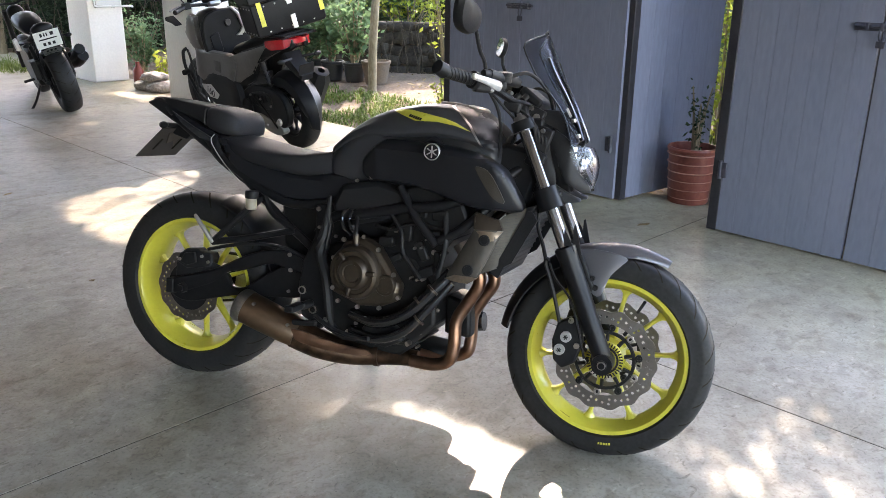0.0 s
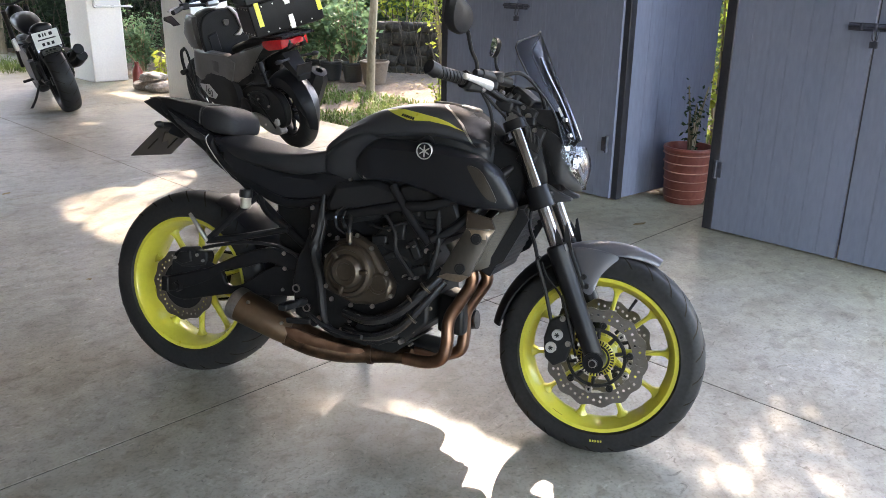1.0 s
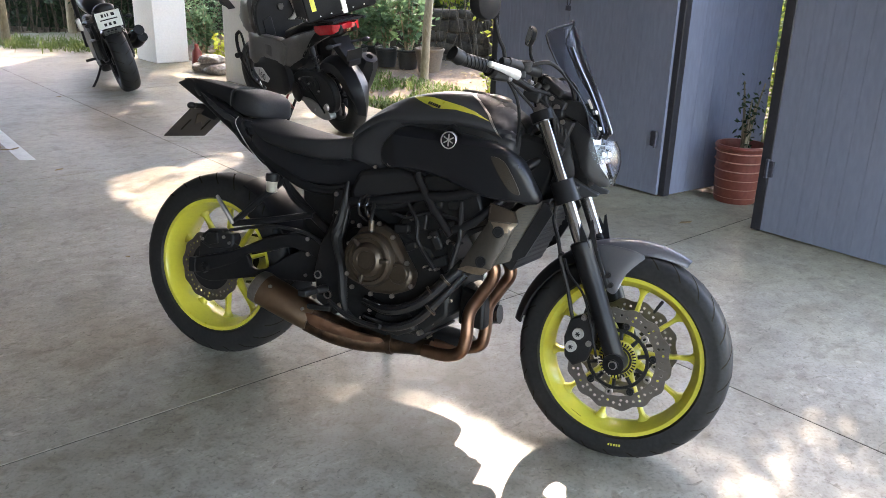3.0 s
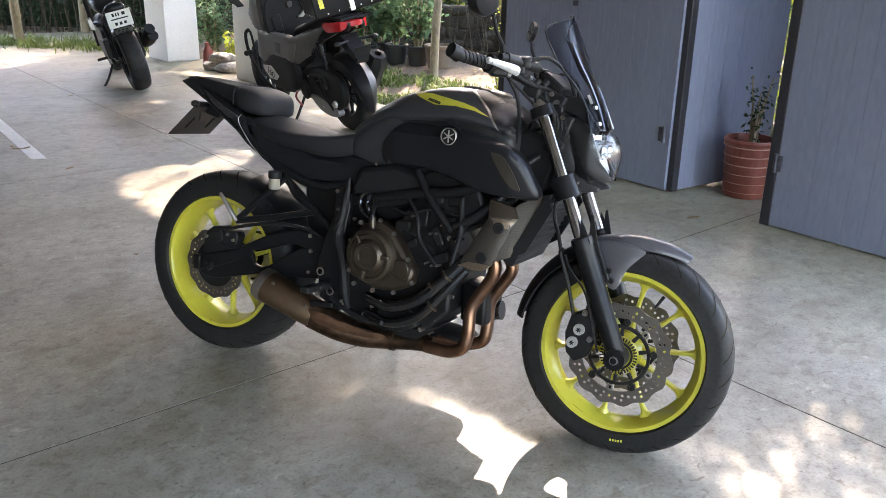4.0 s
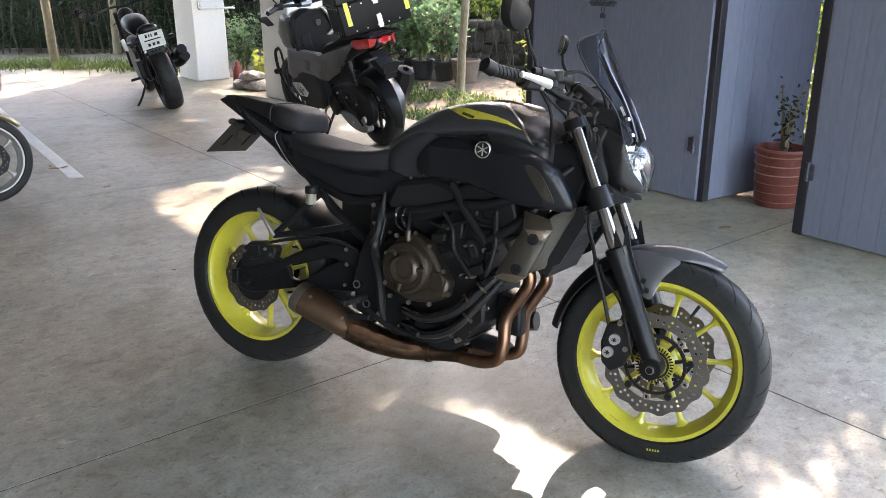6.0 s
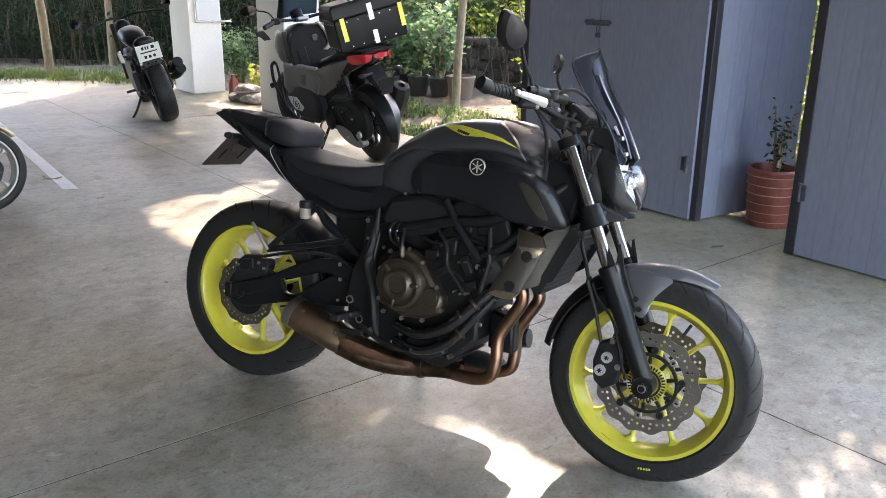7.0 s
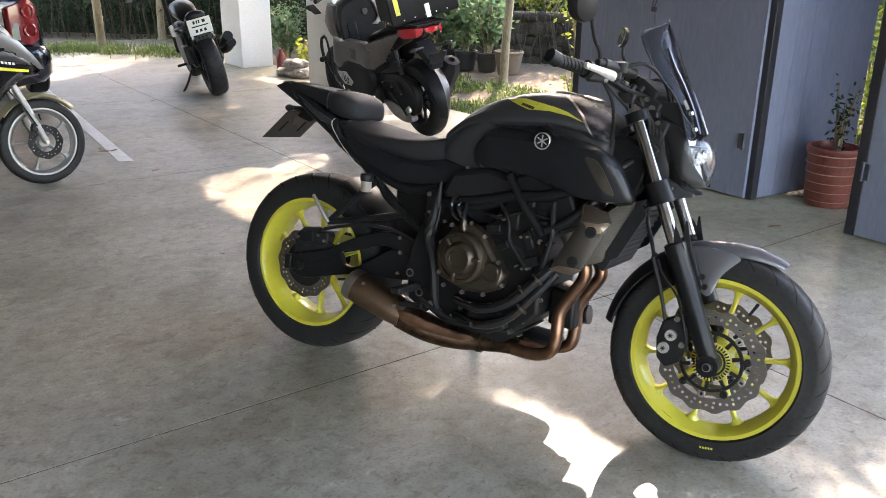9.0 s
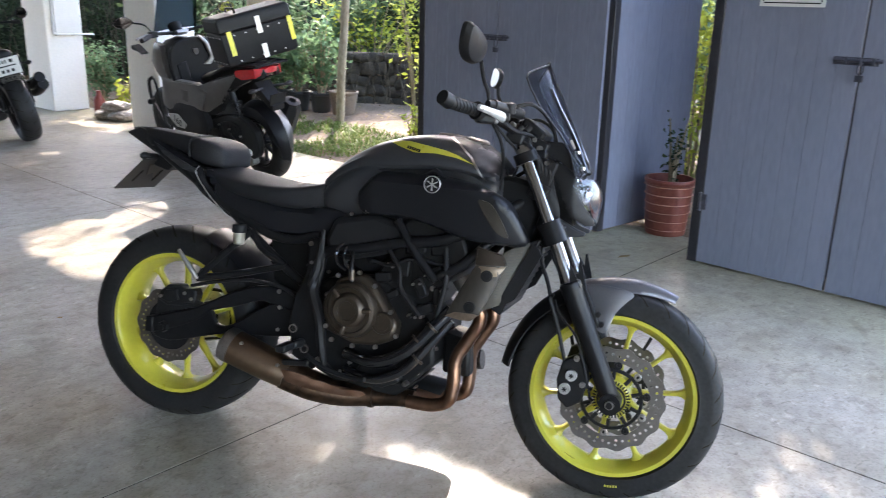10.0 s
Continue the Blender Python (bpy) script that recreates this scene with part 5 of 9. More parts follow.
    lathe(bm, [(0.098, 0.0), (0.100, 0.012), (0.092, 0.026), (0.080, 0.030), (0.076, 0.022), (0.062, 0.022), (0.056, 0.036), (0.047, 0.042), (0.034, 0.040), (0.031, 0.035), (0.001, 0.034)], Matrix.Translation((0.664, -0.183, 0.470)) @ AXLE @ Matrix.Diagonal((0.83, 0.83, 1, 1)), 48)
    part("clutch_dome", bm, BRONZE, cc, "stepped round clutch dome")
    for a in (5, 130, 258):
        q = radians(a)
        bm = bmesh.new()
        c = Vector((0.664 + 0.058 * math.cos(q), -0.213, 0.470 + 0.058 * math.sin(q)))
        box(bm, c, (0.030, 0.014, 0.014), Matrix.Rotation(-q, 3, "Y"))
        part("cover_tab", bm, BRONZE, cc, bevel=0.004)
    bm = bmesh.new()
    lathe(bm, [(0.036, -0.01), (0.036, 0.008), (0.033, 0.012), (0.026, 0.012), (0.025, 0.009), (0.001, 0.009)], Matrix.Translation((0.762, -0.186, 0.443)) @ AXLE @ Matrix.Diagonal((0.88, 0.88, 1, 1)), 32)
    part("timing_cap", bm, BRONZE, cc, "round timing cap")
    bolts([(0.588, 0.411, 0.187), (0.586, 0.503, 0.187), (0.617, 0.562, 0.187), (0.683, 0.578, 0.187), (0.731, 0.545, 0.187), (0.784, 0.477, 0.187), (0.804, 0.411, 0.187), (0.745, 0.371, 0.187), (0.674, 0.364, 0.187), (0.608, 0.373, 0.187)], bike, r=0.0075)
    # breather and clutch cable bracket
    bm = bmesh.new()
    tube(bm, [(0.665, -0.195, 0.545), (0.662, -0.200, 0.590), (0.650, -0.17, 0.625), (0.62, -0.13, 0.64)], 0.006, 8)
    part("clutch_cable", bm, BLACK, bike)
    bm = bmesh.new()
    cyl(bm, (0.664, -0.198, 0.556), (0.662, -0.198, 0.585), 0.010, 0.009, 10)
    part("cable_ferrule", bm, BRONZE, bike)
    for k, x in enumerate((0.615, 0.640)):
        bm = bmesh.new()
        tube(bm, [(x, -0.14, 0.655), (x - 0.018, -0.165, 0.63), (x - 0.010, -0.168, 0.595), (x + 0.012, -0.160, 0.575)], 0.006, 8)
        part("breather_hose", bm, GLOSSBLK, bike)
    # coolant hoses, two long curved pipes
    for dz, r in ((0.0, 0.019), (-0.050, 0.015)):
        bm = bmesh.new()
        tube(bm, [(0.640, -0.150, 0.330 + dz), (0.740, -0.178, 0.325 + dz), (0.830, -0.180, 0.365 + dz), (0.900, -0.165, 0.440 + dz * 0.8), (0.950, -0.145, 0.500 + dz * 0.6)], r, 12)
        part("coolant_hose", bm, GLOSSBLK, bike, "glossy black coolant hose")
    for x, z in ((0.865, 0.405), (0.905, 0.448), (0.868, 0.352)):
        bm = bmesh.new()
        cyl(bm, (x - 0.002, -0.174, z - 0.0025), (x + 0.002, -0.172, z + 0.0025), 0.0205, 0.0205, 16)
        part("hose_clamp", bm, BRONZE, bike)
    bolts([(0.650, 0.300, 0.140), (0.720, 0.282, 0.140), (0.780, 0.290, 0.140), (0.620, 0.268, 0.136), (0.860, 0.300, 0.130), (0.905, 0.375, 0.12), (0.70, 0.256, 0.13), (0.565, 0.56, 0.14, 0.006), (0.885, 0.550, 0.131, 0.009), (0.915, 0.615, 0.131, 0.009), (0.842, 0.668, 0.141, 0.006), (0.760, 0.600, 0.131, 0.008)], bike, r=0.0065)
    # lower covers right of the sump
    slab("water_pump", [(0.660, 0.255), (0.690, 0.310), (0.790, 0.315), (0.820, 0.275), (0.760, 0.245)], -0.165, -0.12, ENGINE)
    slab("oil_cooler", [(0.905, 0.290), (0.905, 0.410), (0.985, 0.395), (0.990, 0.285)], -0.05, 0.09, ENGINE)
    bm = bmesh.new()
    cyl(bm, (0.915, 0.06, 0.305), (1.000, 0.06, 0.318), 0.032, 0.030, 20)
    part("oil_filter", bm, GLOSSBLK, bike, "black oil filter")


engine()


def exhaust():
    bm = bmesh.new()
    loft(bm, [hull_ring(x, [(w * 0.8, z0), (w, z0 + 0.03), (w, z1 - 0.02), (w * 0.8, z1), (0, z1)]) for x, w, z0, z1 in ((0.545, 0.05, 0.165, 0.225), (0.57, 0.075, 0.150, 0.235), (0.88, 0.075, 0.155, 0.235), (0.925, 0.055, 0.175, 0.225))])
    shift(bm, Matrix.Translation((0, 0.055, 0)))
    part("exhaust_chamber", bm, ENGINE, bike, "dark chamber under the engine", sub=1)
    for y, dx in ((-0.088, 0.0), (0.010, 0.018)):
        bm = bmesh.new()
        tube(bm, [(0.965, y * 0.9, 0.575), (1.005, y, 0.520), (1.018 + dx, y, 0.465), (0.985 + dx, y, 0.400), (0.958 + dx, y * 1.05, 0.345), (0.958 + dx, y * 1.1, 0.270), (0.945 + dx, y * 1.1, 0.222), (0.895, y, 0.198), (0.820, y * 0.8 - 0.02, 0.198)], 0.0195, 16, 8)
        part("header_pipe", bm, EXH, bike, "heat-tinted copper-brown header pipe")
        bm = bmesh.new()
        cyl(bm, (0.956, y * 0.9, 0.585), (0.975, y * 0.9, 0.555), 0.034, 0.032, 16)
        part("header_flange", bm, STEEL, bike)
    bm = bmesh.new()
    tube(bm, [(0.830, -0.055, 0.196), (0.760, -0.060, 0.194), (0.680, -0.070, 0.188), (0.600, -0.092, 0.188), (0.520, -0.118, 0.205), (0.440, -0.140, 0.235)], 0.04, 20, 6, radii=(0.025, 0.029, 0.034, 0.040, 0.046, 0.049))
    part("collector", bm, EXHDARK, bike, "heat-stained brown exhaust collector")
    # bent heat shield over the collector
    part("heat_shield", panel([(0.455, 0.262), (0.520, 0.250), (0.600, 0.228), (0.690, 0.215), (0.685, 0.198), (0.600, 0.200), (0.520, 0.212), (0.470, 0.228)], lambda x, z: 0.196 - 0.28 * max(0, x - 0.46), 0.006, 0.004, 0.02, -1, 2), EXH, bike, "heat-tinted copper-brown heat shield")
    bm = bmesh.new()
    cyl(bm, (0.705, -0.068, 0.190), (0.690, -0.070, 0.189), 0.037, 0.037, 24)
    part("collector_clamp", bm, EXHDARK, bike)
    # short stub muffler
    a, b = Vector((0.425, -0.146, 0.244)), Vector((0.258, -0.168, 0.305))
    d = (b - a)
    bm = bmesh.new()
    m = Matrix.Translation(a) @ d.to_track_quat("Z", "Y").to_matrix().to_4x4() @ Matrix.Diagonal((1.10, 0.92, 1, 1))
    L = d.length
    lathe(bm, [(0.047, -0.03), (0.050, -0.015), (0.053, 0.02), (0.056, L * 0.6), (0.056, L - 0.020)], m, 32)
    part("muffler", bm, MUFF, bike, "short bronze-grey steel muffler")
    bm = bmesh.new()
    lathe(bm, [(0.057, L - 0.024), (0.058, L - 0.01), (0.055, L + 0.006), (0.046, L + 0.012), (0.030, L + 0.002), (0.028, L - 0.03), (0.001, L - 0.032)], m, 32)
    part("muffler_cap", bm, STEEL, bike, "steel muffler end cap")
    bm = bmesh.new()
    box(bm, (0.49, -0.172, 0.282), (0.085, 0.014, 0.018), Matrix.Rotation(radians(-6), 3, "Y"))
    part("muffler_bracket", bm, ENGINE, bike, bevel=0.004)
    bolts([(0.330, 0.325, 0.212, 0.006), (0.305, 0.278, 0.212, 0.006), (0.44, 0.27, 0.19, 0.006)], bike)


exhaust()


def chassis():
    # bridge frame tubes
    for s in (-1, 1):
        for pts, r in (([(1.13, 0.05 * s, 0.835), (1.02, 0.120 * s, 0.745), (0.90, 0.150 * s, 0.690), (0.80, 0.155 * s, 0.675), (0.66, 0.150 * s, 0.640), (0.56, 0.140 * s, 0.620), (0.50, 0.130 * s, 0.560)], 0.016),
                       ([(0.775, 0.158 * s, 0.735), (0.835, 0.162 * s, 0.650), (0.900, 0.158 * s, 0.575)], 0.012),
                       ([(1.12, 0.05 * s, 0.79), (1.02, 0.130 * s, 0.680), (0.965, 0.150 * s, 0.625), (0.905, 0.155 * s, 0.590)], 0.013),
                       ([(0.53, 0.130 * s, 0.66), (0.40, 0.125 * s, 0.640), (0.25, 0.115 * s, 0.690), (0.05, 0.095 * s, 0.800), (-0.1, 0.06 * s, 0.875)], 0.014),
                       ([(0.50, 0.130 * s, 0.50), (0.38, 0.125 * s, 0.580), (0.22, 0.115 * s, 0.700)], 0.013)):
            bm = bmesh.new()
            tube(bm, pts, r, 12)
            part("frame_tube", bm, FRAMEBLK, bike, "black steel frame tube")
        # pivot plate and heel guard
        bm = bmesh.new()
        prism(bm, [(0.470, 0.300), (0.455, 0.400), (0.470, 0.480), (0.505, 0.560), (0.505, 0.650), (0.535, 0.660), (0.560, 0.600), (0.545, 0.500), (0.550, 0.420), (0.570, 0.300), (0.540, 0.265)], s * 0.140, s * 0.162)
        part("pivot_plate", bm, FRAMEBLK, bike, "black pivot plate", bevel=0.006)
        bm = bmesh.new()
        tube(bm, [(0.555, 0.168 * s, 0.685), (0.548, 0.172 * s, 0.600), (0.535, 0.176 * s, 0.520), (0.560, 0.178 * s, 0.440), (0.575, 0.178 * s, 0.340), (0.585, 0.172 * s, 0.285)], 0.012, 8, radii=(0.004, 0.013, 0.017, 0.016, 0.014, 0.008))
        part("heel_guard", bm, BLACK, bike, "matt black heel guard")
        # pillion peg hanger, triangular
        bm = bmesh.new()
        tube(bm, [(0.300, 0.128 * s, 0.655), (0.220, 0.150 * s, 0.575), (0.140, 0.168 * s, 0.492)], 0.011, 10)
        tube(bm, [(0.140, 0.168 * s, 0.492), (0.270, 0.150 * s, 0.520), (0.420, 0.135 * s, 0.560)], 0.011, 10)
        tube(bm, [(0.300, 0.128 * s, 0.655), (0.340, 0.132 * s, 0.600), (0.420, 0.135 * s, 0.560)], 0.010, 10)
        part("peg_hanger", bm, FRAMEBLK, bike, "black pillion peg hanger")
        bm = bmesh.new()
        d = Vector((-0.058, 0.022 * s, 0.088))
        q = d.to_track_quat("Z", "Y").to_matrix()
        prism(bm, [(-0.013, -0.052), (0.013, -0.052), (0.011, 0.0), (0.005, 0.050), (-0.004, 0.055), (-0.010, 0.0)], -0.006, 0.006)
        shift(bm, Matrix.Translation(Vector((0.146, 0.172 * s, 0.490)) + d * 0.5) @ q.to_4x4())
        part("pillion_peg", bm, ALU, bike, "silver folded pillion footpeg", bevel=0.004)
        # rider peg and its bracket
        bm = bmesh.new()
        cyl(bm, (0.505, 0.165 * s, 0.345), (0.500, 0.215 * s, 0.345), 0.014, 0.012, 12)
        box(bm, (0.492, 0.240 * s, 0.345), (0.030, 0.075, 0.020))
        part("rider_peg", bm, BLACK, bike, "black rider footpeg", bevel=0.004)
        for x, z, rr in ((0.476, 0.384, 0.013), (0.516, 0.328, 0.013)):
            bm = bmesh.new()
            lathe(bm, [(rr, -0.004), (rr, 0.005), (rr * 0.75, 0.007), (rr * 0.62, 0.002), (rr * 0.4, 0.002), (rr * 0.35, 0.006), (0.001, 0.006)], Matrix.Translation((x, 0.166 * s, z)) @ AXLE @ Matrix.Diagonal((1, 1, -s, 1)), 24)
            part("pivot_bolt", bm, ENGINE, bike, "dark bolt with a silver ring")
            bm = bmesh.new()
            lathe(bm, [(rr * 0.72, 0.004), (rr, 0.004), (rr, 0.0085), (rr * 0.72, 0.0085)], Matrix.Translation((x, 0.166 * s, z)) @ AXLE @ Matrix.Diagonal((1, 1, -s, 1)), 24, closed=True)
            part("bolt_ring", bm, STEEL, bike)
    bolts([(0.558, 0.300, 0.163, 0.010), (0.465, 0.31, 0.163, 0.008), (0.40, 0.478, 0.125), (0.405, 0.430, 0.125), (0.40, 0.36, 0.125, 0.006), (0.515, 0.64, 0.163, 0.008), (0.52, 0.585, 0.163, 0.006)], bike)
    # swing arm
    for s in (-1, 1):
        # arched upper beam, lower beam and front block leave an opening between them
        bm = bmesh.new()
        prism(bm, closed_curve([(-0.050, 0.285), (-0.060, 0.330), (-0.020, 0.350), (0.103, 0.388), (0.244, 0.458), (0.36, 0.490), (0.470, 0.470), (0.460, 0.420), (0.34, 0.440), (0.252, 0.410), (0.175, 0.392), (0.150, 0.372), (0.10, 0.34)], 3), s * 0.100, s * 0.126)
        part("swing_arm", bm, FRAMEBLK, bike, "black arched swing arm", bevel=0.007)
        bm = bmesh.new()
        prism(bm, closed_curve([(-0.05, 0.285), (-0.03, 0.335), (0.09, 0.385), (0.165, 0.385), (0.185, 0.348), (0.240, 0.352), (0.36, 0.43), (0.47, 0.44), (0.475, 0.36), (0.38, 0.335), (0.232, 0.322), (0.12, 0.295), (0.014, 0.268)], 3), s * 0.103, s * 0.122)
        part("swing_arm_brace", bm, FRAMEBLK, bike, bevel=0.005)
        bm = bmesh.new()
        cyl(bm, (0.0, s * 0.126, 0.314), (0.0, s * 0.140, 0.314), 0.020, 0.017, 6)
        cyl(bm, (0.0, s * 0.138, 0.314), (0.0, s * 0.146, 0.314), 0.010, 0.010, 12)
        part("axle_nut", bm, ENGINE, bike)
        bm = bmesh.new()
        box(bm, (-0.055, s * 0.113, 0.314), (0.028, 0.036, 0.050))
        part("axle_adjuster", bm, FRAMEBLK, bike, bevel=0.004)
    bm = bmesh.new()
    box(bm, (0.395, 0, 0.395), (0.07, 0.24, 0.085))
    part("swing_arm_cross", bm, FRAMEBLK, bike, bevel=0.01)
    # hugger over the tyre front
    bm = bmesh.new()
    rings = []
    for i in range(9):
        a = radians(5 + 65 * i / 8)
        r0 = 0.338
        rings.append([(r0 * math.cos(a), y, 0.314 + r0 * math.sin(a) - 0.02 * (abs(y) / 0.09) ** 2) for y in (-0.095, -0.06, 0, 0.06, 0.095)] + [((r0 - 0.004) * math.cos(a), y, 0.312 + (r0 - 0.004) * math.sin(a) - 0.02 * (abs(y) / 0.09) ** 2) for y in (0.095, 0.06, 0, -0.06, -0.095)])
    loft(bm, rings)
    part("rear_hugger", bm, SATIN, bike, "black tyre hugger")
    # rear caliper and bracket over the arm
    bm = bmesh.new()
    prism(bm, [(-0.035, 0.395), (-0.028, 0.425), (0.0, 0.446), (0.045, 0.452), (0.060, 0.440), (0.098, 0.444), (0.106, 0.425), (0.098, 0.398), (0.05, 0.385), (0.0, 0.380)], -0.118, -0.074)
    cal = part("rear_caliper", bm, BLACK, bike, "black rear brake caliper", bevel=0.006)
    bm = bmesh.new()
    prism(bm, [(-0.018, 0.400), (0.0, 0.432), (0.040, 0.438), (0.046, 0.405), (0.01, 0.392)], -0.126, -0.116)
    part("caliper_cover", bm, ENGINE, cal, bevel=0.003)
    for x, z in ((-0.022, 0.408), (0.066, 0.428), (0.090, 0.412)):
        bm = bmesh.new()
        cyl(bm, (x, -0.114, z), (x, -0.124, z), 0.006, 0.005, 8)
        part("caliper_bolt", bm, STEEL, cal)
    bm = bmesh.new()
    prism(bm, [(-0.045, 0.29), (-0.04, 0.40), (0.08, 0.42), (0.14, 0.40), (0.06, 0.36), (0.05, 0.28)], -0.112, -0.104)
    part("caliper_bracket", bm, BLACK, bike, bevel=0.003)
    bm = bmesh.new()
    tube(bm, [(0.09, -0.12, 0.455), (0.18, -0.125, 0.48), (0.30, -0.128, 0.50), (0.42, -0.13, 0.49), (0.5, -0.13, 0.44)], 0.006, 8)
    part("rear_hose", bm, BLACK, bike)
    # rear shock and spring
    bm = bmesh.new()
    cyl(bm, (0.40, 0.0, 0.47), (0.57, 0.0, 0.56), 0.030, n=16)
    part("shock_absorber", bm, ENGINE, bike)
    # black block added to stop bright floor showing through the frame
    bm = bmesh.new()
    prism(bm, [(0.345, 0.50), (0.33, 0.655), (0.56, 0.69), (0.60, 0.60), (0.56, 0.42), (0.46, 0.42)], -0.075, 0.075)
    part("battery_box", bm, ENGINE, bike, "black block added to close the see-through frame", bevel=0.01)
    # reservoir cup
    bm = bmesh.new()
    lathe(bm, [(0.014, 0.0), (0.0175, 0.004), (0.0175, 0.035), (0.014, 0.036)], Matrix.Translation((0.268, -0.150, 0.610)), 20)
    cup = part("fluid_cup", bm, mat("cup_plastic", (0.40, 0.37, 0.30), 0.35, vary=0.1, trans=0.3), bike, "milky brake fluid cup")
    bm = bmesh.new()
    lathe(bm, [(0.020, 0.0), (0.0215, 0.003), (0.0215, 0.020), (0.019, 0.024), (0.001, 0.024)], Matrix.Translation((0.268, -0.150, 0.645)), 20)
    part("cup_lid", bm, BLACK, cup, "black screw lid")
    # brake pedal
    bm = bmesh.new()
    tube(bm, [(0.53, -0.185, 0.315), (0.60, -0.195, 0.285), (0.68, -0.20, 0.275), (0.73, -0.215, 0.280)], 0.007, 8)
    part("brake_pedal", bm, BLACK, bike)
    # side stand on the far side
    bm = bmesh.new()
    tube(bm, [(0.60, 0.13, 0.235), (0.56, 0.20, 0.14), (0.52, 0.262, 0.052)], 0.011, 10)
    box(bm, (0.515, 0.275, 0.052), (0.07, 0.05, 0.010), Matrix.Rotation(radians(-10), 3, "X"))
    part("side_stand", bm, FRAMEBLK, bike, "black side stand")
    # chain side
    bm = bmesh.new()
    lathe(bm, [(0.05, -0.003), (0.095, -0.003), (0.095, 0.003), (0.05, 0.003)], Matrix.Translation((0, 0.105, 0.314)) @ AXLE, 43, closed=True)
    part("sprocket", bm, STEEL, bike)
    bm = bmesh.new()
    for dz in (0.088, -0.088):
        cyl(bm, (0, 0.105, 0.314 + dz), (0.48, 0.105, 0.36 + dz * 0.4), 0.006, n=6)
    part("chain", bm, ENGINE, bike)


chassis()


def radiator():
    # dark block added to close a bright gap above the engine
    bm = bmesh.new()
    prism(bm, [(0.60, 0.66), (0.60, 0.575), (0.65, 0.555), (0.76, 0.565), (0.80, 0.66)], -0.075, 0.075)
    part("airbox_base", bm, BLACK, bike, bevel=0.01)
    bm = bmesh.new()
    prism(bm, [(1.150, 0.712), (1.180, 0.722), (1.085, 0.500), (1.055, 0.515)], -0.135, 0.135)
    rad = part("radiator", bm, BLACK, bike, "black radiator", bevel=0.004)
    for k in range(12):
        bm = bmesh.new()
        t = (k + 0.5) / 12
        box(bm, (1.182 - 0.097 * t, 0, 0.715 - 0.21 * t), (0.004, 0.26, 0.006))
        part("radiator_fin", bm, ENGINE, rad)
    for s in (-1, 1):
        bm = bmesh.new()
        prism(bm, [(1.160, 0.705), (1.172, 0.706), (1.188, 0.680), (1.126, 0.553), (1.091, 0.530), (1.078, 0.538)], s * 0.150, s * 0.138)
        part("radiator_edge", bm, BLACK, rad)
    for s in (-1, 1):
        w = lambda x, z: 0.172 - 0.10 * max(0, x - 1.03)
        # metal shroud: bent upper wedge, lower blade; bend and foot highlights put into colour
        sh = part("radiator_shroud", panel([(1.011, 0.684), (1.080, 0.668), (1.094, 0.641), (1.067, 0.574), (1.033, 0.499), (1.010, 0.482), (0.936, 0.486), (0.974, 0.563), (1.014, 0.637)], w, 0.012, 0.006, 0.02, s, 0), SHROUD, bike, "dark brushed metal radiator shroud")
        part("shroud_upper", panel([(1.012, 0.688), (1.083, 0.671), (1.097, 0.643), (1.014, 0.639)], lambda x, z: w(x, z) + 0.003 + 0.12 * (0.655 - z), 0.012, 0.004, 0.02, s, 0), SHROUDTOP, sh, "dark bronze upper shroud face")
        part("shroud_bend", panel([(1.013, 0.638), (1.096, 0.641), (1.090, 0.631), (1.069, 0.604), (1.056, 0.594), (1.038, 0.598), (1.028, 0.622)], lambda x, z: w(x, z) + 0.002, 0.010, 0.004, 0.02, s, 0), GLINTMETAL, sh, "pale metal bend, highlight put into the colour")
        part("shroud_foot", panel([(0.938, 0.487), (0.966, 0.501), (1.018, 0.502), (1.032, 0.498), (1.012, 0.482), (0.984, 0.481)], lambda x, z: w(x, z) + 0.004 + 0.3 * (0.5 - z), 0.02, 0.004, 0.02, s, 0), GLINTMETAL, sh, "pale metal foot, highlight put into the colour")
        for x, z in ((1.048, 0.611), (1.007, 0.520)):
            bm = bmesh.new()
            y = s * (w(x, z) + 0.004)
            lathe(bm, [(0.016, -0.006), (0.016, 0.003), (0.012, 0.004), (0.011, 0.0015), (0.001, 0.0015)], Matrix.Translation((x, y, z)) @ AXLE @ Matrix.Diagonal((1, 1, -s, 1)), 20)
            part("shroud_screw", bm, BLACK, sh)
        # label plate with unreadable lines
        pl = part("warning_plate", panel([(1.076, 0.665), (1.092, 0.682), (1.141, 0.708), (1.176, 0.717), (1.169, 0.695), (1.089, 0.534), (1.026, 0.504), (1.058, 0.571), (1.086, 0.639)], lambda x, z: 0.158 - 0.25 * max(0, x - 1.06), 0.006, 0.003, 0.02, s, 0), mat("label_plate" if s < 0 else "label_plate_b", (0.10, 0.090, 0.076), 0.45, 0.5, vary=0.12), bike, "grey plate with lines of fine print")
        rnd = random.Random(5)
        for k in range(20):
            t = k / 19
            x0, z0 = 1.098 - 0.040 * t, 0.682 - 0.165 * t
            ln = rnd.uniform(0.028, 0.048)
            part("print_line", drape([(x0, z0), (x0 + ln, z0 + 0.010), (x0 + ln, z0 + 0.0088), (x0, z0 - 0.0012)], [pl], 0.0006, 0.03, s), PRINT, pl)


radiator()


# ---- garden, trees and pots ----
def in_poly(x, y, line):
    hit = False
    for i in range(len(line)):
        (ax, ay), (bx, by) = line[i - 1], line[i]
        if (ay > y) != (by > y) and x < (bx - ax) * (y - ay) / (by - ay) + ax:
            hit = not hit
    return hit


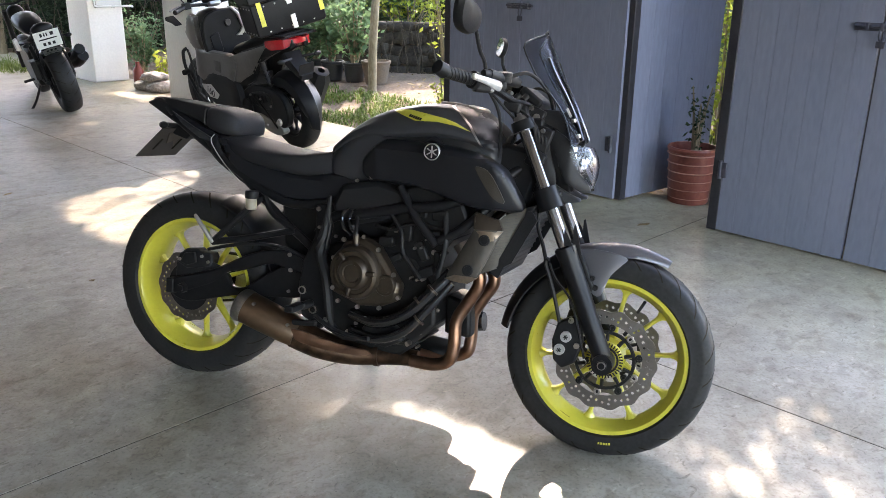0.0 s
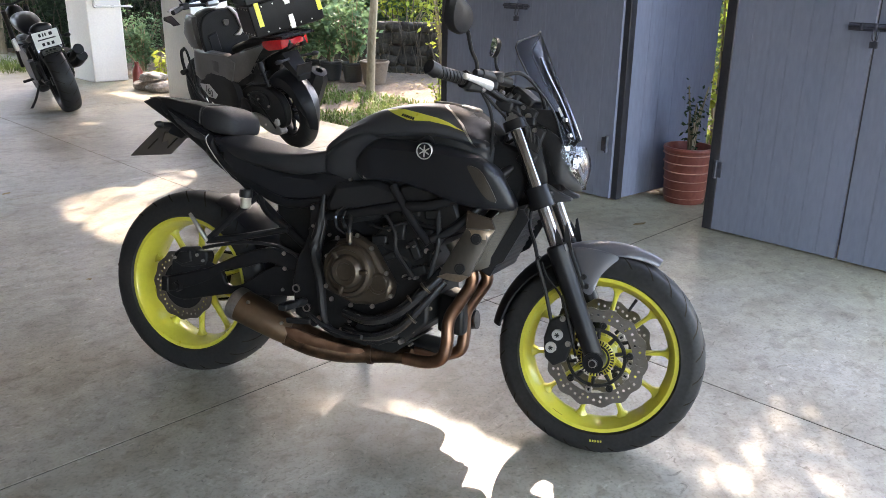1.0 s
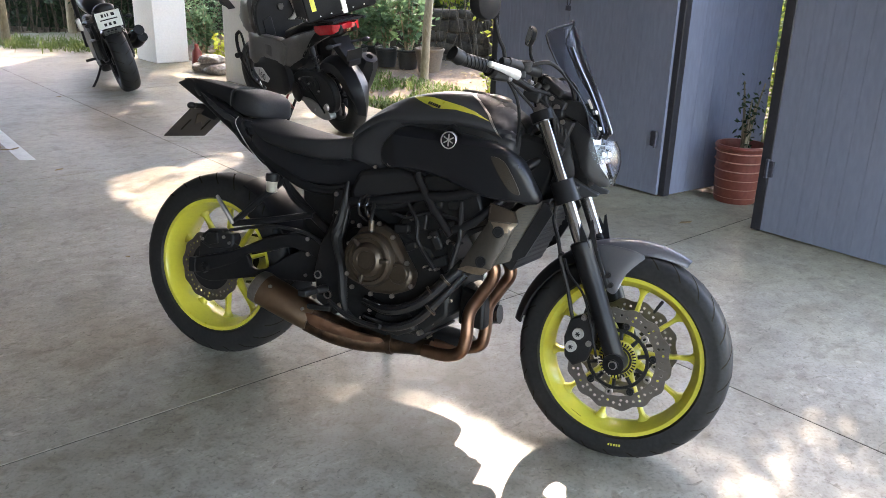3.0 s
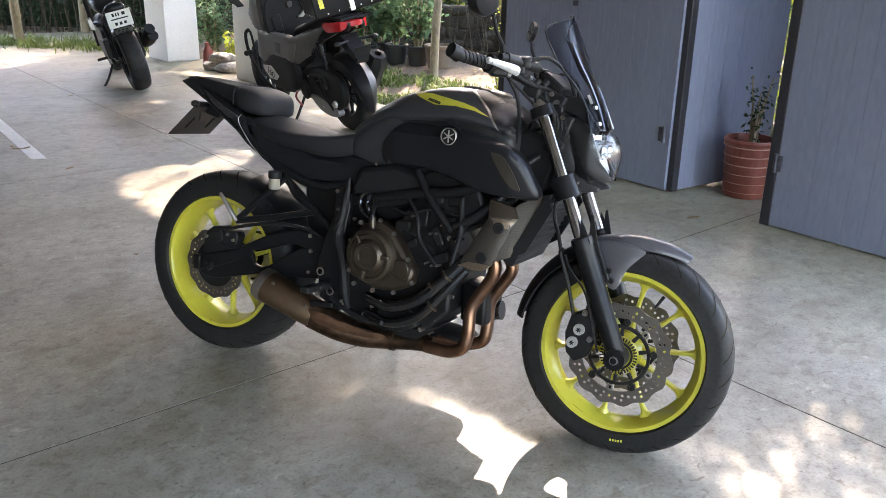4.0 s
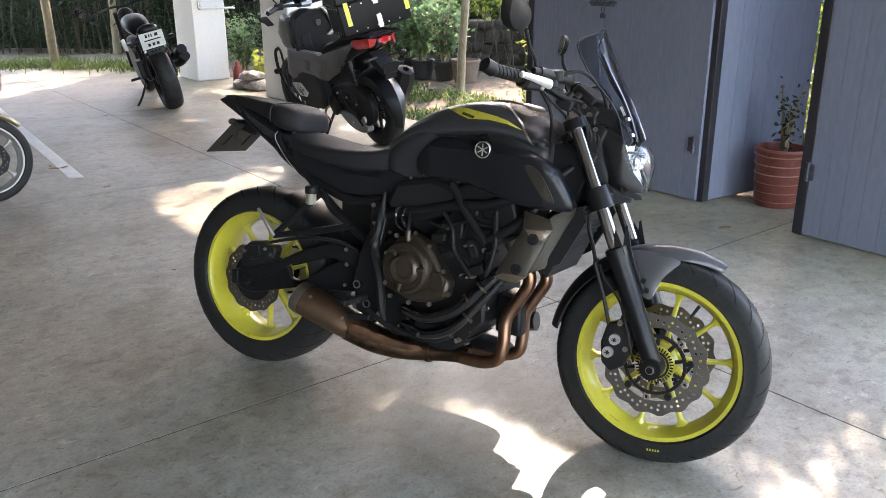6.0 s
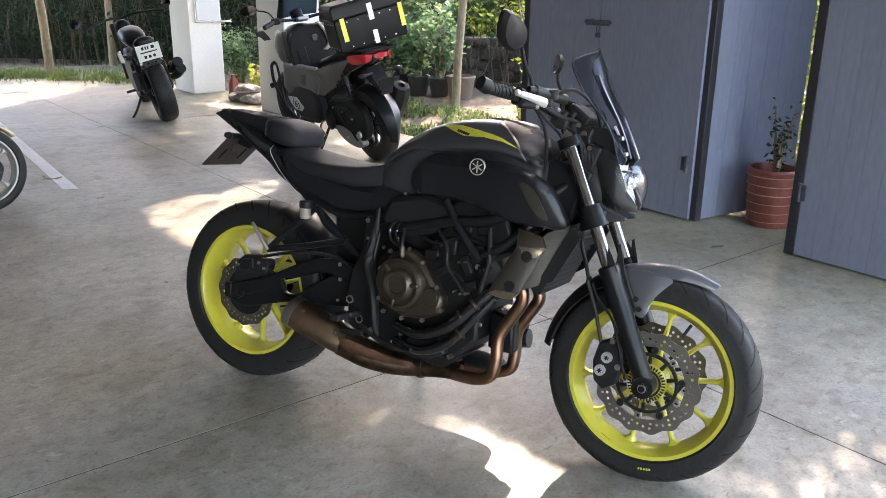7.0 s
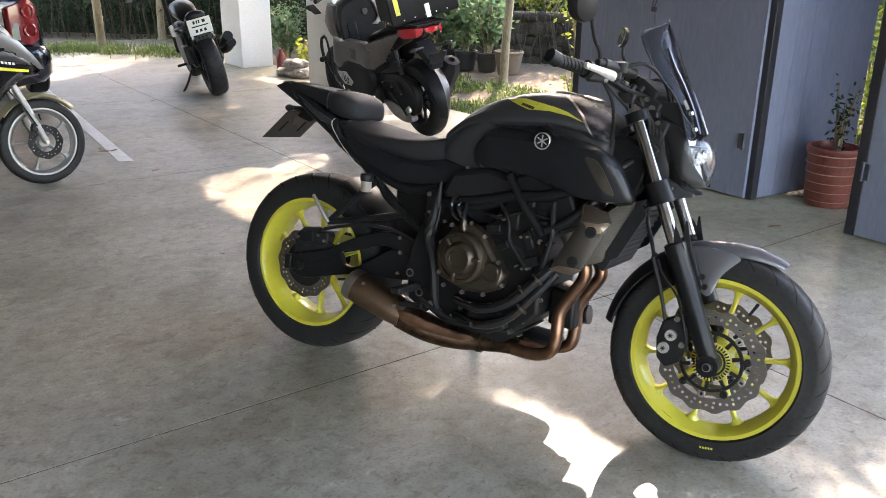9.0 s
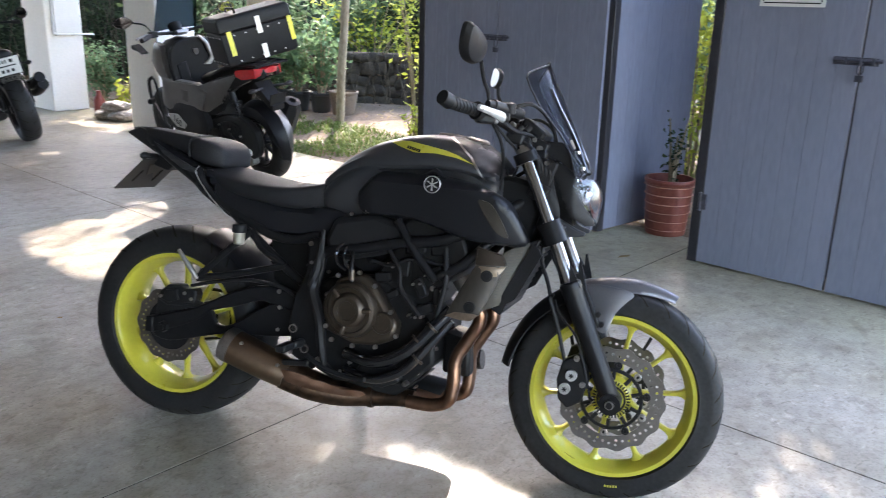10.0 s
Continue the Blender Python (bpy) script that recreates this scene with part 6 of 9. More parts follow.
# sun patches on the floor; the unseen crown is cut open to match them
GAPS = [[(-2.333, 4.753), (-2.259, 4.965), (-2.158, 5.187), (-2.06, 5.399), (-1.90, 5.50), (-1.70, 5.45), (-1.563, 5.133), (-1.513, 4.528), (-1.552, 4.108), (-1.667, 4.09), (-1.748, 4.13), (-1.99, 4.367), (-2.175, 4.557)],
        [(-2.04, 5.55), (-1.94, 5.70), (-1.934, 5.931), (-1.901, 6.231), (-1.76, 5.784), (-1.66, 5.48), (-1.80, 5.54), (-1.95, 5.58)],
        [(-0.41, 2.58), (-0.40, 2.63), (-0.36, 2.63), (-0.29, 2.58), (-0.20, 2.53), (-0.10, 2.495), (-0.05, 2.475), (0.035, 2.405), (0.13, 2.312), (0.22, 2.225), (0.32, 2.13), (0.40, 2.05), (0.42, 1.95), (-0.46, 2.05)],
        [(0.80, 1.98), (0.86, 1.98), (0.87, 1.6), (0.76, 1.6)]]
SPOTS = [(1.164, 2.582, 0.013), (1.126, 2.493, 0.018), (1.08, 2.435, 0.016), (1.065, 2.386, 0.013), (1.018, 2.358, 0.016), (0.998, 2.307, 0.018), (0.949, 2.26, 0.020), (0.959, 2.218, 0.013), (0.864, 2.138, 0.034), (0.867, 2.073, 0.025), (1.215, 2.486, 0.013), (1.159, 2.305, 0.010), (1.158, 2.188, 0.016), (1.113, 2.107, 0.016), (1.151, 2.091, 0.013), (0.979, 2.081, 0.016),
         (-3.14, 6.32, 0.10), (-3.13, 6.52, 0.09), (-3.13, 6.72, 0.09), (-3.13, 6.93, 0.09), (-3.20, 7.35, 0.08), (-3.95, 8.34, 0.07), (-4.85, 8.4, 0.08), (-3.86, 9.45, 0.12), (-3.85, 9.2, 0.1), (-1.55, 7.4, 0.13), (-1.35, 7.75, 0.14), (-1.6, 8.0, 0.15), (-1.0, 7.75, 0.09), (-0.72, 6.95, 0.06), (-0.9, 7.2, 0.05), (-0.5, 6.75, 0.05), (-3.2, 8.15, 0.07)]


def lit(x, y):
    return any(in_poly(x, y, g) for g in GAPS) or any((x - a) ** 2 + (y - b) ** 2 < r * r for a, b, r in SPOTS) or (x < -5.75 and x + y < 5.3)


def trunk_mesh(pts, radii, n=12):
    bm = bmesh.new()
    tube(bm, pts, radii[0], n, 5, radii=radii)
    rnd = random.Random(3)
    for v in bm.verts:
        v.co += Vector((rnd.uniform(-1, 1), rnd.uniform(-1, 1), 0)) * radii[0] * 0.05
    return bm


def shade_tree():
    """Slim tree; its high crown is added out of view."""
    t = thing("tree", Matrix.Translation((-0.865, 9.02, 0.08)), "slim bare-trunked garden tree with a high leafy crown", "tree", "garden trees")
    part("trunk", trunk_mesh([(0, 0, -0.1), (0.02, 0, 0.5), (0.075, 0, 1.3), (0.12, -0.02, 2.6), (0.10, -0.2, 4.2), (0.0, -0.6, 5.4)], (0.048, 0.045, 0.042, 0.04, 0.034, 0.025)), BARK, t, "pale brown trunk")
    for e in ((-0.8, -0.9, 5.8), (0.7, -1.0, 5.9), (-0.2, -1.3, 5.7)):
        bm = bmesh.new()
        tube(bm, [(0.1, -0.1, 4.0), (e[0] * 0.45, e[1] * 0.4 - 0.1, 5.1), e], 0.03, 8, 5, radii=(0.035, 0.022, 0.008))
        part("limb", bm, BARK, t)
    bm = bmesh.new()
    leaves(bm, 700, lambda q: (q.gauss(0, 0.6), -0.6 + q.gauss(0, 0.5), 5.6 + q.gauss(0, 0.35)), 0.16, random.Random(10))
    part("crown", bm, LEAF_DARK, t, "dark green crown leaves, added out of view", smooth=False)


shade_tree()


def far_tree(x, y, r, lean, seed):
    t = thing("tree", Matrix.Translation((x, y, 0)), "slim pale-trunked tree in the bare garden strip", "tree", "garden trees")
    part("trunk", trunk_mesh([(0, 0, -0.1), (-0.02, 0, 0.2), (lean * 0.3, 0, 1.0), (lean, 0, 2.6), (lean * 1.4, 0, 4.0)], (r * 1.25, r, r * 0.95, r * 0.8, r * 0.6)), BARK, t, "pale brown trunk")
    rnd = random.Random(seed)
    bm = bmesh.new()
    leaves(bm, 1500, lambda q: (lean + q.gauss(0, 0.9), q.gauss(0, 0.9), 4.2 + q.gauss(0, 0.7)), 0.2, rnd)
    part("crown", bm, LEAF_DARK, t, "dark green crown", smooth=False)


far_tree(-6.95, 11.3, 0.062, -0.12, 21)
far_tree(-6.97, 13.1, 0.060, 0.0, 22)


def hedge():
    """Dark hedge with a twiggy foot along the garden's far side."""
    rnd = random.Random(4)
    tagged(part("hedge", leaves(bmesh.new(), 26000, lambda q: (q.uniform(-16, -3.2), 13.6 + q.gauss(0, 0.32) + 0.1 * math.sin(q.uniform(0, 6)), 0.08 + 2.2 * q.random() ** 0.95), 0.085, rnd), LEAF_DARK, None, smooth=False), "dark green clipped hedge behind the garden strip", "hedge", kind="stuff")
    bm = bmesh.new()
    for _ in range(260):
        x, y = rnd.uniform(-15, -3.4), 13.5 + rnd.gauss(0, 0.25)
        tube(bm, [(x, y, -0.05), (x + rnd.uniform(-0.12, 0.12), y, 0.5), (x + rnd.uniform(-0.3, 0.3), y + rnd.uniform(-0.1, 0.1), 1.3)], 0.012, 5, 3, radii=(0.013, 0.009, 0.004))
    tagged(part("hedge_stems", bm, TWIG, None), "bare brown stems at the foot of the hedge", "hedge", kind="stuff")
    # dark boxes added further back to close the view and block sky
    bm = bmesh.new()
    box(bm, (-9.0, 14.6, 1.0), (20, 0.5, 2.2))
    tagged(part("backdrop", bm, mat("dark_backing", (0.010, 0.017, 0.009), 0.9, color2=(0.03, 0.05, 0.022), scale=3, fine=14, bump=0.8), None), "dark backing box added behind the hedge", "foliage", kind="structure")
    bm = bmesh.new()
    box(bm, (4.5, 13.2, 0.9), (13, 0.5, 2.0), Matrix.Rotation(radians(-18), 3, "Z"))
    tagged(part("backdrop", bm, bpy.data.materials["dark_backing"], None), "dark backing box added behind the stone wall", "foliage", kind="structure")

    # unseen leaf belt far behind the garden, added to cut low skylight
    rnd = random.Random(9)
    bm = bmesh.new()
    for _ in range(150):
        cx, cy, cz, cr = rnd.uniform(-20, 12), 18.5 + rnd.gauss(0, 0.8), rnd.uniform(0.6, 4.2), rnd.uniform(0.6, 1.3)
        leaves(bm, 110, lambda q: (cx + q.gauss(0, cr * 0.6), cy + q.gauss(0, cr * 0.5), max(0.1, cz + q.gauss(0, cr * 0.45))), 0.42, rnd)
    tagged(part("far_trees", bm, LEAF_DARK, None, smooth=False), "unseen dark leaf belt added to block low skylight", "trees", kind="stuff")


hedge()


def lit_bush(x, y, z0, rx, ry, rz, n, size, material, label, seed, stems=6, droop=0.5, bare=0.0):
    """A loose shrub of stems and pointed leaves with an uneven outline."""
    rnd = random.Random(seed)
    t = thing("shrub", Matrix.Translation((x, y, z0)), label, "shrub", "garden shrubs")
    bm = bmesh.new()
    tips = []
    for _ in range(stems):
        a, r = rnd.uniform(0, 6.28), math.sqrt(rnd.random())
        tip = Vector((rx * r * math.cos(a), ry * r * math.sin(a), rz * rnd.uniform(0.7, 2.0)))
        tips.append(tip)
        tube(bm, [(tip.x * 0.15, tip.y * 0.15, 0), (tip.x * 0.5, tip.y * 0.5, tip.z * 0.55), tip], 0.01, 5, 4, radii=(0.012, 0.008, 0.004))
    tagged(part("stem_work", bm, BARK, t), kind="stuff")
    def place(q):
        tip = tips[q.randrange(len(tips))]
        k = bare + (1 - bare) * q.random() ** 0.6
        return Vector((tip.x * k, tip.y * k, tip.z * (0.15 + 0.85 * k))) + Vector((q.gauss(0, rx * 0.20), q.gauss(0, ry * 0.20), q.gauss(0, rz * 0.16)))
    bm = bmesh.new()
    leaves(bm, n, place, size, rnd, droop)
    tagged(part("foliage", bm, material, t, smooth=False), kind="stuff")
    return t


# tall planting behind the pots and the wall
lit_bush(-2.0, 11.4, 0.1, 0.9, 0.6, 0.76, 2600, 0.12, LEAF_MID, "tall leafy green shrub by the pots", 31, 14)
lit_bush(-1.0, 11.6, 0.1, 0.9, 0.6, 0.78, 3000, 0.12, LEAF_MID, "tall leafy green shrub by the stone wall", 32, 14)
lit_bush(0.2, 11.6, 0.1, 0.9, 0.6, 0.78, 3000, 0.12, LEAF_DARK, "tall dark shrub behind the stone wall", 33, 14)
lit_bush(1.4, 11.0, 0.1, 0.9, 0.6, 0.85, 2400, 0.12, LEAF_MID, "tall leafy green shrub behind the gates", 34, 12)
lit_bush(3.2, 9.4, 0.1, 1.0, 0.7, 1.1, 2400, 0.13, LEAF_MID, "tall leafy green shrub behind the gates", 35, 12)
# hidden bush, added to darken the swung gate leaf
lit_bush(3.0, 5.35, 0.0, 0.75, 0.6, 1.9, 6000, 0.15, LEAF_DARK, "tall dark bush added out of view to block skylight", 44, 16)
lit_bush(-3.3, 12.2, 0.1, 0.7, 0.6, 0.85, 2000, 0.11, LEAF_DARK, "dark leafy shrub behind the pillars", 36, 12)
lit_bush(-4.15, 11.3, 0.0, 0.32, 0.3, 0.40, 1500, 0.06, LEAF_MID, "small bright green shrub between the pillars", 37, 14)
lit_bush(-0.06, 7.45, 0.0, 0.10, 0.10, 0.27, 150, 0.052, LEAF_LIME, "young shrub with lime-yellow leaves beside the gate", 38, 6, bare=0.4)
lit_bush(-0.02, 8.3, 0.05, 0.34, 0.25, 0.85, 520, 0.055, LEAF_LIME, "tall thin shrub with lime-yellow leaves by the gate", 39, 9, bare=0.62)
lit_bush(2.05, 6.45, 0.0, 0.28, 0.25, 0.75, 700, 0.07, LEAF_LIME, "lime-green shrub behind the gate gap", 40, 9)
lit_bush(-0.6, 11.0, 0.5, 0.8, 0.3, 0.50, 500, 0.08, LEAF_LIME, "yellow-green shrub hanging over the stone wall", 41, 9)


def stone_wall():
    w = thing("stone_wall", Matrix.Translation((-2.4, 10.75, 0.0)) @ Matrix.Rotation(radians(-10), 4, "Z"), "low rough wall of grey-brown field stones", "wall")
    rnd = random.Random(8)
    bm = bmesh.new()
    box(bm, (2.2, 0.10, 0.36), (4.6, 0.16, 0.72))
    part("wall_core", bm, SOIL, w)
    z, n = 0.0, 0
    while z < 0.70:
        hh = rnd.uniform(0.06, 0.15)
        x = -0.1 + rnd.uniform(-0.1, 0)
        while x < 4.5:
            ww = rnd.uniform(0.06, 0.26)
            bm = bmesh.new()
            bmesh.ops.create_icosphere(bm, subdivisions=2, radius=1)
            for v in bm.verts:
                k = 1.02 + 0.40 * noise.noise(v.co * 1.3 + Vector((n * 3.1, 0, 0)))
                v.co = Vector((math.copysign(abs(v.co.x) ** 0.5, v.co.x) * ww * 0.53 * k, math.copysign(abs(v.co.y) ** 0.6, v.co.y) * 0.055 * k, math.copysign(abs(v.co.z) ** 0.5, v.co.z) * hh * 0.53 * k))
            shift(bm, Matrix.Translation((x + ww / 2, 0.02 + rnd.uniform(-0.02, 0.02), z + hh / 2 + rnd.uniform(-0.02, 0.02))) @ Matrix.Rotation(rnd.uniform(-0.22, 0.22), 4, "Y"))
            part("stone", bm, STONE, w, smooth=True, angle=60)
            n += 1
            x += ww - 0.005
        z += hh - 0.004
    # bare creeper stems over the face of the wall
    bm = bmesh.new()
    for _ in range(55):
        x = rnd.uniform(0.0, 4.3)
        pts = [(x, -0.07, -0.02)]
        for k in range(4):
            x += rnd.uniform(-0.07, 0.07)
            pts.append((x, -0.075 - rnd.uniform(0, 0.03), 0.22 * (k + 1)))
        tube(bm, pts, 0.006, 5, 3, radii=(0.009, 0.007, 0.006, 0.005, 0.003))
    tagged(part("creeper_stems", bm, TWIG, None), "thin brown creeper stems over the stone wall", "creeper", kind="stuff").matrix_world = w.matrix_world


stone_wall()


def pot(x, y, z, r, h, material, label, rim=0.012, taper=0.72, lines=0, linemat=None):
    t = thing("plant_pot", Matrix.Translation((x, y, z)), label, "plant pot", "plant pots")
    bm = bmesh.new()
    b = r * taper
    lathe(bm, [(0.001, 0.0), (b, 0.0), (b + 0.004, 0.01), (b + (r - b) * 0.55, h * 0.5), (r - rim * 0.6, h - 0.035), (r, h - 0.03), (r + rim * 0.4, h - 0.012), (r, h), (r - rim, h), (r - rim * 1.4, h - 0.03), (b, 0.03), (0.001, 0.03)], None, 40)
    part("pot_body", bm, material, t)
    for k in range(lines):
        zz = h * (0.10 + 0.78 * k / (lines - 1))
        f = zz / h
        rr = b + (r - b) * min(1, f * 1.08) + 0.003
        bm = bmesh.new()
        lathe(bm, [(rr - 0.004, zz - 0.004), (rr + 0.002, zz), (rr - 0.004, zz + 0.004)], None, 40, closed=True)
        part("band", bm, linemat, t, "pale raised band")
    bm = bmesh.new()
    lathe(bm, [(0.001, h - 0.05), (r - rim * 1.5, h - 0.055)], None, 24)
    part("potting_soil", bm, SOIL, t)
    return t


pot(1.487, 5.135, 0.0, 0.148, 0.345, TERRA, "terracotta flower pot with pale rings", lines=6, linemat=TERRALINE, taper=0.80)
lit_bush(1.50, 5.15, 0.29, 0.11, 0.09, 0.21, 170, 0.036, LEAF_DARK, "spindly young plant in the terracotta pot", 51, 5)
pot(-0.865, 9.52, 0.10, 0.165, 0.26, POTGREY, "wide pale clay plant pot", taper=0.70)
for i, (x, y, r) in enumerate(((-1.62, 10.05, 0.13), (-1.40, 9.85, 0.135), (-1.13, 9.70, 0.13), (-1.86, 10.1, 0.12), (-1.72, 9.7, 0.12), (-1.98, 9.6, 0.13))):
    pot(x, y, 0.10, r, 0.22, POTBLACK, "black plastic nursery pot with a leafy plant")
    lit_bush(x, y, 0.30, 0.22, 0.2, 0.30 + 0.06 * (i % 3), 480, 0.09, LEAF_MID, "leafy green potted plant", 60 + i, 8)


def stump():
    t = thing("tree", Matrix.Translation((-1.95, 10.55, 0.05)), "tall tree with a thick grey-brown trunk among the pots", "tree", "garden trees")
    part("trunk", trunk_mesh([(0, 0, -0.1), (0, 0, 0.3), (0.03, 0, 1.0), (0.05, 0.05, 3.5), (0.08, 0.0, 5.4), (0.3, 1.2, 9.8)], (0.24, 0.19, 0.17, 0.13, 0.09, 0.03), 18), BARK, t)
    for e in ((-3.6, 0.2, 5.4), (2.8, 0.4, 5.8), (3.6, 0.6, 5.9), (-2.2, 1.2, 5.6)):
        z = 3.6 if e[0] < 0 else 5.15
        bm = bmesh.new()
        tube(bm, [(0.06, 0.03, z), (e[0] * 0.45, e[1] * 0.4, z * 0.4 + e[2] * 0.6), e], 0.06, 8, 5, radii=(0.05, 0.025, 0.008))
        part("limb", bm, BARK, t)
    # unseen crown, leaves set along the sun's rays to shade the floor
    rnd = random.Random(11)
    bm = bmesh.new()
    k = 1 / math.tan(SUN_EL)
    ox, oy = math.sin(SUN_AZ) * k, math.cos(SUN_AZ) * k
    for _ in range(160000):
        fx, s = rnd.uniform(-6.5, 2.5), rnd.uniform(1.3, 5.4)
        fy = s - fx
        # leaves hang lower past fx 0.7 to keep the sun spots there crisp
        z = rnd.uniform(3.45, 3.8) if fx > 0.7 else rnd.uniform(4.7, 5.6)
        size = rnd.uniform(0.032, 0.060) * (0.6 if fx > 0.7 and s < 4.2 else 1)
        # keep the sun gaps open to about half a leaf
        if any(lit(fx + dx, fy + dy) for dx, dy in ((0, 0), (size * 0.4, 0), (-size * 0.4, 0), (0, size * 0.4), (0, -size * 0.4))):
            if rnd.random() > (0.02 + 0.09 * (noise.noise((fx * 6.0, fy * 2.6, 0)) > 0.05) if fx < -1 else (0.42 if -0.5 < fx < -0.24 else 0.28 if fx < -0.12 else 0.10 if fx < -0.04 else 0.03)):
                continue
        c = Vector((fx + ox * z, fy + oy * z, z)) - Vector((-1.95, 10.55, 0.05))
        q = Euler((rnd.uniform(-0.5, 0.5), rnd.uniform(-0.5, 0.5), rnd.uniform(0, 6.28))).to_matrix()
        v = [bm.verts.new(c + q @ Vector(p)) for p in ((-size, 0, 0), (0, -0.42 * size, -0.02), (size, 0, -0.03), (0, 0.42 * size, -0.02))]
        bm.faces.new((v[0], v[1], v[2]))
        bm.faces.new((v[0], v[2], v[3]))
    # dense leaves added sunward, few gaps: shade floor edge, gate yard and motorcycle
    for x0, x1, s0, s1, z0, count, gap in ((-2.6, 0.9, 5.4, 6.9, 4.8, 7000, -0.22), (0.2, 5.2, 5.4, 8.6, 9.0, 16000, -1), (-3.2, 3.4, -1.6, 1.27, 9.6, 15000, -1)):
        for _ in range(count):
            fx, s = rnd.uniform(x0, x1), rnd.uniform(s0, s1)
            fy = s - fx
            if noise.noise((fx * 2.6, fy * 2.6, 7.0)) < gap:
                continue
            z, size = z0 + rnd.uniform(0, 0.8), rnd.uniform(0.06, 0.10)
            c = Vector((fx + ox * z, fy + oy * z, z)) - Vector((-1.95, 10.55, 0.05))
            q = Euler((rnd.uniform(-0.5, 0.5), rnd.uniform(-0.5, 0.5), rnd.uniform(0, 6.28))).to_matrix()
            v = [bm.verts.new(c + q @ Vector(p)) for p in ((-size, 0, 0), (0, -0.42 * size, -0.02), (size, 0, -0.03), (0, 0.42 * size, -0.02))]
            bm.faces.new((v[0], v[1], v[2]))
            bm.faces.new((v[0], v[2], v[3]))
    # thinner leaves further sunward, in clumps, added to dapple the garden
    for _ in range(15000):
        fx, s = rnd.uniform(-10, 4), rnd.uniform(5.4, 14)
        fy = s - fx
        if noise.noise((fx * 1.1, fy * 1.1, 3.0)) < (0.02 if fx < 0.3 or s > 8.4 else -1):
            continue
        z, size = rnd.uniform(4.9, 6.2), rnd.uniform(0.07, 0.12)
        c = Vector((fx + ox * z, fy + oy * z, z)) - Vector((-1.95, 10.55, 0.05))
        q = Euler((rnd.uniform(-0.5, 0.5), rnd.uniform(-0.5, 0.5), rnd.uniform(0, 6.28))).to_matrix()
        v = [bm.verts.new(c + q @ Vector(p)) for p in ((-size, 0, 0), (0, -0.42 * size, -0.02), (size, 0, -0.03), (0, 0.42 * size, -0.02))]
        bm.faces.new((v[0], v[1], v[2]))
        bm.faces.new((v[0], v[2], v[3]))
    part("crown", bm, LEAF_DARK, t, "dark green crown leaves, added out of view", smooth=False)


stump()


def grass(name, place, n, label, seed, h=0.10, material=None):
    rnd = random.Random(seed)
    bm = bmesh.new()
    for _ in range(n):
        x, y, z = place(rnd)
        if noise.noise((x * 2.2, y * 2.2, 1.0)) < rnd.uniform(-0.35, 0.05):
            continue
        a, k = rnd.uniform(0, 6.28), h * rnd.uniform(0.5, 1.5)
        w = 0.006
        d = Vector((math.cos(a), math.sin(a), 0))
        s = Vector((-d.y, d.x, 0)) * w
        p = Vector((x, y, z - 0.01))
        v = [bm.verts.new(q) for q in (p - s, p + s, p + d * k * 0.35 + Vector((0, 0, k * 0.75)) + s * 0.8, p + d * k * 0.35 + Vector((0, 0, k * 0.75)) - s * 0.8, p + d * k * rnd.uniform(0.6, 1.1) + Vector((0, 0, k)))]
        bm.faces.new((v[0], v[1], v[2], v[3]))
        bm.faces.new((v[3], v[2], v[4]))
    return tagged(part(name, bm, material or GRASS, None, smooth=False), label, "grass", kind="stuff")


def earth(x, y):
    s = min(1, max(0, (x + y - 6.6) / 2.2))
    g = 0.12 if x > -3 else 0.02
    return -0.05 + (g + 0.05) * s


def strip(x0, x1, s0, s1):
    def place(q):
        x, s = q.uniform(x0, x1), s0 + (s1 - s0) * q.random()
        y = s - x
        return (x, y, earth(x, y))
    return place


grass("grass", strip(-2.6, 0.6, 6.50, 8.1), 11000, "short patchy lawn grass at the floor's edge", 5, 0.055)
grass("grass", lambda q: (lambda x, y: (x, y, earth(x, y)))(q.uniform(-7.9, -4.7) , 11.35 + q.gauss(0, 0.30)), 6000, "tufted grass strip along the garden edge", 6, 0.13)
grass("grass", lambda q: (lambda x, y: (x, y, earth(x, y)))(q.uniform(0.5, 3.5), q.uniform(5.9, 8.5)), 2500, "thin grass behind the gates", 7, 0.09)


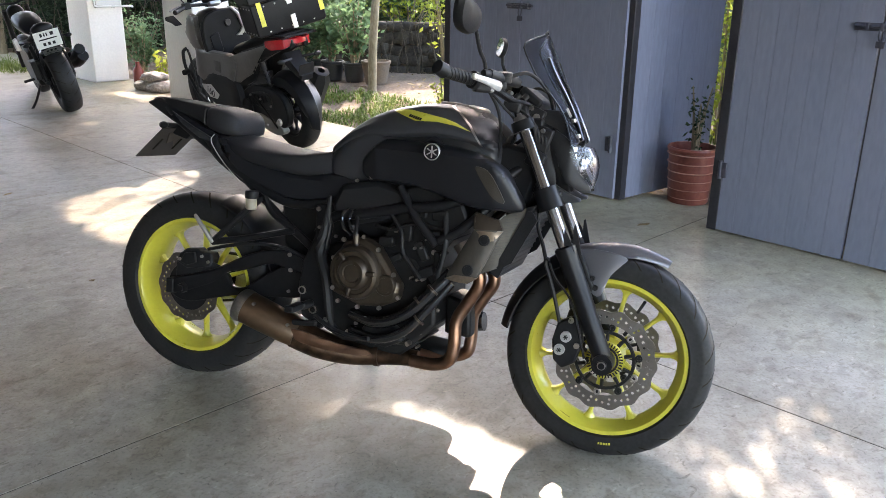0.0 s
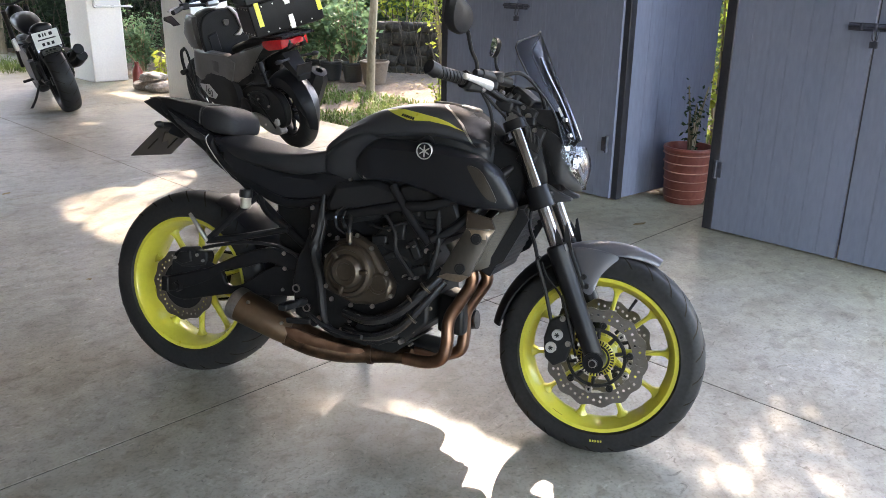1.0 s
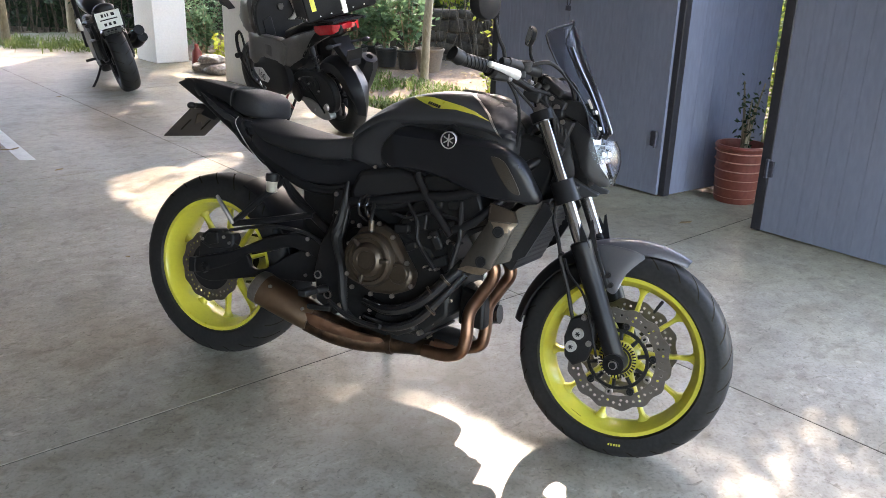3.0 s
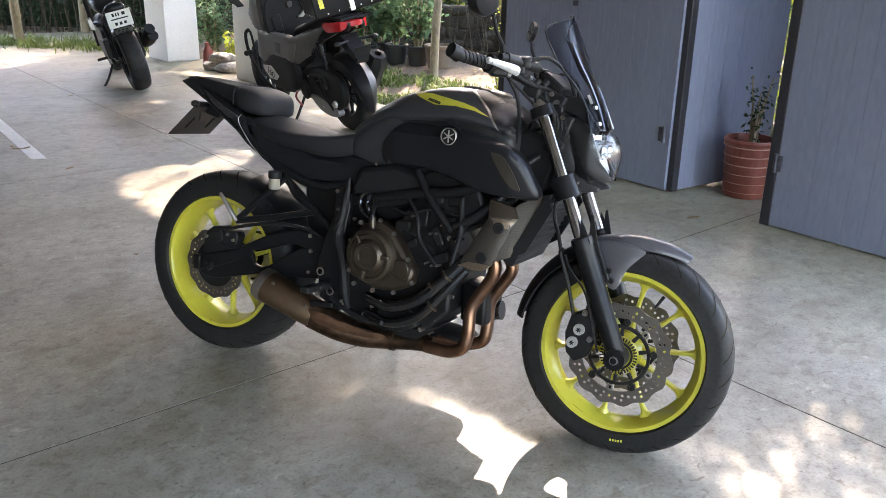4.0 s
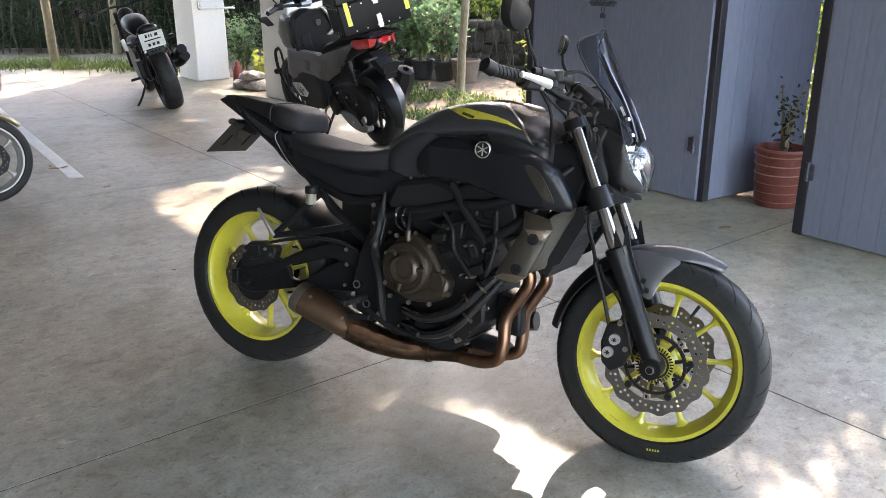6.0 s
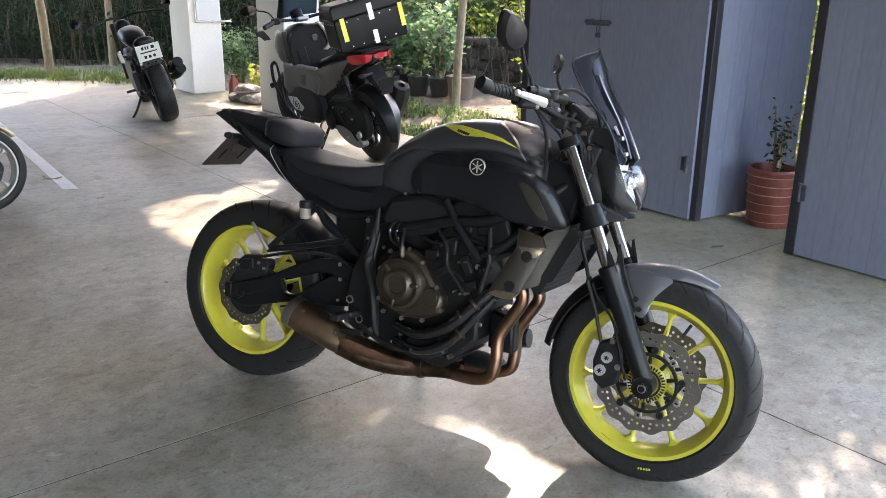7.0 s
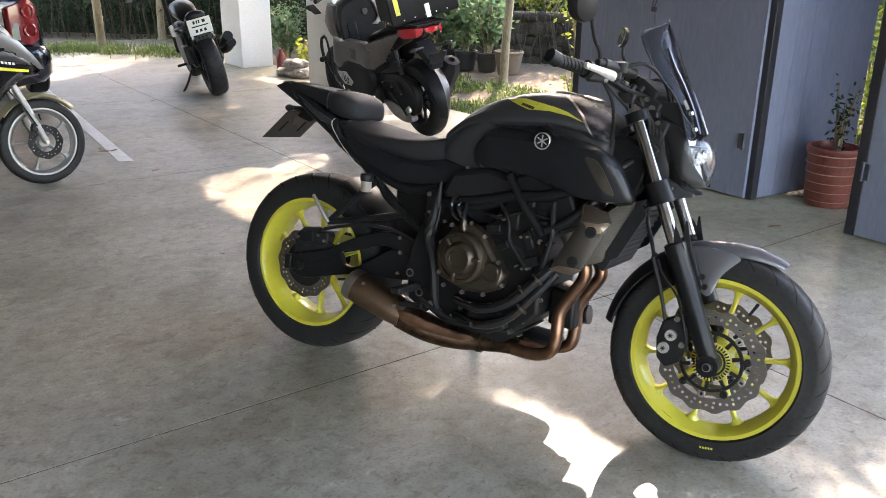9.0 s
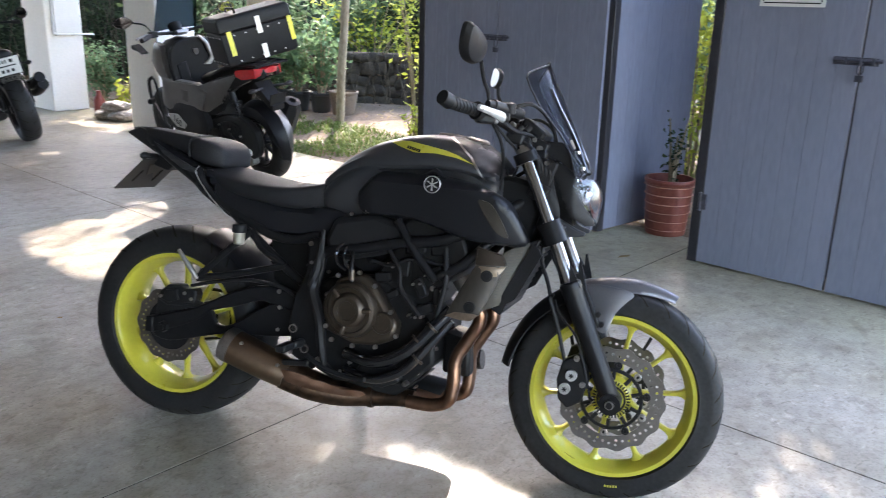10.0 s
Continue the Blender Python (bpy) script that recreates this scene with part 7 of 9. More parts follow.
def litter():
    rnd = random.Random(9)
    bm = bmesh.new()
    def place(q):
        x = q.uniform(-9, 3)
        s = 6.5 + 4.0 * q.random() ** 1.6
        return (x, s - x, earth(x, s - x) + 0.012)
    for _ in range(1800):
        c = Vector(place(rnd))
        s = rnd.uniform(0.02, 0.055)
        q = Euler((rnd.uniform(-0.4, 0.4), rnd.uniform(-0.4, 0.4), rnd.uniform(0, 6.28))).to_matrix()
        v = [bm.verts.new(c + q @ Vector(p)) for p in ((-s, 0, 0), (0, -0.4 * s, 0.006), (s, 0, 0.004), (0, 0.4 * s, 0.006))]
        bm.faces.new(v)
    tagged(part("dry_leaves", bm, DRY, None, smooth=False), "dry fallen leaves scattered on the soil", "leaf litter", kind="stuff")
    # a few leaves blown on to the concrete
    for x, y, s, a in ((1.10, 4.59, 0.045, 0.4), (-2.70, 4.99, 0.030, 1.0), (-3.33, 5.42, 0.05, 0.2), (-3.28, 5.46, 0.04, 1.4), (-3.40, 5.48, 0.035, 2.2), (-1.585, 3.577, 0.016, 0), (0.88, 3.75, 0.02, 1.2), (-4.1, 7.5, 0.03, 0.5), (1.25, 5.3, 0.04, 1.0), (1.15, 5.28, 0.035, 0.3), (1.34, 5.38, 0.045, 2.0), (1.40, 5.25, 0.03, 1.3)):
        bm = bmesh.new()
        v = [bm.verts.new(p) for p in ((-s, 0, 0.002), (-s * 0.3, -0.35 * s, 0.006), (s * 0.5, -0.25 * s, 0.004), (s, 0, 0.01), (s * 0.4, 0.35 * s, 0.005), (-s * 0.4, 0.3 * s, 0.008))]
        bm.faces.new(v)
        o = tagged(part("fallen_leaf", bm, DRY, None, smooth=False), "dry curled leaf lying on the concrete", "leaf", "fallen leaves")
        o.matrix_world = Matrix.Translation((x, y, 0.0)) @ Matrix.Rotation(a, 4, "Z")


litter()


def extras():
    # pale painted bay line
    bm = bmesh.new()
    d = Vector((-1.415, 1.521, 0))
    a, w = Vector((-3.03, 5.196, 0)), Vector((0.05, 0.012, 0))
    prism(bm, [((a - w).x, (a - w).y), ((a + w).x, (a + w).y), ((a + w + d * 2.6).x, (a + w + d * 2.6).y), ((a - w + d * 2.6).x, (a - w + d * 2.6).y)], 0.0005, 0.004, "z")
    tagged(part("road_marking", bm, LINEPAINT, None), "worn pale grey painted bay line", "road marking", kind="structure")
    # socket box and conduit on the pillar
    c = uv(-4.25, 10.0)
    t = thing("socket_box", GRID @ Matrix.Translation(c) @ Matrix.Translation((0, 0, 0)), "white wall box with conduit on the pillar", "electrical box")
    bm = bmesh.new()
    box(bm, (0.245, -0.018, 1.14), (0.30, 0.034, 0.52))
    part("cover", bm, WHITE, t, "white cover", bevel=0.006)
    bm = bmesh.new()
    tube(bm, [(0.075, -0.03, 1.45), (0.075, -0.03, 0.95), (0.085, -0.03, 0.875), (0.2, -0.03, 0.868), (0.48, -0.03, 0.868), (0.55, -0.0, 0.86)], 0.012, 8, 4)
    part("conduit", bm, WHITE, t, "thin grey-white conduit")
    for x in (0.10, 0.30):
        bm = bmesh.new()
        box(bm, (x, -0.02, 0.868), (0.03, 0.03, 0.03))
        part("clip", bm, STEEL, t)
    # sacks and stones beside the pillar
    rnd = random.Random(12)
    for i, (x, y, s) in enumerate(((-3.44, 9.50, 0.13), (-3.24, 9.36, 0.13), (-3.34, 9.44, 0.12), (-3.20, 9.45, 0.12))):
        bm = bmesh.new()
        bmesh.ops.create_icosphere(bm, subdivisions=4, radius=1)
        for v in bm.verts:
            k = 1 + 0.25 * noise.noise(v.co * 1.7 + Vector((i * 5, 0, 0))) - 0.22 * abs(noise.noise(v.co * 3.6 + Vector((0, i * 7, 0)))) - 0.10 * abs(noise.noise(v.co * 8.5 + Vector((0, 0, i * 3))))
            v.co = Vector((v.co.x * s * 1.25 * k, v.co.y * s * k, max(-0.05, v.co.z * s * 0.55 * k)))
        o = tagged(part("sack", bm, mat("sack_cloth_%d" % i, (0.26, 0.24, 0.225), 0.6, vary=0.4, scale=14, bump=0.4), None, smooth=True, angle=80), "crumpled grey plastic sack beside the pillar", "sack", "sacks")
        o.matrix_world = Matrix.Translation((x, y, 0.05 + (0.10 if i == 2 else 0)))
    t = thing("bottle", Matrix.Translation((-3.60, 9.66, 0.0)), "red-brown plastic bottle standing by the sacks", "bottle", "bottles")
    bm = bmesh.new()
    lathe(bm, [(0.001, 0), (0.055, 0), (0.06, 0.02), (0.06, 0.19), (0.025, 0.25), (0.025, 0.29), (0.001, 0.29)], None, 20)
    part("bottle_body", bm, mat("brown_red_plastic", (0.20, 0.04, 0.03), 0.35), t)
    lit_bush(-3.42, 9.95, 0.0, 0.12, 0.12, 0.22, 90, 0.10, LEAF_LIME, "small yellow-leaved plant by the sacks", 71, 5)


extras()


def gate_fittings():
    def at(a, b):
        d = Vector((b[0] - a[0], b[1] - a[1], 0))
        return Matrix.Translation((a[0], a[1], 0)) @ Matrix.Rotation(math.atan2(d.y, d.x), 4, "Z")
    # slide bolts with padlocks over the seams
    for a, b in (((0.465, 5.715), (1.03, 5.15)), ((1.973, 4.047), (2.6, 3.42))):
        m = at(a, b) @ Matrix.Translation((0, -0.032, 1.125))
        t = thing("slide_bolt", m, "dark iron slide bolt with a padlock on the gate", "bolt", "gate bolts")
        bm = bmesh.new()
        box(bm, (-0.02, 0.004, 0), (0.20, 0.008, 0.036))
        part("plate", bm, BLACKIRON, t, bevel=0.002)
        bm = bmesh.new()
        cyl(bm, (-0.115, -0.008, 0.004), (0.10, -0.008, 0.004), 0.009, n=10)
        part("rod", bm, BLACKIRON, t)
        for x in (-0.06, 0.005, 0.06):
            bm = bmesh.new()
            box(bm, (x, -0.006, 0.002), (0.016, 0.026, 0.034))
            part("keeper", bm, BLACKIRON, t, bevel=0.003)
        bm = bmesh.new()
        tube(bm, [(0.0, -0.02, -0.01), (0.0, -0.024, -0.045), (0.012, -0.024, -0.06), (0.024, -0.024, -0.045), (0.024, -0.02, -0.012)], 0.0035, 6, 4)
        box(bm, (0.012, -0.024, -0.075), (0.034, 0.014, 0.030))
        part("padlock", bm, BLACKIRON, t)
    # hinges low on the edge posts
    for (x, y), b in (((1.455, 4.565), (1.968, 4.052)), ((1.03, 5.12), (0.468, 5.712))):
        m = at((x, y), b)
        t = thing("hinge", m @ Matrix.Translation((0.06, -0.03 if b[0] > x else 0.03, 0.345)), "dark iron gate hinge", "hinge", "gate hinges")
        bm = bmesh.new()
        box(bm, (0, 0, 0), (0.036, 0.012, 0.085))
        part("leaf", bm, BLACKIRON, t, bevel=0.003)
        bm = bmesh.new()
        cyl(bm, (-0.018, 0, -0.05), (-0.018, 0, 0.05), 0.011, n=12)
        part("knuckle", bm, BLACKIRON, t)
    # white notice with a dark border
    t = thing("sign", at((1.455, 4.565), (1.968, 4.052)) @ Matrix.Translation((0.385, -0.030, 1.475)), "white notice plate with a thin dark border on the gate", "sign")
    bm = bmesh.new()
    box(bm, (0, 0, 0), (0.31, 0.005, 0.235))
    part("plate", bm, WHITE, t)
    for x, z, w, h in ((0, -0.100, 0.27, 0.006), (0, 0.100, 0.27, 0.006), (-0.138, 0, 0.006, 0.19), (0.138, 0, 0.006, 0.19)):
        bm = bmesh.new()
        box(bm, (x, -0.0035, z), (w, 0.002, h))
        part("border", bm, BLACK, t)


gate_fittings()


# ---- the other vehicles ----
ALLOYGREY = mat("alloy_grey", (0.50, 0.49, 0.47), 0.35, 0.7, vary=0.08)
DULLSILVER = mat("dull_silver_paint", (0.30, 0.295, 0.285), 0.38, 0.7, vary=0.08)
DARKGREY = mat("dark_grey_panel", (0.045, 0.044, 0.043), 0.38, 0.4, vary=0.12, coat=0.2, coatr=0.2)
WARMGREY = mat("warm_grey_panel", (0.165, 0.158, 0.150), 0.36, 0.5, vary=0.1, coat=0.2, coatr=0.2)
REDFRAME = mat("red_frame_paint", (0.22, 0.03, 0.03), 0.35)
CASEGREY = mat("cast_case_grey", (0.11, 0.105, 0.10), 0.45, 0.7, vary=0.15, bump=0.05)
YELLOW = mat("yellow_reflector", (0.80, 0.74, 0.05), 0.3, coat=0.5)
CARRED = mat("car_lamp_red", (0.24, 0.012, 0.016), 0.14, vary=0.2, coat=0.6)
NAVY = mat("dark_navy_car_paint", (0.010, 0.013, 0.024), 0.18, 0.2, vary=0.1, coat=1.0, coatr=0.03)
PLATE = mat("plate_white", (0.62, 0.62, 0.58), 0.5, vary=0.06)


def place(x, y, heading, lean):
    """Rear contact point, heading in degrees from +x, lean to its left in degrees."""
    return Matrix.Translation((x, y, 0)) @ Matrix.Rotation(radians(heading), 4, "Z") @ Matrix.Rotation(radians(-lean), 4, "X")


GOLDPAINT = mat("pale_gold_paint", (0.30, 0.275, 0.17), 0.3, 0.3, vary=0.1, coat=0.3)


def adventure_scooter():
    b = thing("motorcycle", place(-1.208, 6.575, 134, 8.6), "dark grey adventure scooter with red tail lamp on its stand", "motorcycle", "motorcycles")
    wheel(part, "rear_wheel", -0.04, 0.285, 0.066, 0.055, 0.178, 16, 0.3, 7, 0.05, "black cast rim", b, BLACK)
    wheel(part, "front_wheel", 1.325, 0.298, 0.056, 0.045, 0.195, 16, 0.1, 7, 0.05, "black cast rim", b, BLACK)
    # rear mudguard, hugging the tyre
    bm = bmesh.new()
    rings = []
    for i in range(11):
        a = radians(48 + 150 * i / 10)
        r0 = 0.316
        f = 1 - 0.55 * max(0, i - 7) / 3
        prof = [(r0 - 0.10 * f, -0.090 * f), (r0 - 0.03, -0.086 * f), (r0 - 0.006, -0.05 * f), (r0 + 0.014, 0), (r0 - 0.006, 0.05 * f), (r0 - 0.03, 0.086 * f), (r0 - 0.10 * f, 0.090 * f)]
        rings.append([(r * math.cos(a) - 0.04, y, 0.285 + r * math.sin(a)) for r, y in prof] + [((r - 0.006) * math.cos(a) - 0.04, y * 0.95, 0.285 + (r - 0.006) * math.sin(a)) for r, y in prof[::-1]])
    loft(bm, rings)
    part("rear_mudguard", bm, SATIN, b, "ridged black rear mudguard")
    # engine case on the left, with cooling cover
    bm = bmesh.new()
    prism(bm, closed_curve([(0.42, 0.44), (0.20, 0.50), (0.0, 0.49), (-0.14, 0.42), (-0.17, 0.30), (-0.10, 0.20), (0.06, 0.19), (0.28, 0.25), (0.42, 0.29)], 3), 0.085, 0.150)
    part("drive_case", bm, ENGINE, b, "black cast drive case", bevel=0.012)
    bm = bmesh.new()
    prism(bm, closed_curve([(0.33, 0.26), (0.20, 0.165), (0.02, 0.130), (-0.085, 0.155), (-0.06, 0.205), (0.05, 0.235), (0.20, 0.275)], 3), 0.10, 0.160)
    part("case_foot", bm, DULLSILVER, b, "bare alloy lower case", bevel=0.008)
    bm = bmesh.new()
    lathe(bm, [(0.075, 0), (0.08, 0.012), (0.06, 0.022), (0.03, 0.024), (0.001, 0.024)], Matrix.Translation((0.36, 0.165, 0.31)) @ Matrix.Rotation(radians(-90), 4, "X"), 32)
    part("fan_cover", bm, BLACK, b)
    bm = bmesh.new()
    prism(bm, closed_curve([(0.30, 0.43), (0.12, 0.46), (0.02, 0.42), (0.04, 0.33), (0.20, 0.33), (0.31, 0.37)], 3), 0.148, 0.160)
    part("case_cover", bm, BLACK, b, "black moulded case cover", bevel=0.005)
    bm = bmesh.new()
    cyl(bm, (-0.06, 0.155, 0.245), (-0.06, 0.172, 0.245), 0.028, 0.024, 16)
    part("case_plug", bm, ALLOYGREY, b, "bare alloy case plug")
    for k in range(5):
        bm = bmesh.new()
        box(bm, (0.29 - 0.055 * k, 0.163, 0.385 + 0.006 * k), (0.008, 0.012, 0.085 - 0.008 * k), Matrix.Rotation(radians(18), 3, "Y"))
        part("cover_rib", bm, BLACK, b, bevel=0.002)
    bm = bmesh.new()
    tube(bm, [(0.30, 0.15, 0.42), (0.16, 0.168, 0.36), (0.05, 0.168, 0.27), (-0.02, 0.16, 0.19)], 0.008, 8)
    part("breather_hose", bm, BLACK, b)
    bolts_at = ((-0.03, 0.24), (0.02, 0.36), (0.16, 0.40), (0.30, 0.42), (0.12, 0.20), (0.44, 0.40))
    for x, z in bolts_at:
        bm = bmesh.new()
        cyl(bm, (x, 0.160, z), (x, 0.172, z), 0.009, 0.008, 8)
        part("bolt", bm, STEEL, b)
    bm = bmesh.new()
    box(bm, (0.40, 0, 0.30), (0.32, 0.2, 0.2))
    part("engine_block", bm, ENGINE, b, bevel=0.02)
    # twin rear shocks with springs
    for s in (-1, 1):
        bm = bmesh.new()
        cyl(bm, (0.0, 0.11 * s, 0.32), (0.10, 0.12 * s, 0.64), 0.014, n=10)
        tubepts = [(0.02 + 0.08 * k / 40 + 0.026 * math.cos(k * 1.1), 0.112 * s + 0.026 * math.sin(k * 1.1), 0.40 + 0.22 * k / 40) for k in range(41)]
        tube(bm, tubepts, 0.005, 5, 1)
        part("rear_shock", bm, BLACK, b, "black coil-spring rear shock")
        bm = bmesh.new()
        cyl(bm, (0.10, 0.12 * s, 0.62), (0.11, 0.12 * s, 0.68), 0.024, 0.022, 12)
        part("shock_reservoir", bm, BLACK, b)
    # muffler on the right, slanted up
    bm = bmesh.new()
    m = Matrix.Translation((0.07, -0.175, 0.165)) @ Vector((-0.22, -0.03, 0.36)).to_track_quat("Z", "Y").to_matrix().to_4x4()
    lathe(bm, [(0.04, 0), (0.062, 0.05), (0.080, 0.25), (0.084, 0.42), (0.06, 0.47), (0.03, 0.47), (0.028, 0.42), (0.001, 0.42)], m, 7)
    part("muffler", bm, BLACK, b, "angular black muffler")
    bm = bmesh.new()
    lathe(bm, [(0.062, 0.460), (0.066, 0.475), (0.03, 0.480), (0.03, 0.460)], m, 7, closed=True)
    part("muffler_cap", bm, BLACK, b, "dark muffler cap")
    # side body: grey wings and lower fairing, black tail and skirt
    sw = lambda x, z: 0.150 + 0.055 * math.exp(-((x - 0.75) / 0.4) ** 2) - 0.18 * max(0, z - 0.76) - 0.10 * max(0, 0.25 - x)
    for s in (-1, 1):
        part("rear_panel", panel([(0.42, 0.72), (0.07, 0.815), (-0.15, 0.87), (-0.27, 0.865), (-0.25, 0.80), (-0.12, 0.775), (0.14, 0.665), (0.26, 0.52), (0.42, 0.48), (0.50, 0.56)], sw, 0.03, 0.014, 0.05, s, 2), BLACK, b, "black rear side panel")
        part("rear_flash", panel([(0.47, 0.71), (0.26, 0.757), (-0.02, 0.826), (0.0, 0.80), (0.215, 0.725), (0.25, 0.635), (0.21, 0.594), (0.40, 0.508), (0.47, 0.51), (0.40, 0.66)], lambda x, z: sw(x, z) + 0.012, 0.02, 0.008, 0.04, s, 1), WARMGREY, b, "warm grey rear side flash")
        part("lower_fairing", panel([(0.99, 0.745), (0.75, 0.725), (0.50, 0.722), (0.37, 0.664), (0.46, 0.501), (0.554, 0.535), (0.766, 0.549), (0.934, 0.472), (1.06, 0.50), (1.08, 0.62)], lambda x, z: 0.208 + 0.10 * max(0, 0.62 - z) - 0.2 * max(0, x - 0.98), 0.05, 0.014, 0.04, s, 1), WARMGREY, b, "warm grey lower fairing")
        part("fairing_patch", panel([(0.60, 0.66), (0.71, 0.665), (0.70, 0.585), (0.62, 0.57)], lambda x, z: 0.213 + 0.10 * max(0, 0.62 - z), 0.008, 0.003, 0.05, s, 1), CASEGREY, b)
        part("wing", panel([(0.90, 0.99), (0.99, 1.01), (1.08, 0.95), (1.16, 0.86), (1.12, 0.80), (1.02, 0.745), (0.86, 0.735), (0.905, 0.80), (0.925, 0.88)], lambda x, z: 0.222 - 0.25 * max(0, x - 1.0) - 0.05 * max(0, z - 0.85), 0.04, 0.012, 0.04, s, 1), WARMGREY, b, "grey front wing panel")
        part("floor_skirt", panel([(1.0, 0.45), (0.93, 0.49), (0.76, 0.565), (0.54, 0.545), (0.43, 0.50), (0.40, 0.36), (0.50, 0.27), (0.80, 0.28), (0.95, 0.36)], lambda x, z: 0.222, 0.05, 0.015, 0.05, s, 2), BLACK, b, "black lower skirt")
        bm = bmesh.new()
        tube(bm, [(1.08, 0.24 * s, 0.735), (1.12, 0.255 * s, 0.70), (1.125, 0.258 * s, 0.58), (1.05, 0.258 * s, 0.45), (0.95, 0.255 * s, 0.345), (0.75, 0.245 * s, 0.26)], 0.014, 8)
        tube(bm, [(1.10, 0.22 * s, 0.715), (1.02, 0.248 * s, 0.66), (1.00, 0.252 * s, 0.50), (0.98, 0.255 * s, 0.38)], 0.010, 8)
        part("crash_bar", bm, BLACK, b, "black crash bar")
        bm = bmesh.new()
        cyl(bm, (1.11, 0.255 * s, 0.545), (1.09, 0.30 * s, 0.545), 0.026, 0.022, 12)
        part("crash_slider", bm, BLACK, b)
    # badge with the model number
    for s in (1,):
        bm = bmesh.new()
        prism(bm, [(0.955, 0.452), (0.80, 0.462), (0.69, 0.385), (0.735, 0.347), (0.85, 0.352), (0.93, 0.41)], 0.2255, 0.231)
        badge = part("badge", bm, WHITE, b, "white model badge", bevel=0.002)
        cu = bpy.data.curves.new("badge_number", "FONT")
        cu.body, cu.size, cu.extrude, cu.align_x = "160", 0.085, 0.0008, "CENTER"
        o = new("badge_number", cu)
        o.parent = badge
        o.matrix_local = Matrix.Translation((0.832, 0.2325, 0.378)) @ Matrix.Rotation(radians(90), 4, "X") @ Matrix.Rotation(radians(180), 4, "Y") @ Matrix.Rotation(radians(-24), 4, "Z")
        cu.materials.append(BLACK)
    # cockpit and front
    bm = bmesh.new()
    loft(bm, [hull_ring(x, [(w * 0.8, z0), (w, (z0 + z1) / 2), (w * 0.8, z1 - 0.03), (0, z1)]) for x, w, z0, z1 in ((0.83, 0.17, 0.42, 0.98), (0.90, 0.185, 0.43, 1.03), (1.0, 0.19, 0.46, 1.05), (1.16, 0.15, 0.56, 1.00), (1.26, 0.09, 0.66, 0.88))])
    part("front_body", bm, DARKGREY, b, "dark grey front body", sub=1)
    # glossy inner shield facing the rider, with a pale rim
    ring = closed_curve([(-0.17, 0.66), (-0.19, 0.82), (-0.15, 0.97), (0.0, 1.01), (0.15, 0.97), (0.19, 0.82), (0.17, 0.66), (0.10, 0.52), (-0.10, 0.52)], 3)
    bm = bmesh.new()
    prism(bm, [(y * 1.12, z + 0.02) for y, z in ring], 0.78, 0.83, "x")
    part("inner_shield", bm, BLACK, b, "gloss black inner leg shield", bevel=0.012)
    bm = bmesh.new()
    prism(bm, closed_curve([(0.0, 0.90), (0.005, 0.935), (-0.02, 0.942), (-0.045, 0.935), (-0.04, 0.90), (-0.02, 0.89)], 2), 0.768, 0.782, "x")
    part("ignition_lock", bm, CASEGREY, b, "grey ignition lock", bevel=0.003)
    bm = bmesh.new()
    prism(bm, [(0.06, 0.70), (0.15, 0.72), (0.16, 0.84), (0.08, 0.86)], 0.772, 0.782, "x")
    part("glovebox_lid", bm, SATIN, b, "satin black glovebox lid", bevel=0.006)
    bm = bmesh.new()
    prism(bm, [(-0.055, 1.035), (-0.085, 1.03), (-0.135, 0.975), (-0.178, 0.845), (-0.125, 0.795), (-0.07, 0.805), (-0.115, 0.83), (-0.14, 0.86), (-0.11, 0.96)], 0.762, 0.784, "x")
    part("shield_rim", bm, ALLOYGREY, b, "pale silver shield rim", bevel=0.006)
    bm = bmesh.new()
    loft(bm, [hull_ring(x, [(0.12, z0), (0.12, z1 - 0.02), (0, z1)]) for x, z0, z1 in ((0.38, 0.42, 0.56), (0.72, 0.36, 0.50))])
    part("centre_tunnel", bm, BLACK, b)
    bm = bmesh.new()
    rings = []
    for i in range(8):
        v = i / 7
        rings.append([(1.10 - 0.18 * v - 0.10 * u * u, u * (0.19 - 0.02 * v), 1.08 + 0.34 * v) for u in (-1, -0.6, -0.2, 0.2, 0.6, 1)] + [(1.096 - 0.18 * v - 0.10 * u * u, u * (0.19 - 0.02 * v), 1.08 + 0.34 * v) for u in (1, 0.6, 0.2, -0.2, -0.6, -1)])
    loft(bm, rings)
    part("windscreen", bm, SMOKEDARK, b, "smoked windscreen")
    bm = bmesh.new()
    tube(bm, [(0.80, 0.39, 1.065), (0.88, 0.26, 1.085), (0.93, 0.10, 1.07), (0.94, 0, 1.06), (0.93, -0.10, 1.07), (0.88, -0.26, 1.085), (0.80, -0.39, 1.065)], 0.013, 10)
    part("handlebar", bm, BLACK, b)
    for s in (-1, 1):
        bm = bmesh.new()
        tube(bm, [(0.795, 0.40 * s, 1.064), (0.855, 0.30 * s, 1.08)], 0.019, 12)
        part("grip", bm, RUBBER, b)
        bm = bmesh.new()
        tube(bm, [(0.93, 0.22 * s, 1.09), (0.92, 0.30 * s, 1.085), (0.88, 0.40 * s, 1.07)], 0.008, 8)
        part("lever", bm, ALLOYGREY, b, "silver lever")
        bm = bmesh.new()
        box(bm, (0.89, 0.25 * s, 1.085), (0.06, 0.06, 0.05))
        part("switch_block", bm, BLACK, b, bevel=0.008)
        bm = bmesh.new()
        prism(bm, closed_curve([(0.93, 1.03), (0.86, 1.0), (0.80, 0.965), (0.85, 0.985), (0.95, 1.0)], 2), s * 0.36, s * 0.42)
        part("hand_guard", bm, BLACK, b, "black hand guard")
        bm = bmesh.new()
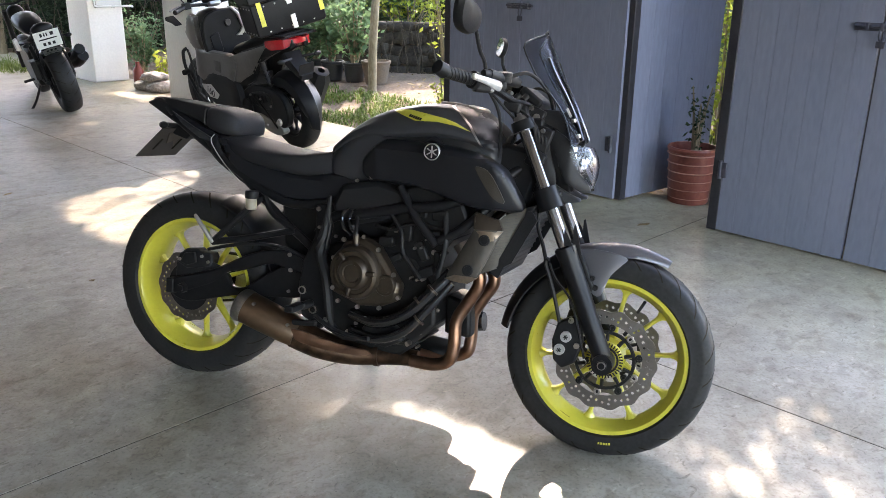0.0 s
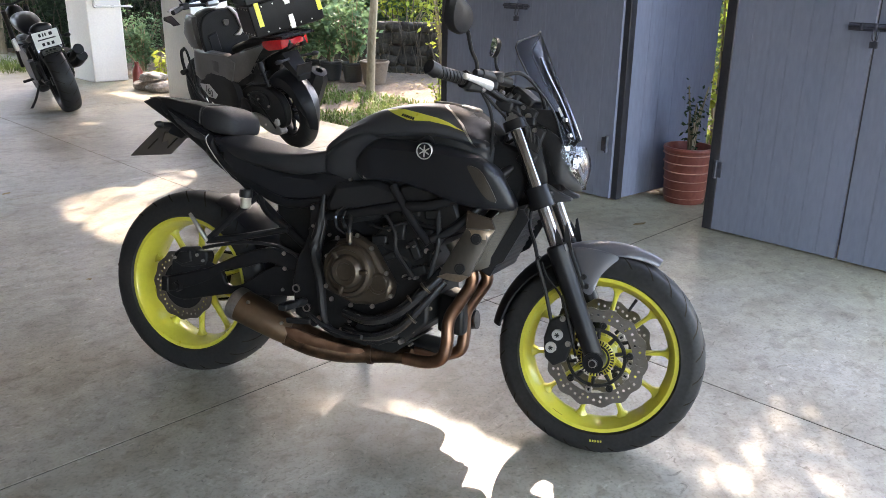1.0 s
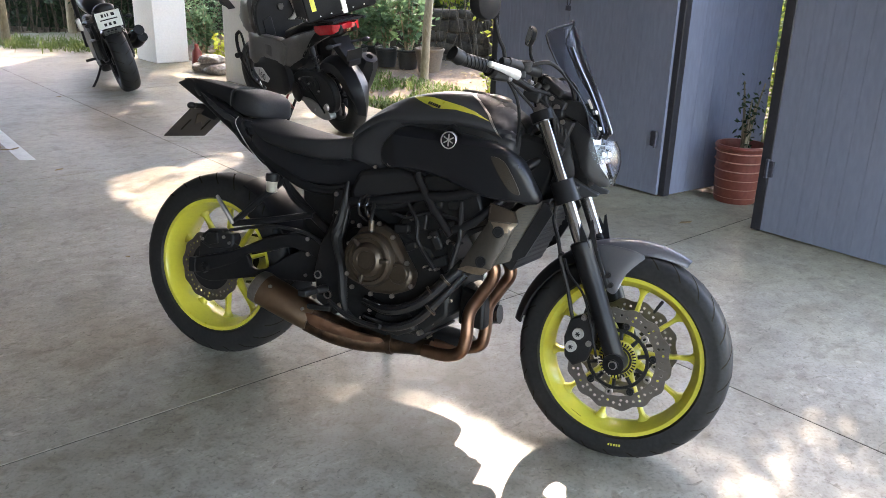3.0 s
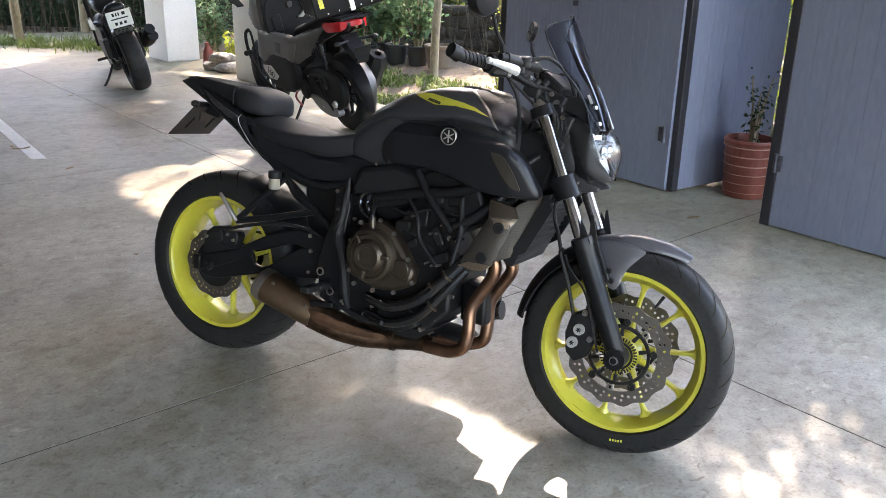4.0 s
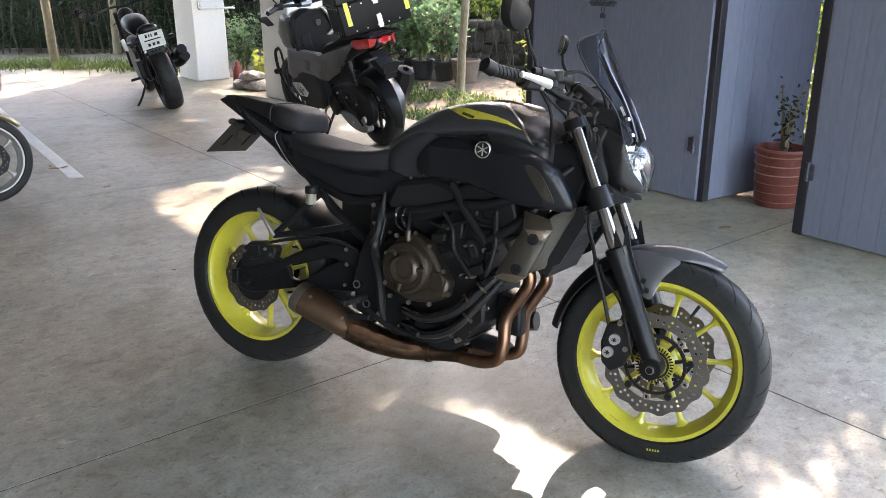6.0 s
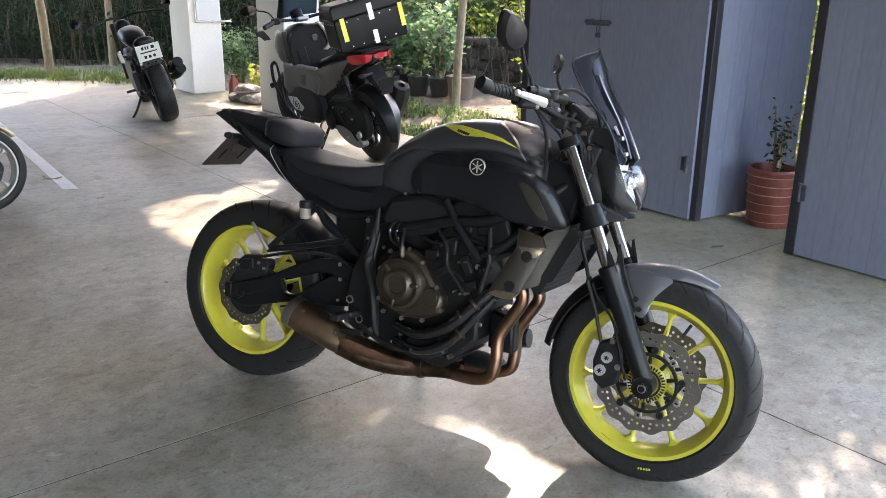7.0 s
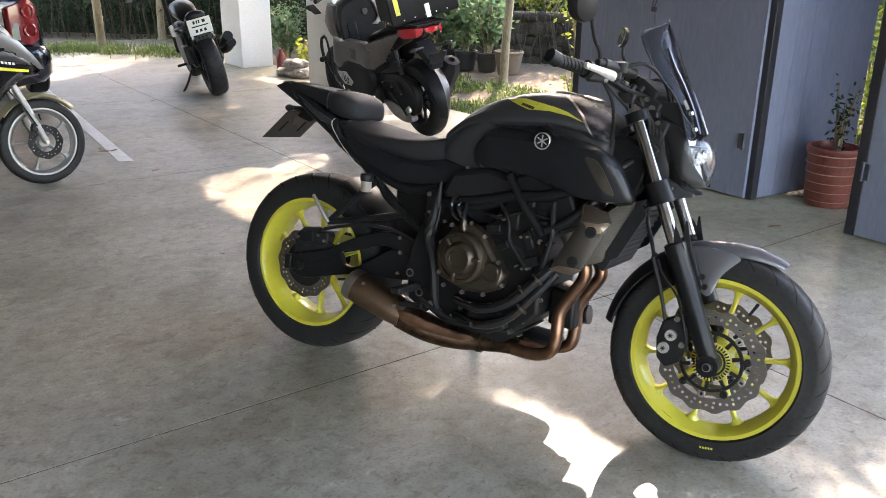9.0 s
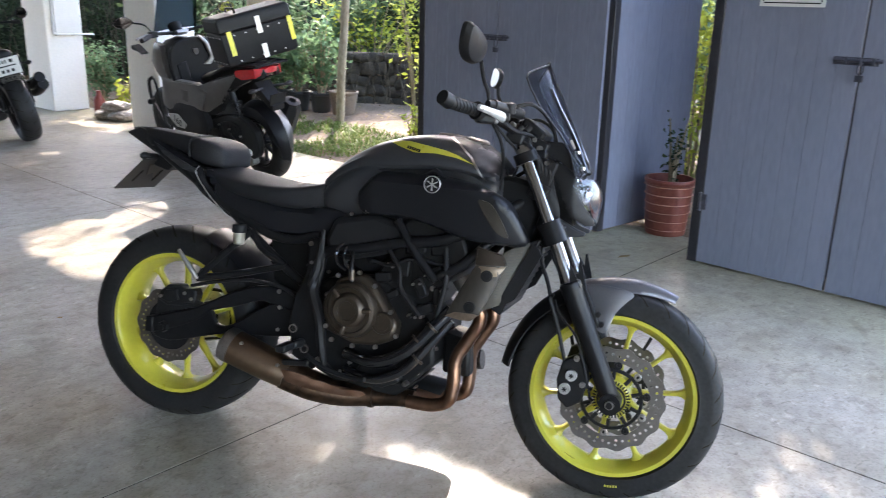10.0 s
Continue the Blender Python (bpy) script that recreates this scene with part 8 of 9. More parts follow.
        tube(bm, [(0.91, 0.24 * s, 1.09), (0.92, 0.29 * s, 1.16), (0.93, 0.36 * s, 1.185), (0.935, 0.39 * s, 1.195)], 0.006, 8)
        part("mirror_stem", bm, BLACK, b)
        bm = bmesh.new()
        ring = [(0.075 * math.cos(a) * (1 + 0.12 * math.cos(2 * a)), 0.045 * math.sin(a)) for a in (2 * math.pi * i / 20 for i in range(20))]
        loft(bm, [[(0.935 + dx, s * 0.455 + k * y, 1.20 + k * z) for y, z in ring] for dx, k in ((-0.008, 0.95), (0.0, 1.0), (0.02, 0.7))])
        mi = part("mirror", bm, BLACK, b, "black rear-view mirror")
        bm = bmesh.new()
        loft(bm, [[(0.935 + dx, s * 0.455 + k * y, 1.20 + k * z) for y, z in ring] for dx, k in ((-0.0105, 0.9), (-0.0085, 0.92))])
        part("mirror_glass", bm, MIRROR, mi, "mirror glass")
    bm = bmesh.new()
    cyl(bm, (0.97, 0.0, 1.06), (1.01, 0.0, 1.12), 0.05, 0.055, 20)
    part("instrument", bm, BLACK, b)
    bm = bmesh.new()
    box(bm, (0.90, 0.0, 1.065), (0.05, 0.10, 0.03), Matrix.Rotation(0.5, 3, "Y"))
    part("bar_clamp", bm, ALLOYGREY, b, "silver handlebar clamp", bevel=0.005)
    # seat
    bm = bmesh.new()
    loft(bm, [hull_ring(x, [(w * 0.8, z0), (w, (z0 + z1) / 2), (w * 0.8, z1 - 0.02), (0, z1)]) for x, w, z0, z1 in ((-0.16, 0.10, 0.85, 0.90), (0.05, 0.14, 0.83, 0.91), (0.22, 0.15, 0.79, 0.88), (0.32, 0.15, 0.76, 0.83), (0.50, 0.13, 0.72, 0.80), (0.62, 0.08, 0.66, 0.76))])
    part("seat", bm, SEATMAT, b, "black two-level seat", sub=2)
    # tail lamp and undertail
    bm = bmesh.new()
    loft(bm, [hull_ring(x, [(w, z0), (w, z1), (0, z1 + 0.01)]) for x, w, z0, z1 in ((-0.275, 0.05, 0.835, 0.865), (-0.23, 0.115, 0.805, 0.872), (-0.10, 0.150, 0.790, 0.862), (-0.02, 0.145, 0.81, 0.85))])
    part("tail_lamp", bm, RED, b, "wide red tail lamp")
    bm = bmesh.new()
    loft(bm, [[(-0.14, 0.07, 0.76), (-0.14, -0.07, 0.76), (-0.06, -0.07, 0.72), (-0.06, 0.07, 0.72)], [(-0.30, 0.05, 0.60), (-0.30, -0.05, 0.60), (-0.285, -0.05, 0.56), (-0.285, 0.05, 0.56)]])
    part("plate_carrier", bm, BLACK, b)
    # the plate's backlit darkness is put into its black colour
    bm = bmesh.new()
    box(bm, (-0.302, 0, 0.645), (0.008, 0.13, 0.085), Matrix.Rotation(radians(-20), 3, "Y"))
    part("number_plate", bm, BLACK, b, "number plate coloured black as if backlit")
    for s in (-1, 1):
        bm = bmesh.new()
        cyl(bm, (-0.20, 0.05 * s, 0.72), (-0.23, 0.14 * s, 0.72), 0.010, n=8)
        ball(bm, (-0.235, 0.16 * s, 0.72), (0.02, 0.035, 0.018), 10)
        part("indicator", bm, BLACK, b)
    # rack and side stand, red stay
    bm = bmesh.new()
    for s in (-1, 1):
        tube(bm, [(0.10, 0.12 * s, 0.87), (-0.05, 0.13 * s, 0.890), (-0.30, 0.13 * s, 0.895)], 0.010, 8)
    for x in (-0.06, -0.17, -0.28):
        cyl(bm, (x, -0.13, 0.893), (x, 0.13, 0.893), 0.009, n=8)
    part("luggage_rack", bm, BLACK, b, "black luggage rack")
    bm = bmesh.new()
    tube(bm, [(0.50, 0.12, 0.22), (0.48, 0.20, 0.12), (0.47, 0.262, 0.038)], 0.012, 8)
    part("side_stand", bm, BLACK, b)
    bm = bmesh.new()
    tube(bm, [(0.52, 0.14, 0.30), (0.56, 0.17, 0.22), (0.44, 0.19, 0.17)], 0.009, 8)
    part("stand_stay", bm, REDFRAME, b)
    # top box
    t = thing("top_box", Matrix.Translation((-1.245, 6.51, 0.915)) @ Matrix.Rotation(radians(118), 4, "Z") @ Matrix.Rotation(radians(-15), 4, "X"), "black riveted aluminium top box with yellow reflectors", "top box")
    bm = bmesh.new()
    loft(bm, [[(-0.19 * k, -0.268 * k2, z), (0.19 * k, -0.268 * k2, z), (0.19 * k, 0.268 * k2, z), (-0.19 * k, 0.268 * k2, z)] for z, k, k2 in ((0.0, 0.94, 0.94), (0.02, 1, 1), (0.235, 1, 1))])
    part("box_body", bm, BLACK, t, "matt black box body", bevel=0.010)
    bm = bmesh.new()
    loft(bm, [[(-0.195 * k, -0.274 * k2, z), (0.195 * k, -0.274 * k2, z), (0.195 * k, 0.274 * k2, z), (-0.195 * k, 0.274 * k2, z)] for z, k, k2 in ((0.238, 1, 1), (0.32, 1, 1), (0.345, 0.93, 0.93))])
    part("box_lid", bm, BLACK, t, "matt black lid", bevel=0.010)
    for s in (-1, 1):
        bm = bmesh.new()
        box(bm, (-0.1935, 0.205 if s > 0 else -0.250, 0.16), (0.004, 0.034, 0.17))
        part("reflector", bm, YELLOW, t, "bright yellow reflector strip")
        if s > 0:
            bm = bmesh.new()
            box(bm, (-0.1945, -0.02, 0.24), (0.006, 0.040, 0.12))
            part("latch", bm, ALLOYGREY, t, "silver latch", bevel=0.004)
            bm = bmesh.new()
            box(bm, (-0.1945, -0.02, 0.055), (0.006, 0.038, 0.10))
            part("latch_plate", bm, ALLOYGREY, t, "silver latch plate", bevel=0.004)
        for k in range(5):
            for z in (0.03, 0.21, 0.27):
                bm = bmesh.new()
                cyl(bm, (-0.16 + 0.08 * k, s * 0.268, z), (-0.16 + 0.08 * k, s * 0.2735, z), 0.006, 0.005, 8)
                part("rivet", bm, ALLOYGREY, t)
    for k in range(5):
        for z in (0.03, 0.21):
            bm = bmesh.new()
            cyl(bm, (-0.190, -0.17 + 0.085 * k, z), (-0.195, -0.17 + 0.085 * k, z), 0.006, 0.005, 8)
            part("rivet", bm, ALLOYGREY, t)
    bm = bmesh.new()
    tube(bm, [(-0.10, 0.10, 0.345), (-0.10, 0.10, 0.375), (0.10, 0.10, 0.375), (0.10, 0.10, 0.345)], 0.008, 6, 2)
    part("handle", bm, BLACK, t)


adventure_scooter()


def cruiser():
    b = thing("motorcycle", place(-3.645, 8.04, 125, 14), "black bobber-style motorcycle with a fat rear tyre, on its side stand", "motorcycle", "motorcycles")
    wheel(part, "rear_wheel", 0.0, 0.315, 0.090, 0.075, 0.205, 20, 0.2, 10, 0.05, "black rim", b, BLACK)
    wheel(part, "front_wheel", 1.48, 0.32, 0.065, 0.05, 0.215, 16, 0.2, 10, 0.05, "black rim", b, BLACK)
    # short rear fender, seat, plate
    bm = bmesh.new()
    rings = []
    for i in range(9):
        a = radians(55 + 75 * i / 8)
        r0 = 0.355
        prof = [(r0 - 0.035, -0.105), (r0 - 0.008, -0.085), (r0, -0.03), (r0, 0.03), (r0 - 0.008, 0.085), (r0 - 0.035, 0.105)]
        rings.append([(r * math.cos(a), y, 0.315 + r * math.sin(a)) for r, y in prof] + [((r - 0.006) * math.cos(a), y * 0.97, 0.315 + (r - 0.006) * math.sin(a)) for r, y in prof[::-1]])
    loft(bm, rings)
    part("rear_fender", bm, GLOSSBLK, b, "gloss black short rear fender")
    bm = bmesh.new()
    loft(bm, [hull_ring(x, [(w * 0.7, z0), (w, (z0 + z1) / 2), (w * 0.75, z1 - 0.015), (0, z1)]) for x, w, z0, z1 in ((-0.04, 0.09, 0.74, 0.80), (0.10, 0.13, 0.69, 0.78), (0.30, 0.14, 0.64, 0.73), (0.46, 0.10, 0.64, 0.73))])
    part("seat", bm, SEATMAT, b, "black solo seat", sub=2)
    bm = bmesh.new()
    ball(bm, (-0.06, 0, 0.80), (0.06, 0.10, 0.055), 16)
    part("tail_cowl", bm, SATIN, b, "black rounded tail cowl")
    q = Matrix.Rotation(radians(-12), 3, "Y")
    bm = bmesh.new()
    box(bm, (-0.175, 0, 0.712), (0.006, 0.225, 0.155), q)
    pl = part("number_plate", bm, PLATE, b, "white number plate with dark marks")
    for dy, dz, w, h in ((-0.045, 0.045, 0.03, 0.030), (0.0, 0.045, 0.012, 0.030), (0.022, 0.045, 0.012, 0.030), (0.05, 0.045, 0.02, 0.030), (0, 0.003, 0.16, 0.011), (-0.042, -0.042, 0.024, 0.028), (0.0, -0.042, 0.024, 0.028), (0.042, -0.042, 0.024, 0.028)):
        bm = bmesh.new()
        box(bm, Vector((-0.179, 0, 0.712)) + q @ Vector((0, dy, dz)), (0.002, w, h), q)
        part("plate_mark", bm, BLACK, pl)
    for y in (-0.12, 0.12):
        bm = bmesh.new()
        tube(bm, [(-0.15, y, 0.60), (-0.175, y, 0.76), (-0.12, y * 0.92, 0.80)], 0.009, 8)
        part("plate_frame", bm, BLACK, b)
    for s in (-1, 1):
        bm = bmesh.new()
        cyl(bm, (-0.12, 0.06 * s, 0.72), (-0.12, 0.17 * s, 0.70), 0.008, n=8)
        ball(bm, (-0.125, 0.19 * s, 0.695), (0.022, 0.03, 0.02), 10)
        part("indicator", bm, BLACK, b)
        bm = bmesh.new()
        cyl(bm, (-0.02, 0.125 * s, 0.33), (0.14, 0.13 * s, 0.66), 0.020, n=12)
        part("rear_shock", bm, BLACK, b)
        bm = bmesh.new()
        tube(bm, [(0.0, 0.115 * s, 0.315), (0.35, 0.12 * s, 0.34), (0.55, 0.11 * s, 0.36)], 0.024, 10)
        part("swing_arm", bm, BLACK, b)
        bm = bmesh.new()
        tube(bm, [(1.47, 0.11 * s, 0.32), (1.24, 0.11 * s, 0.80), (1.18, 0.11 * s, 0.93)], 0.024, 12)
        part("fork_leg", bm, BLACK, b)
        bm = bmesh.new()
        tube(bm, [(0.92, 0.36 * s, 0.98), (0.90, 0.43 * s, 0.965)], 0.020, 10)
        part("grip", bm, RUBBER, b)
        bm = bmesh.new()
        tube(bm, [(0.98, 0.28 * s, 0.99), (0.99, 0.36 * s, 1.02), (0.97, 0.43 * s, 1.035)], 0.006, 6)
        part("mirror_stem", bm, BLACK, b)
        bm = bmesh.new()
        lathe(bm, [(0.001, -0.004), (0.052, -0.004), (0.056, 0.004), (0.04, 0.016), (0.001, 0.02)], Matrix.Translation((0.965, 0.475 * s, 1.04)) @ Matrix.Rotation(radians(90), 4, "Y"), 24)
        mi = part("mirror", bm, BLACK, b, "round black mirror")
        bm = bmesh.new()
        lathe(bm, [(0.001, -0.001), (0.047, -0.001), (0.047, 0.001), (0.001, 0.001)], Matrix.Translation((0.9595, 0.475 * s, 1.04)) @ Matrix.Rotation(radians(90), 4, "Y"), 24)
        part("mirror_glass", bm, MIRROR, mi, "round mirror glass")
    bm = bmesh.new()
    tube(bm, [(0.90, 0.43, 0.965), (0.95, 0.30, 0.99), (1.08, 0.12, 1.00), (1.10, 0, 0.98), (1.08, -0.12, 1.00), (0.95, -0.30, 0.99), (0.90, -0.43, 0.965)], 0.012, 10)
    part("handlebar", bm, BLACK, b, "wide black handlebar")
    bm = bmesh.new()
    loft(bm, [hull_ring(x, [(w * 0.6, z0), (w, (z0 * 0.45 + z1 * 0.55)), (w * 0.72, z1 - 0.02), (0, z1)]) for x, w, z0, z1 in ((0.44, 0.08, 0.70, 0.76), (0.55, 0.13, 0.70, 0.85), (0.75, 0.15, 0.72, 0.91), (0.93, 0.13, 0.76, 0.92), (1.03, 0.07, 0.80, 0.89))])
    part("fuel_tank", bm, SATIN, b, "black teardrop tank", sub=2)
    bm = bmesh.new()
    ball(bm, (1.30, 0, 0.87), (0.09, 0.09, 0.09), 16)
    part("headlight", bm, BLACK, b)
    bm = bmesh.new()
    prism(bm, [(0.36, 0.24), (0.38, 0.58), (0.60, 0.66), (0.90, 0.64), (1.0, 0.42), (0.85, 0.22)], -0.15, 0.15)
    part("engine", bm, ENGINE, b, bevel=0.03)
    for y0, z0 in ((-0.15, 0.43), (-0.16, 0.36)):
        bm = bmesh.new()
        tube(bm, [(0.70, -0.10, z0 + 0.1), (0.45, y0 - 0.03, z0), (0.14, y0 - 0.06, z0 + 0.03), (-0.05, y0 - 0.10, z0 + 0.11)], 0.035, 14, radii=(0.024, 0.028, 0.038, 0.050))
        part("exhaust_pipe", bm, BLACK if z0 > 0.4 else ENGINE, b, "short black slash-cut exhaust")
    for y0 in (0.13, 0.17):
        bm = bmesh.new()
        box(bm, (0.14, y0, 0.44), (0.20, 0.05, 0.18))
        part("side_case", bm, BLACK, b, bevel=0.012)
    bm = bmesh.new()
    lathe(bm, [(0.001, 0), (0.10, 0), (0.11, 0.015), (0.06, 0.03), (0.001, 0.032)], Matrix.Translation((0.66, -0.155, 0.40)) @ AXLE, 28)
    part("engine_cover", bm, CHROME, b, "polished engine cover")
    bm = bmesh.new()
    tube(bm, [(0.42, 0.15, 0.24), (0.36, 0.24, 0.13), (0.30, 0.335, 0.050)], 0.012, 8)
    tube(bm, [(0.30, 0.335, 0.050), (0.27, 0.37, 0.075)], 0.010, 8)
    part("side_stand", bm, BLACK, b)
    bm = bmesh.new()
    cyl(bm, (0.42, 0.17, 0.32), (0.42, 0.27, 0.32), 0.014, n=10)
    part("footpeg", bm, BLACK, b)
    bm = bmesh.new()
    tube(bm, [(0.32, -0.17, 0.455), (0.22, -0.20, 0.465), (0.12, -0.222, 0.49)], 0.03, 12, radii=(0.034, 0.042, 0.044))
    part("heat_guard", bm, CHROME, b, "chrome exhaust heat guard")
    bm = bmesh.new()
    loft(bm, [[(0.16 + dx, 0.225 + y, 0.69 + z) for y, z in ((-0.02, -0.06), (0.022, -0.05), (0.026, 0.05), (-0.012, 0.065))] for dx in (0, 0.05)])
    part("side_reflector", bm, ALU, b, "pale metal side reflector housing", bevel=0.006)
    bm = bmesh.new()
    tube(bm, [(0.16, 0.10, 0.66), (0.17, 0.16, 0.68), (0.18, 0.215, 0.69)], 0.010, 8)
    part("reflector_arm", bm, BLACK, b)


cruiser()


def underbone():
    # front axle over (-3.2, 4.6), heading away
    hd = 58.0
    d = Vector((math.cos(radians(hd)), math.sin(radians(hd)), 0))
    c = Vector((-3.180, 4.575, 0)) - d * 1.24
    b = thing("motorcycle", place(c.x, c.y, hd, 6), "small black and yellow underbone motorcycle with silver cast wheels", "motorcycle", "motorcycles")
    r = 0.258
    wheel(part, "front_wheel", 1.24, r, 0.038, 0.028, 0.206, 18, 0.55, 5, 0.04, "silver cast rim", b, DULLSILVER)
    wheel(part, "rear_wheel", 0.0, r, 0.046, 0.034, 0.206, 18, 0.2, 5, 0.04, "silver cast rim", b, ALLOYGREY)
    for y in (-0.058,):
        part("brake_disc", wave_disc(0.105, 0.06, 8, 0.005, 3, y - 0.002, y + 0.002, (1.24, 0, r)), ENGINE, b, "dark drilled brake disc")
    for s in (-1, 1):
        bm = bmesh.new()
        tube(bm, [(1.24, 0.068 * s, r), (1.155, 0.068 * s, 0.50), (1.10, 0.068 * s, 0.645)], 0.017, 12, radii=(0.020, 0.021, 0.016))
        part("fork_leg", bm, DULLSILVER, b, "silver fork leg")
        bm = bmesh.new()
        cyl(bm, (1.24, 0.05 * s, r), (1.24, 0.092 * s, r), 0.014, 0.011, 10)
        part("axle_nut", bm, STEEL, b)
    bm = bmesh.new()
    tube(bm, [(1.20, -0.085, 0.36), (1.13, -0.09, 0.50), (1.07, -0.085, 0.60), (1.05, -0.06, 0.70)], 0.005, 6)
    part("brake_hose", bm, BLACK, b)
    bm = bmesh.new()
    prism(bm, closed_curve([(1.165, 0.335), (1.18, 0.38), (1.215, 0.385), (1.21, 0.33)], 2), -0.085, -0.05)
    part("caliper", bm, BLACK, b, bevel=0.006)
    # mudguard
    def guard(a0, a1, w0, w1, r0, m_, label):
        bm = bmesh.new()
        rings = []
        for i in range(13):
            t = i / 12
            a = a0 + (a1 - a0) * t
            w = w0 + (w1 - w0) * t
            prof = [(r0 - 0.022 * abs(u) ** 2, w * u) for u in (-1, -0.6, -0.2, 0.2, 0.6, 1)]
            rings.append([(1.24 + rr * math.cos(a), y, r + rr * math.sin(a)) for rr, y in prof] + [(1.24 + (rr - 0.005) * math.cos(a), y * 0.95, r + (rr - 0.005) * math.sin(a)) for rr, y in prof[::-1]])
        loft(bm, rings)
        part("front_mudguard", bm, m_, b, label)
    guard(radians(140), radians(52), 0.058, 0.045, 0.294, GOLDPAINT, "pale gold front mudguard")
    guard(radians(56), radians(38), 0.046, 0.012, 0.297, GOLDPAINT, "pale gold mudguard tip")
    guard(radians(185), radians(148), 0.045, 0.056, 0.292, BLACK, "black mudguard tail")
    # nose and leg shield
    for s in (-1, 1):
        w = lambda x, z: 0.15 - 0.28 * max(0, x - 1.02) + 0.05 * max(0, z - 0.7)
        part("leg_shield", panel([(1.02, 0.93), (1.17, 0.86), (1.30, 0.675), (1.17, 0.640), (1.04, 0.56), (0.92, 0.44), (0.80, 0.38), (0.70, 0.46), (0.84, 0.62), (0.93, 0.80)], w, 0.05, 0.03, 0.04, s, 3), GLOSSBLK, b, "gloss black leg shield")
        part("shield_top", panel([(1.00, 0.93), (1.17, 0.862), (1.31, 0.69), (1.235, 0.715), (1.12, 0.79), (0.99, 0.84)], lambda x, z: w(x, z) + 0.003, 0.012, 0.006, 0.03, s, 2), WARMGREY, b, "grey upper shield panel")
        part("shield_graphic", panel([(1.06, 0.82), (1.18, 0.765), (1.27, 0.70), (1.10, 0.735), (1.00, 0.76)], lambda x, z: w(x, z) + 0.003, 0.01, 0.006, 0.03, s, 2), DARKGREY, b, "grey stripe")
        part("shield_line", panel([(1.00, 0.725), (1.21, 0.690), (1.205, 0.676), (1.00, 0.705)], lambda x, z: w(x, z) + 0.004, 0.008, 0.004, 0.03, s, 0), YELLOW, b, "yellow pinstripe")
        for k in range(4):
            part("shield_mark", panel([(1.045 + 0.022 * k, 0.752 - 0.004 * k), (1.060 + 0.022 * k, 0.749 - 0.004 * k), (1.060 + 0.022 * k, 0.735 - 0.004 * k), (1.045 + 0.022 * k, 0.738 - 0.004 * k)], lambda x, z: w(x, z) + 0.005, 0.004, 0.002, 0.03, s, 0), WHITE, b)
        part("side_body", panel([(0.70, 0.50), (0.40, 0.60), (0.0, 0.72), (-0.25, 0.80), (-0.20, 0.70), (0.15, 0.55), (0.50, 0.42)], lambda x, z: 0.12, 0.03, 0.02, 0.06, s, 3), GLOSSBLK, b, "gloss black side body")
        bm = bmesh.new()
        tube(bm, [(0.95, 0.36 * s, 0.985), (0.99, 0.2 * s, 1.0), (1.0, 0.0, 0.97)], 0.012, 8)
        part("handlebar", bm, BLACK, b)
    bm = bmesh.new()
    loft(bm, [hull_ring(x, [(w_ * 0.7, z0), (w_, (z0 + z1) / 2), (w_ * 0.7, z1 - 0.02), (0, z1)]) for x, w_, z0, z1 in ((0.94, 0.06, 0.80, 1.0), (1.02, 0.12, 0.78, 1.04), (1.12, 0.10, 0.78, 0.98), (1.20, 0.04, 0.80, 0.88))])
    part("headlamp_cowl", bm, WARMGREY, b, sub=1)
    bm = bmesh.new()
    loft(bm, [hull_ring(x, [(w_ * 0.7, z0), (w_, (z0 + z1) / 2), (w_ * 0.7, z1 - 0.02), (0, z1)]) for x, w_, z0, z1 in ((-0.28, 0.09, 0.76, 0.80), (0.1, 0.13, 0.70, 0.78), (0.45, 0.12, 0.66, 0.74), (0.62, 0.08, 0.62, 0.70))])
    part("seat", bm, SEATMAT, b, sub=2)
    bm = bmesh.new()
    prism(bm, [(0.42, 0.20), (0.42, 0.42), (0.80, 0.42), (0.90, 0.34), (0.84, 0.20)], -0.11, 0.11)
    part("engine", bm, CASEGREY, b, bevel=0.03)
    bm = bmesh.new()
    tube(bm, [(0.50, 0.10, 0.20), (0.46, 0.18, 0.11), (0.44, 0.225, 0.028)], 0.010, 8)
    part("side_stand", bm, BLACK, b)


underbone()


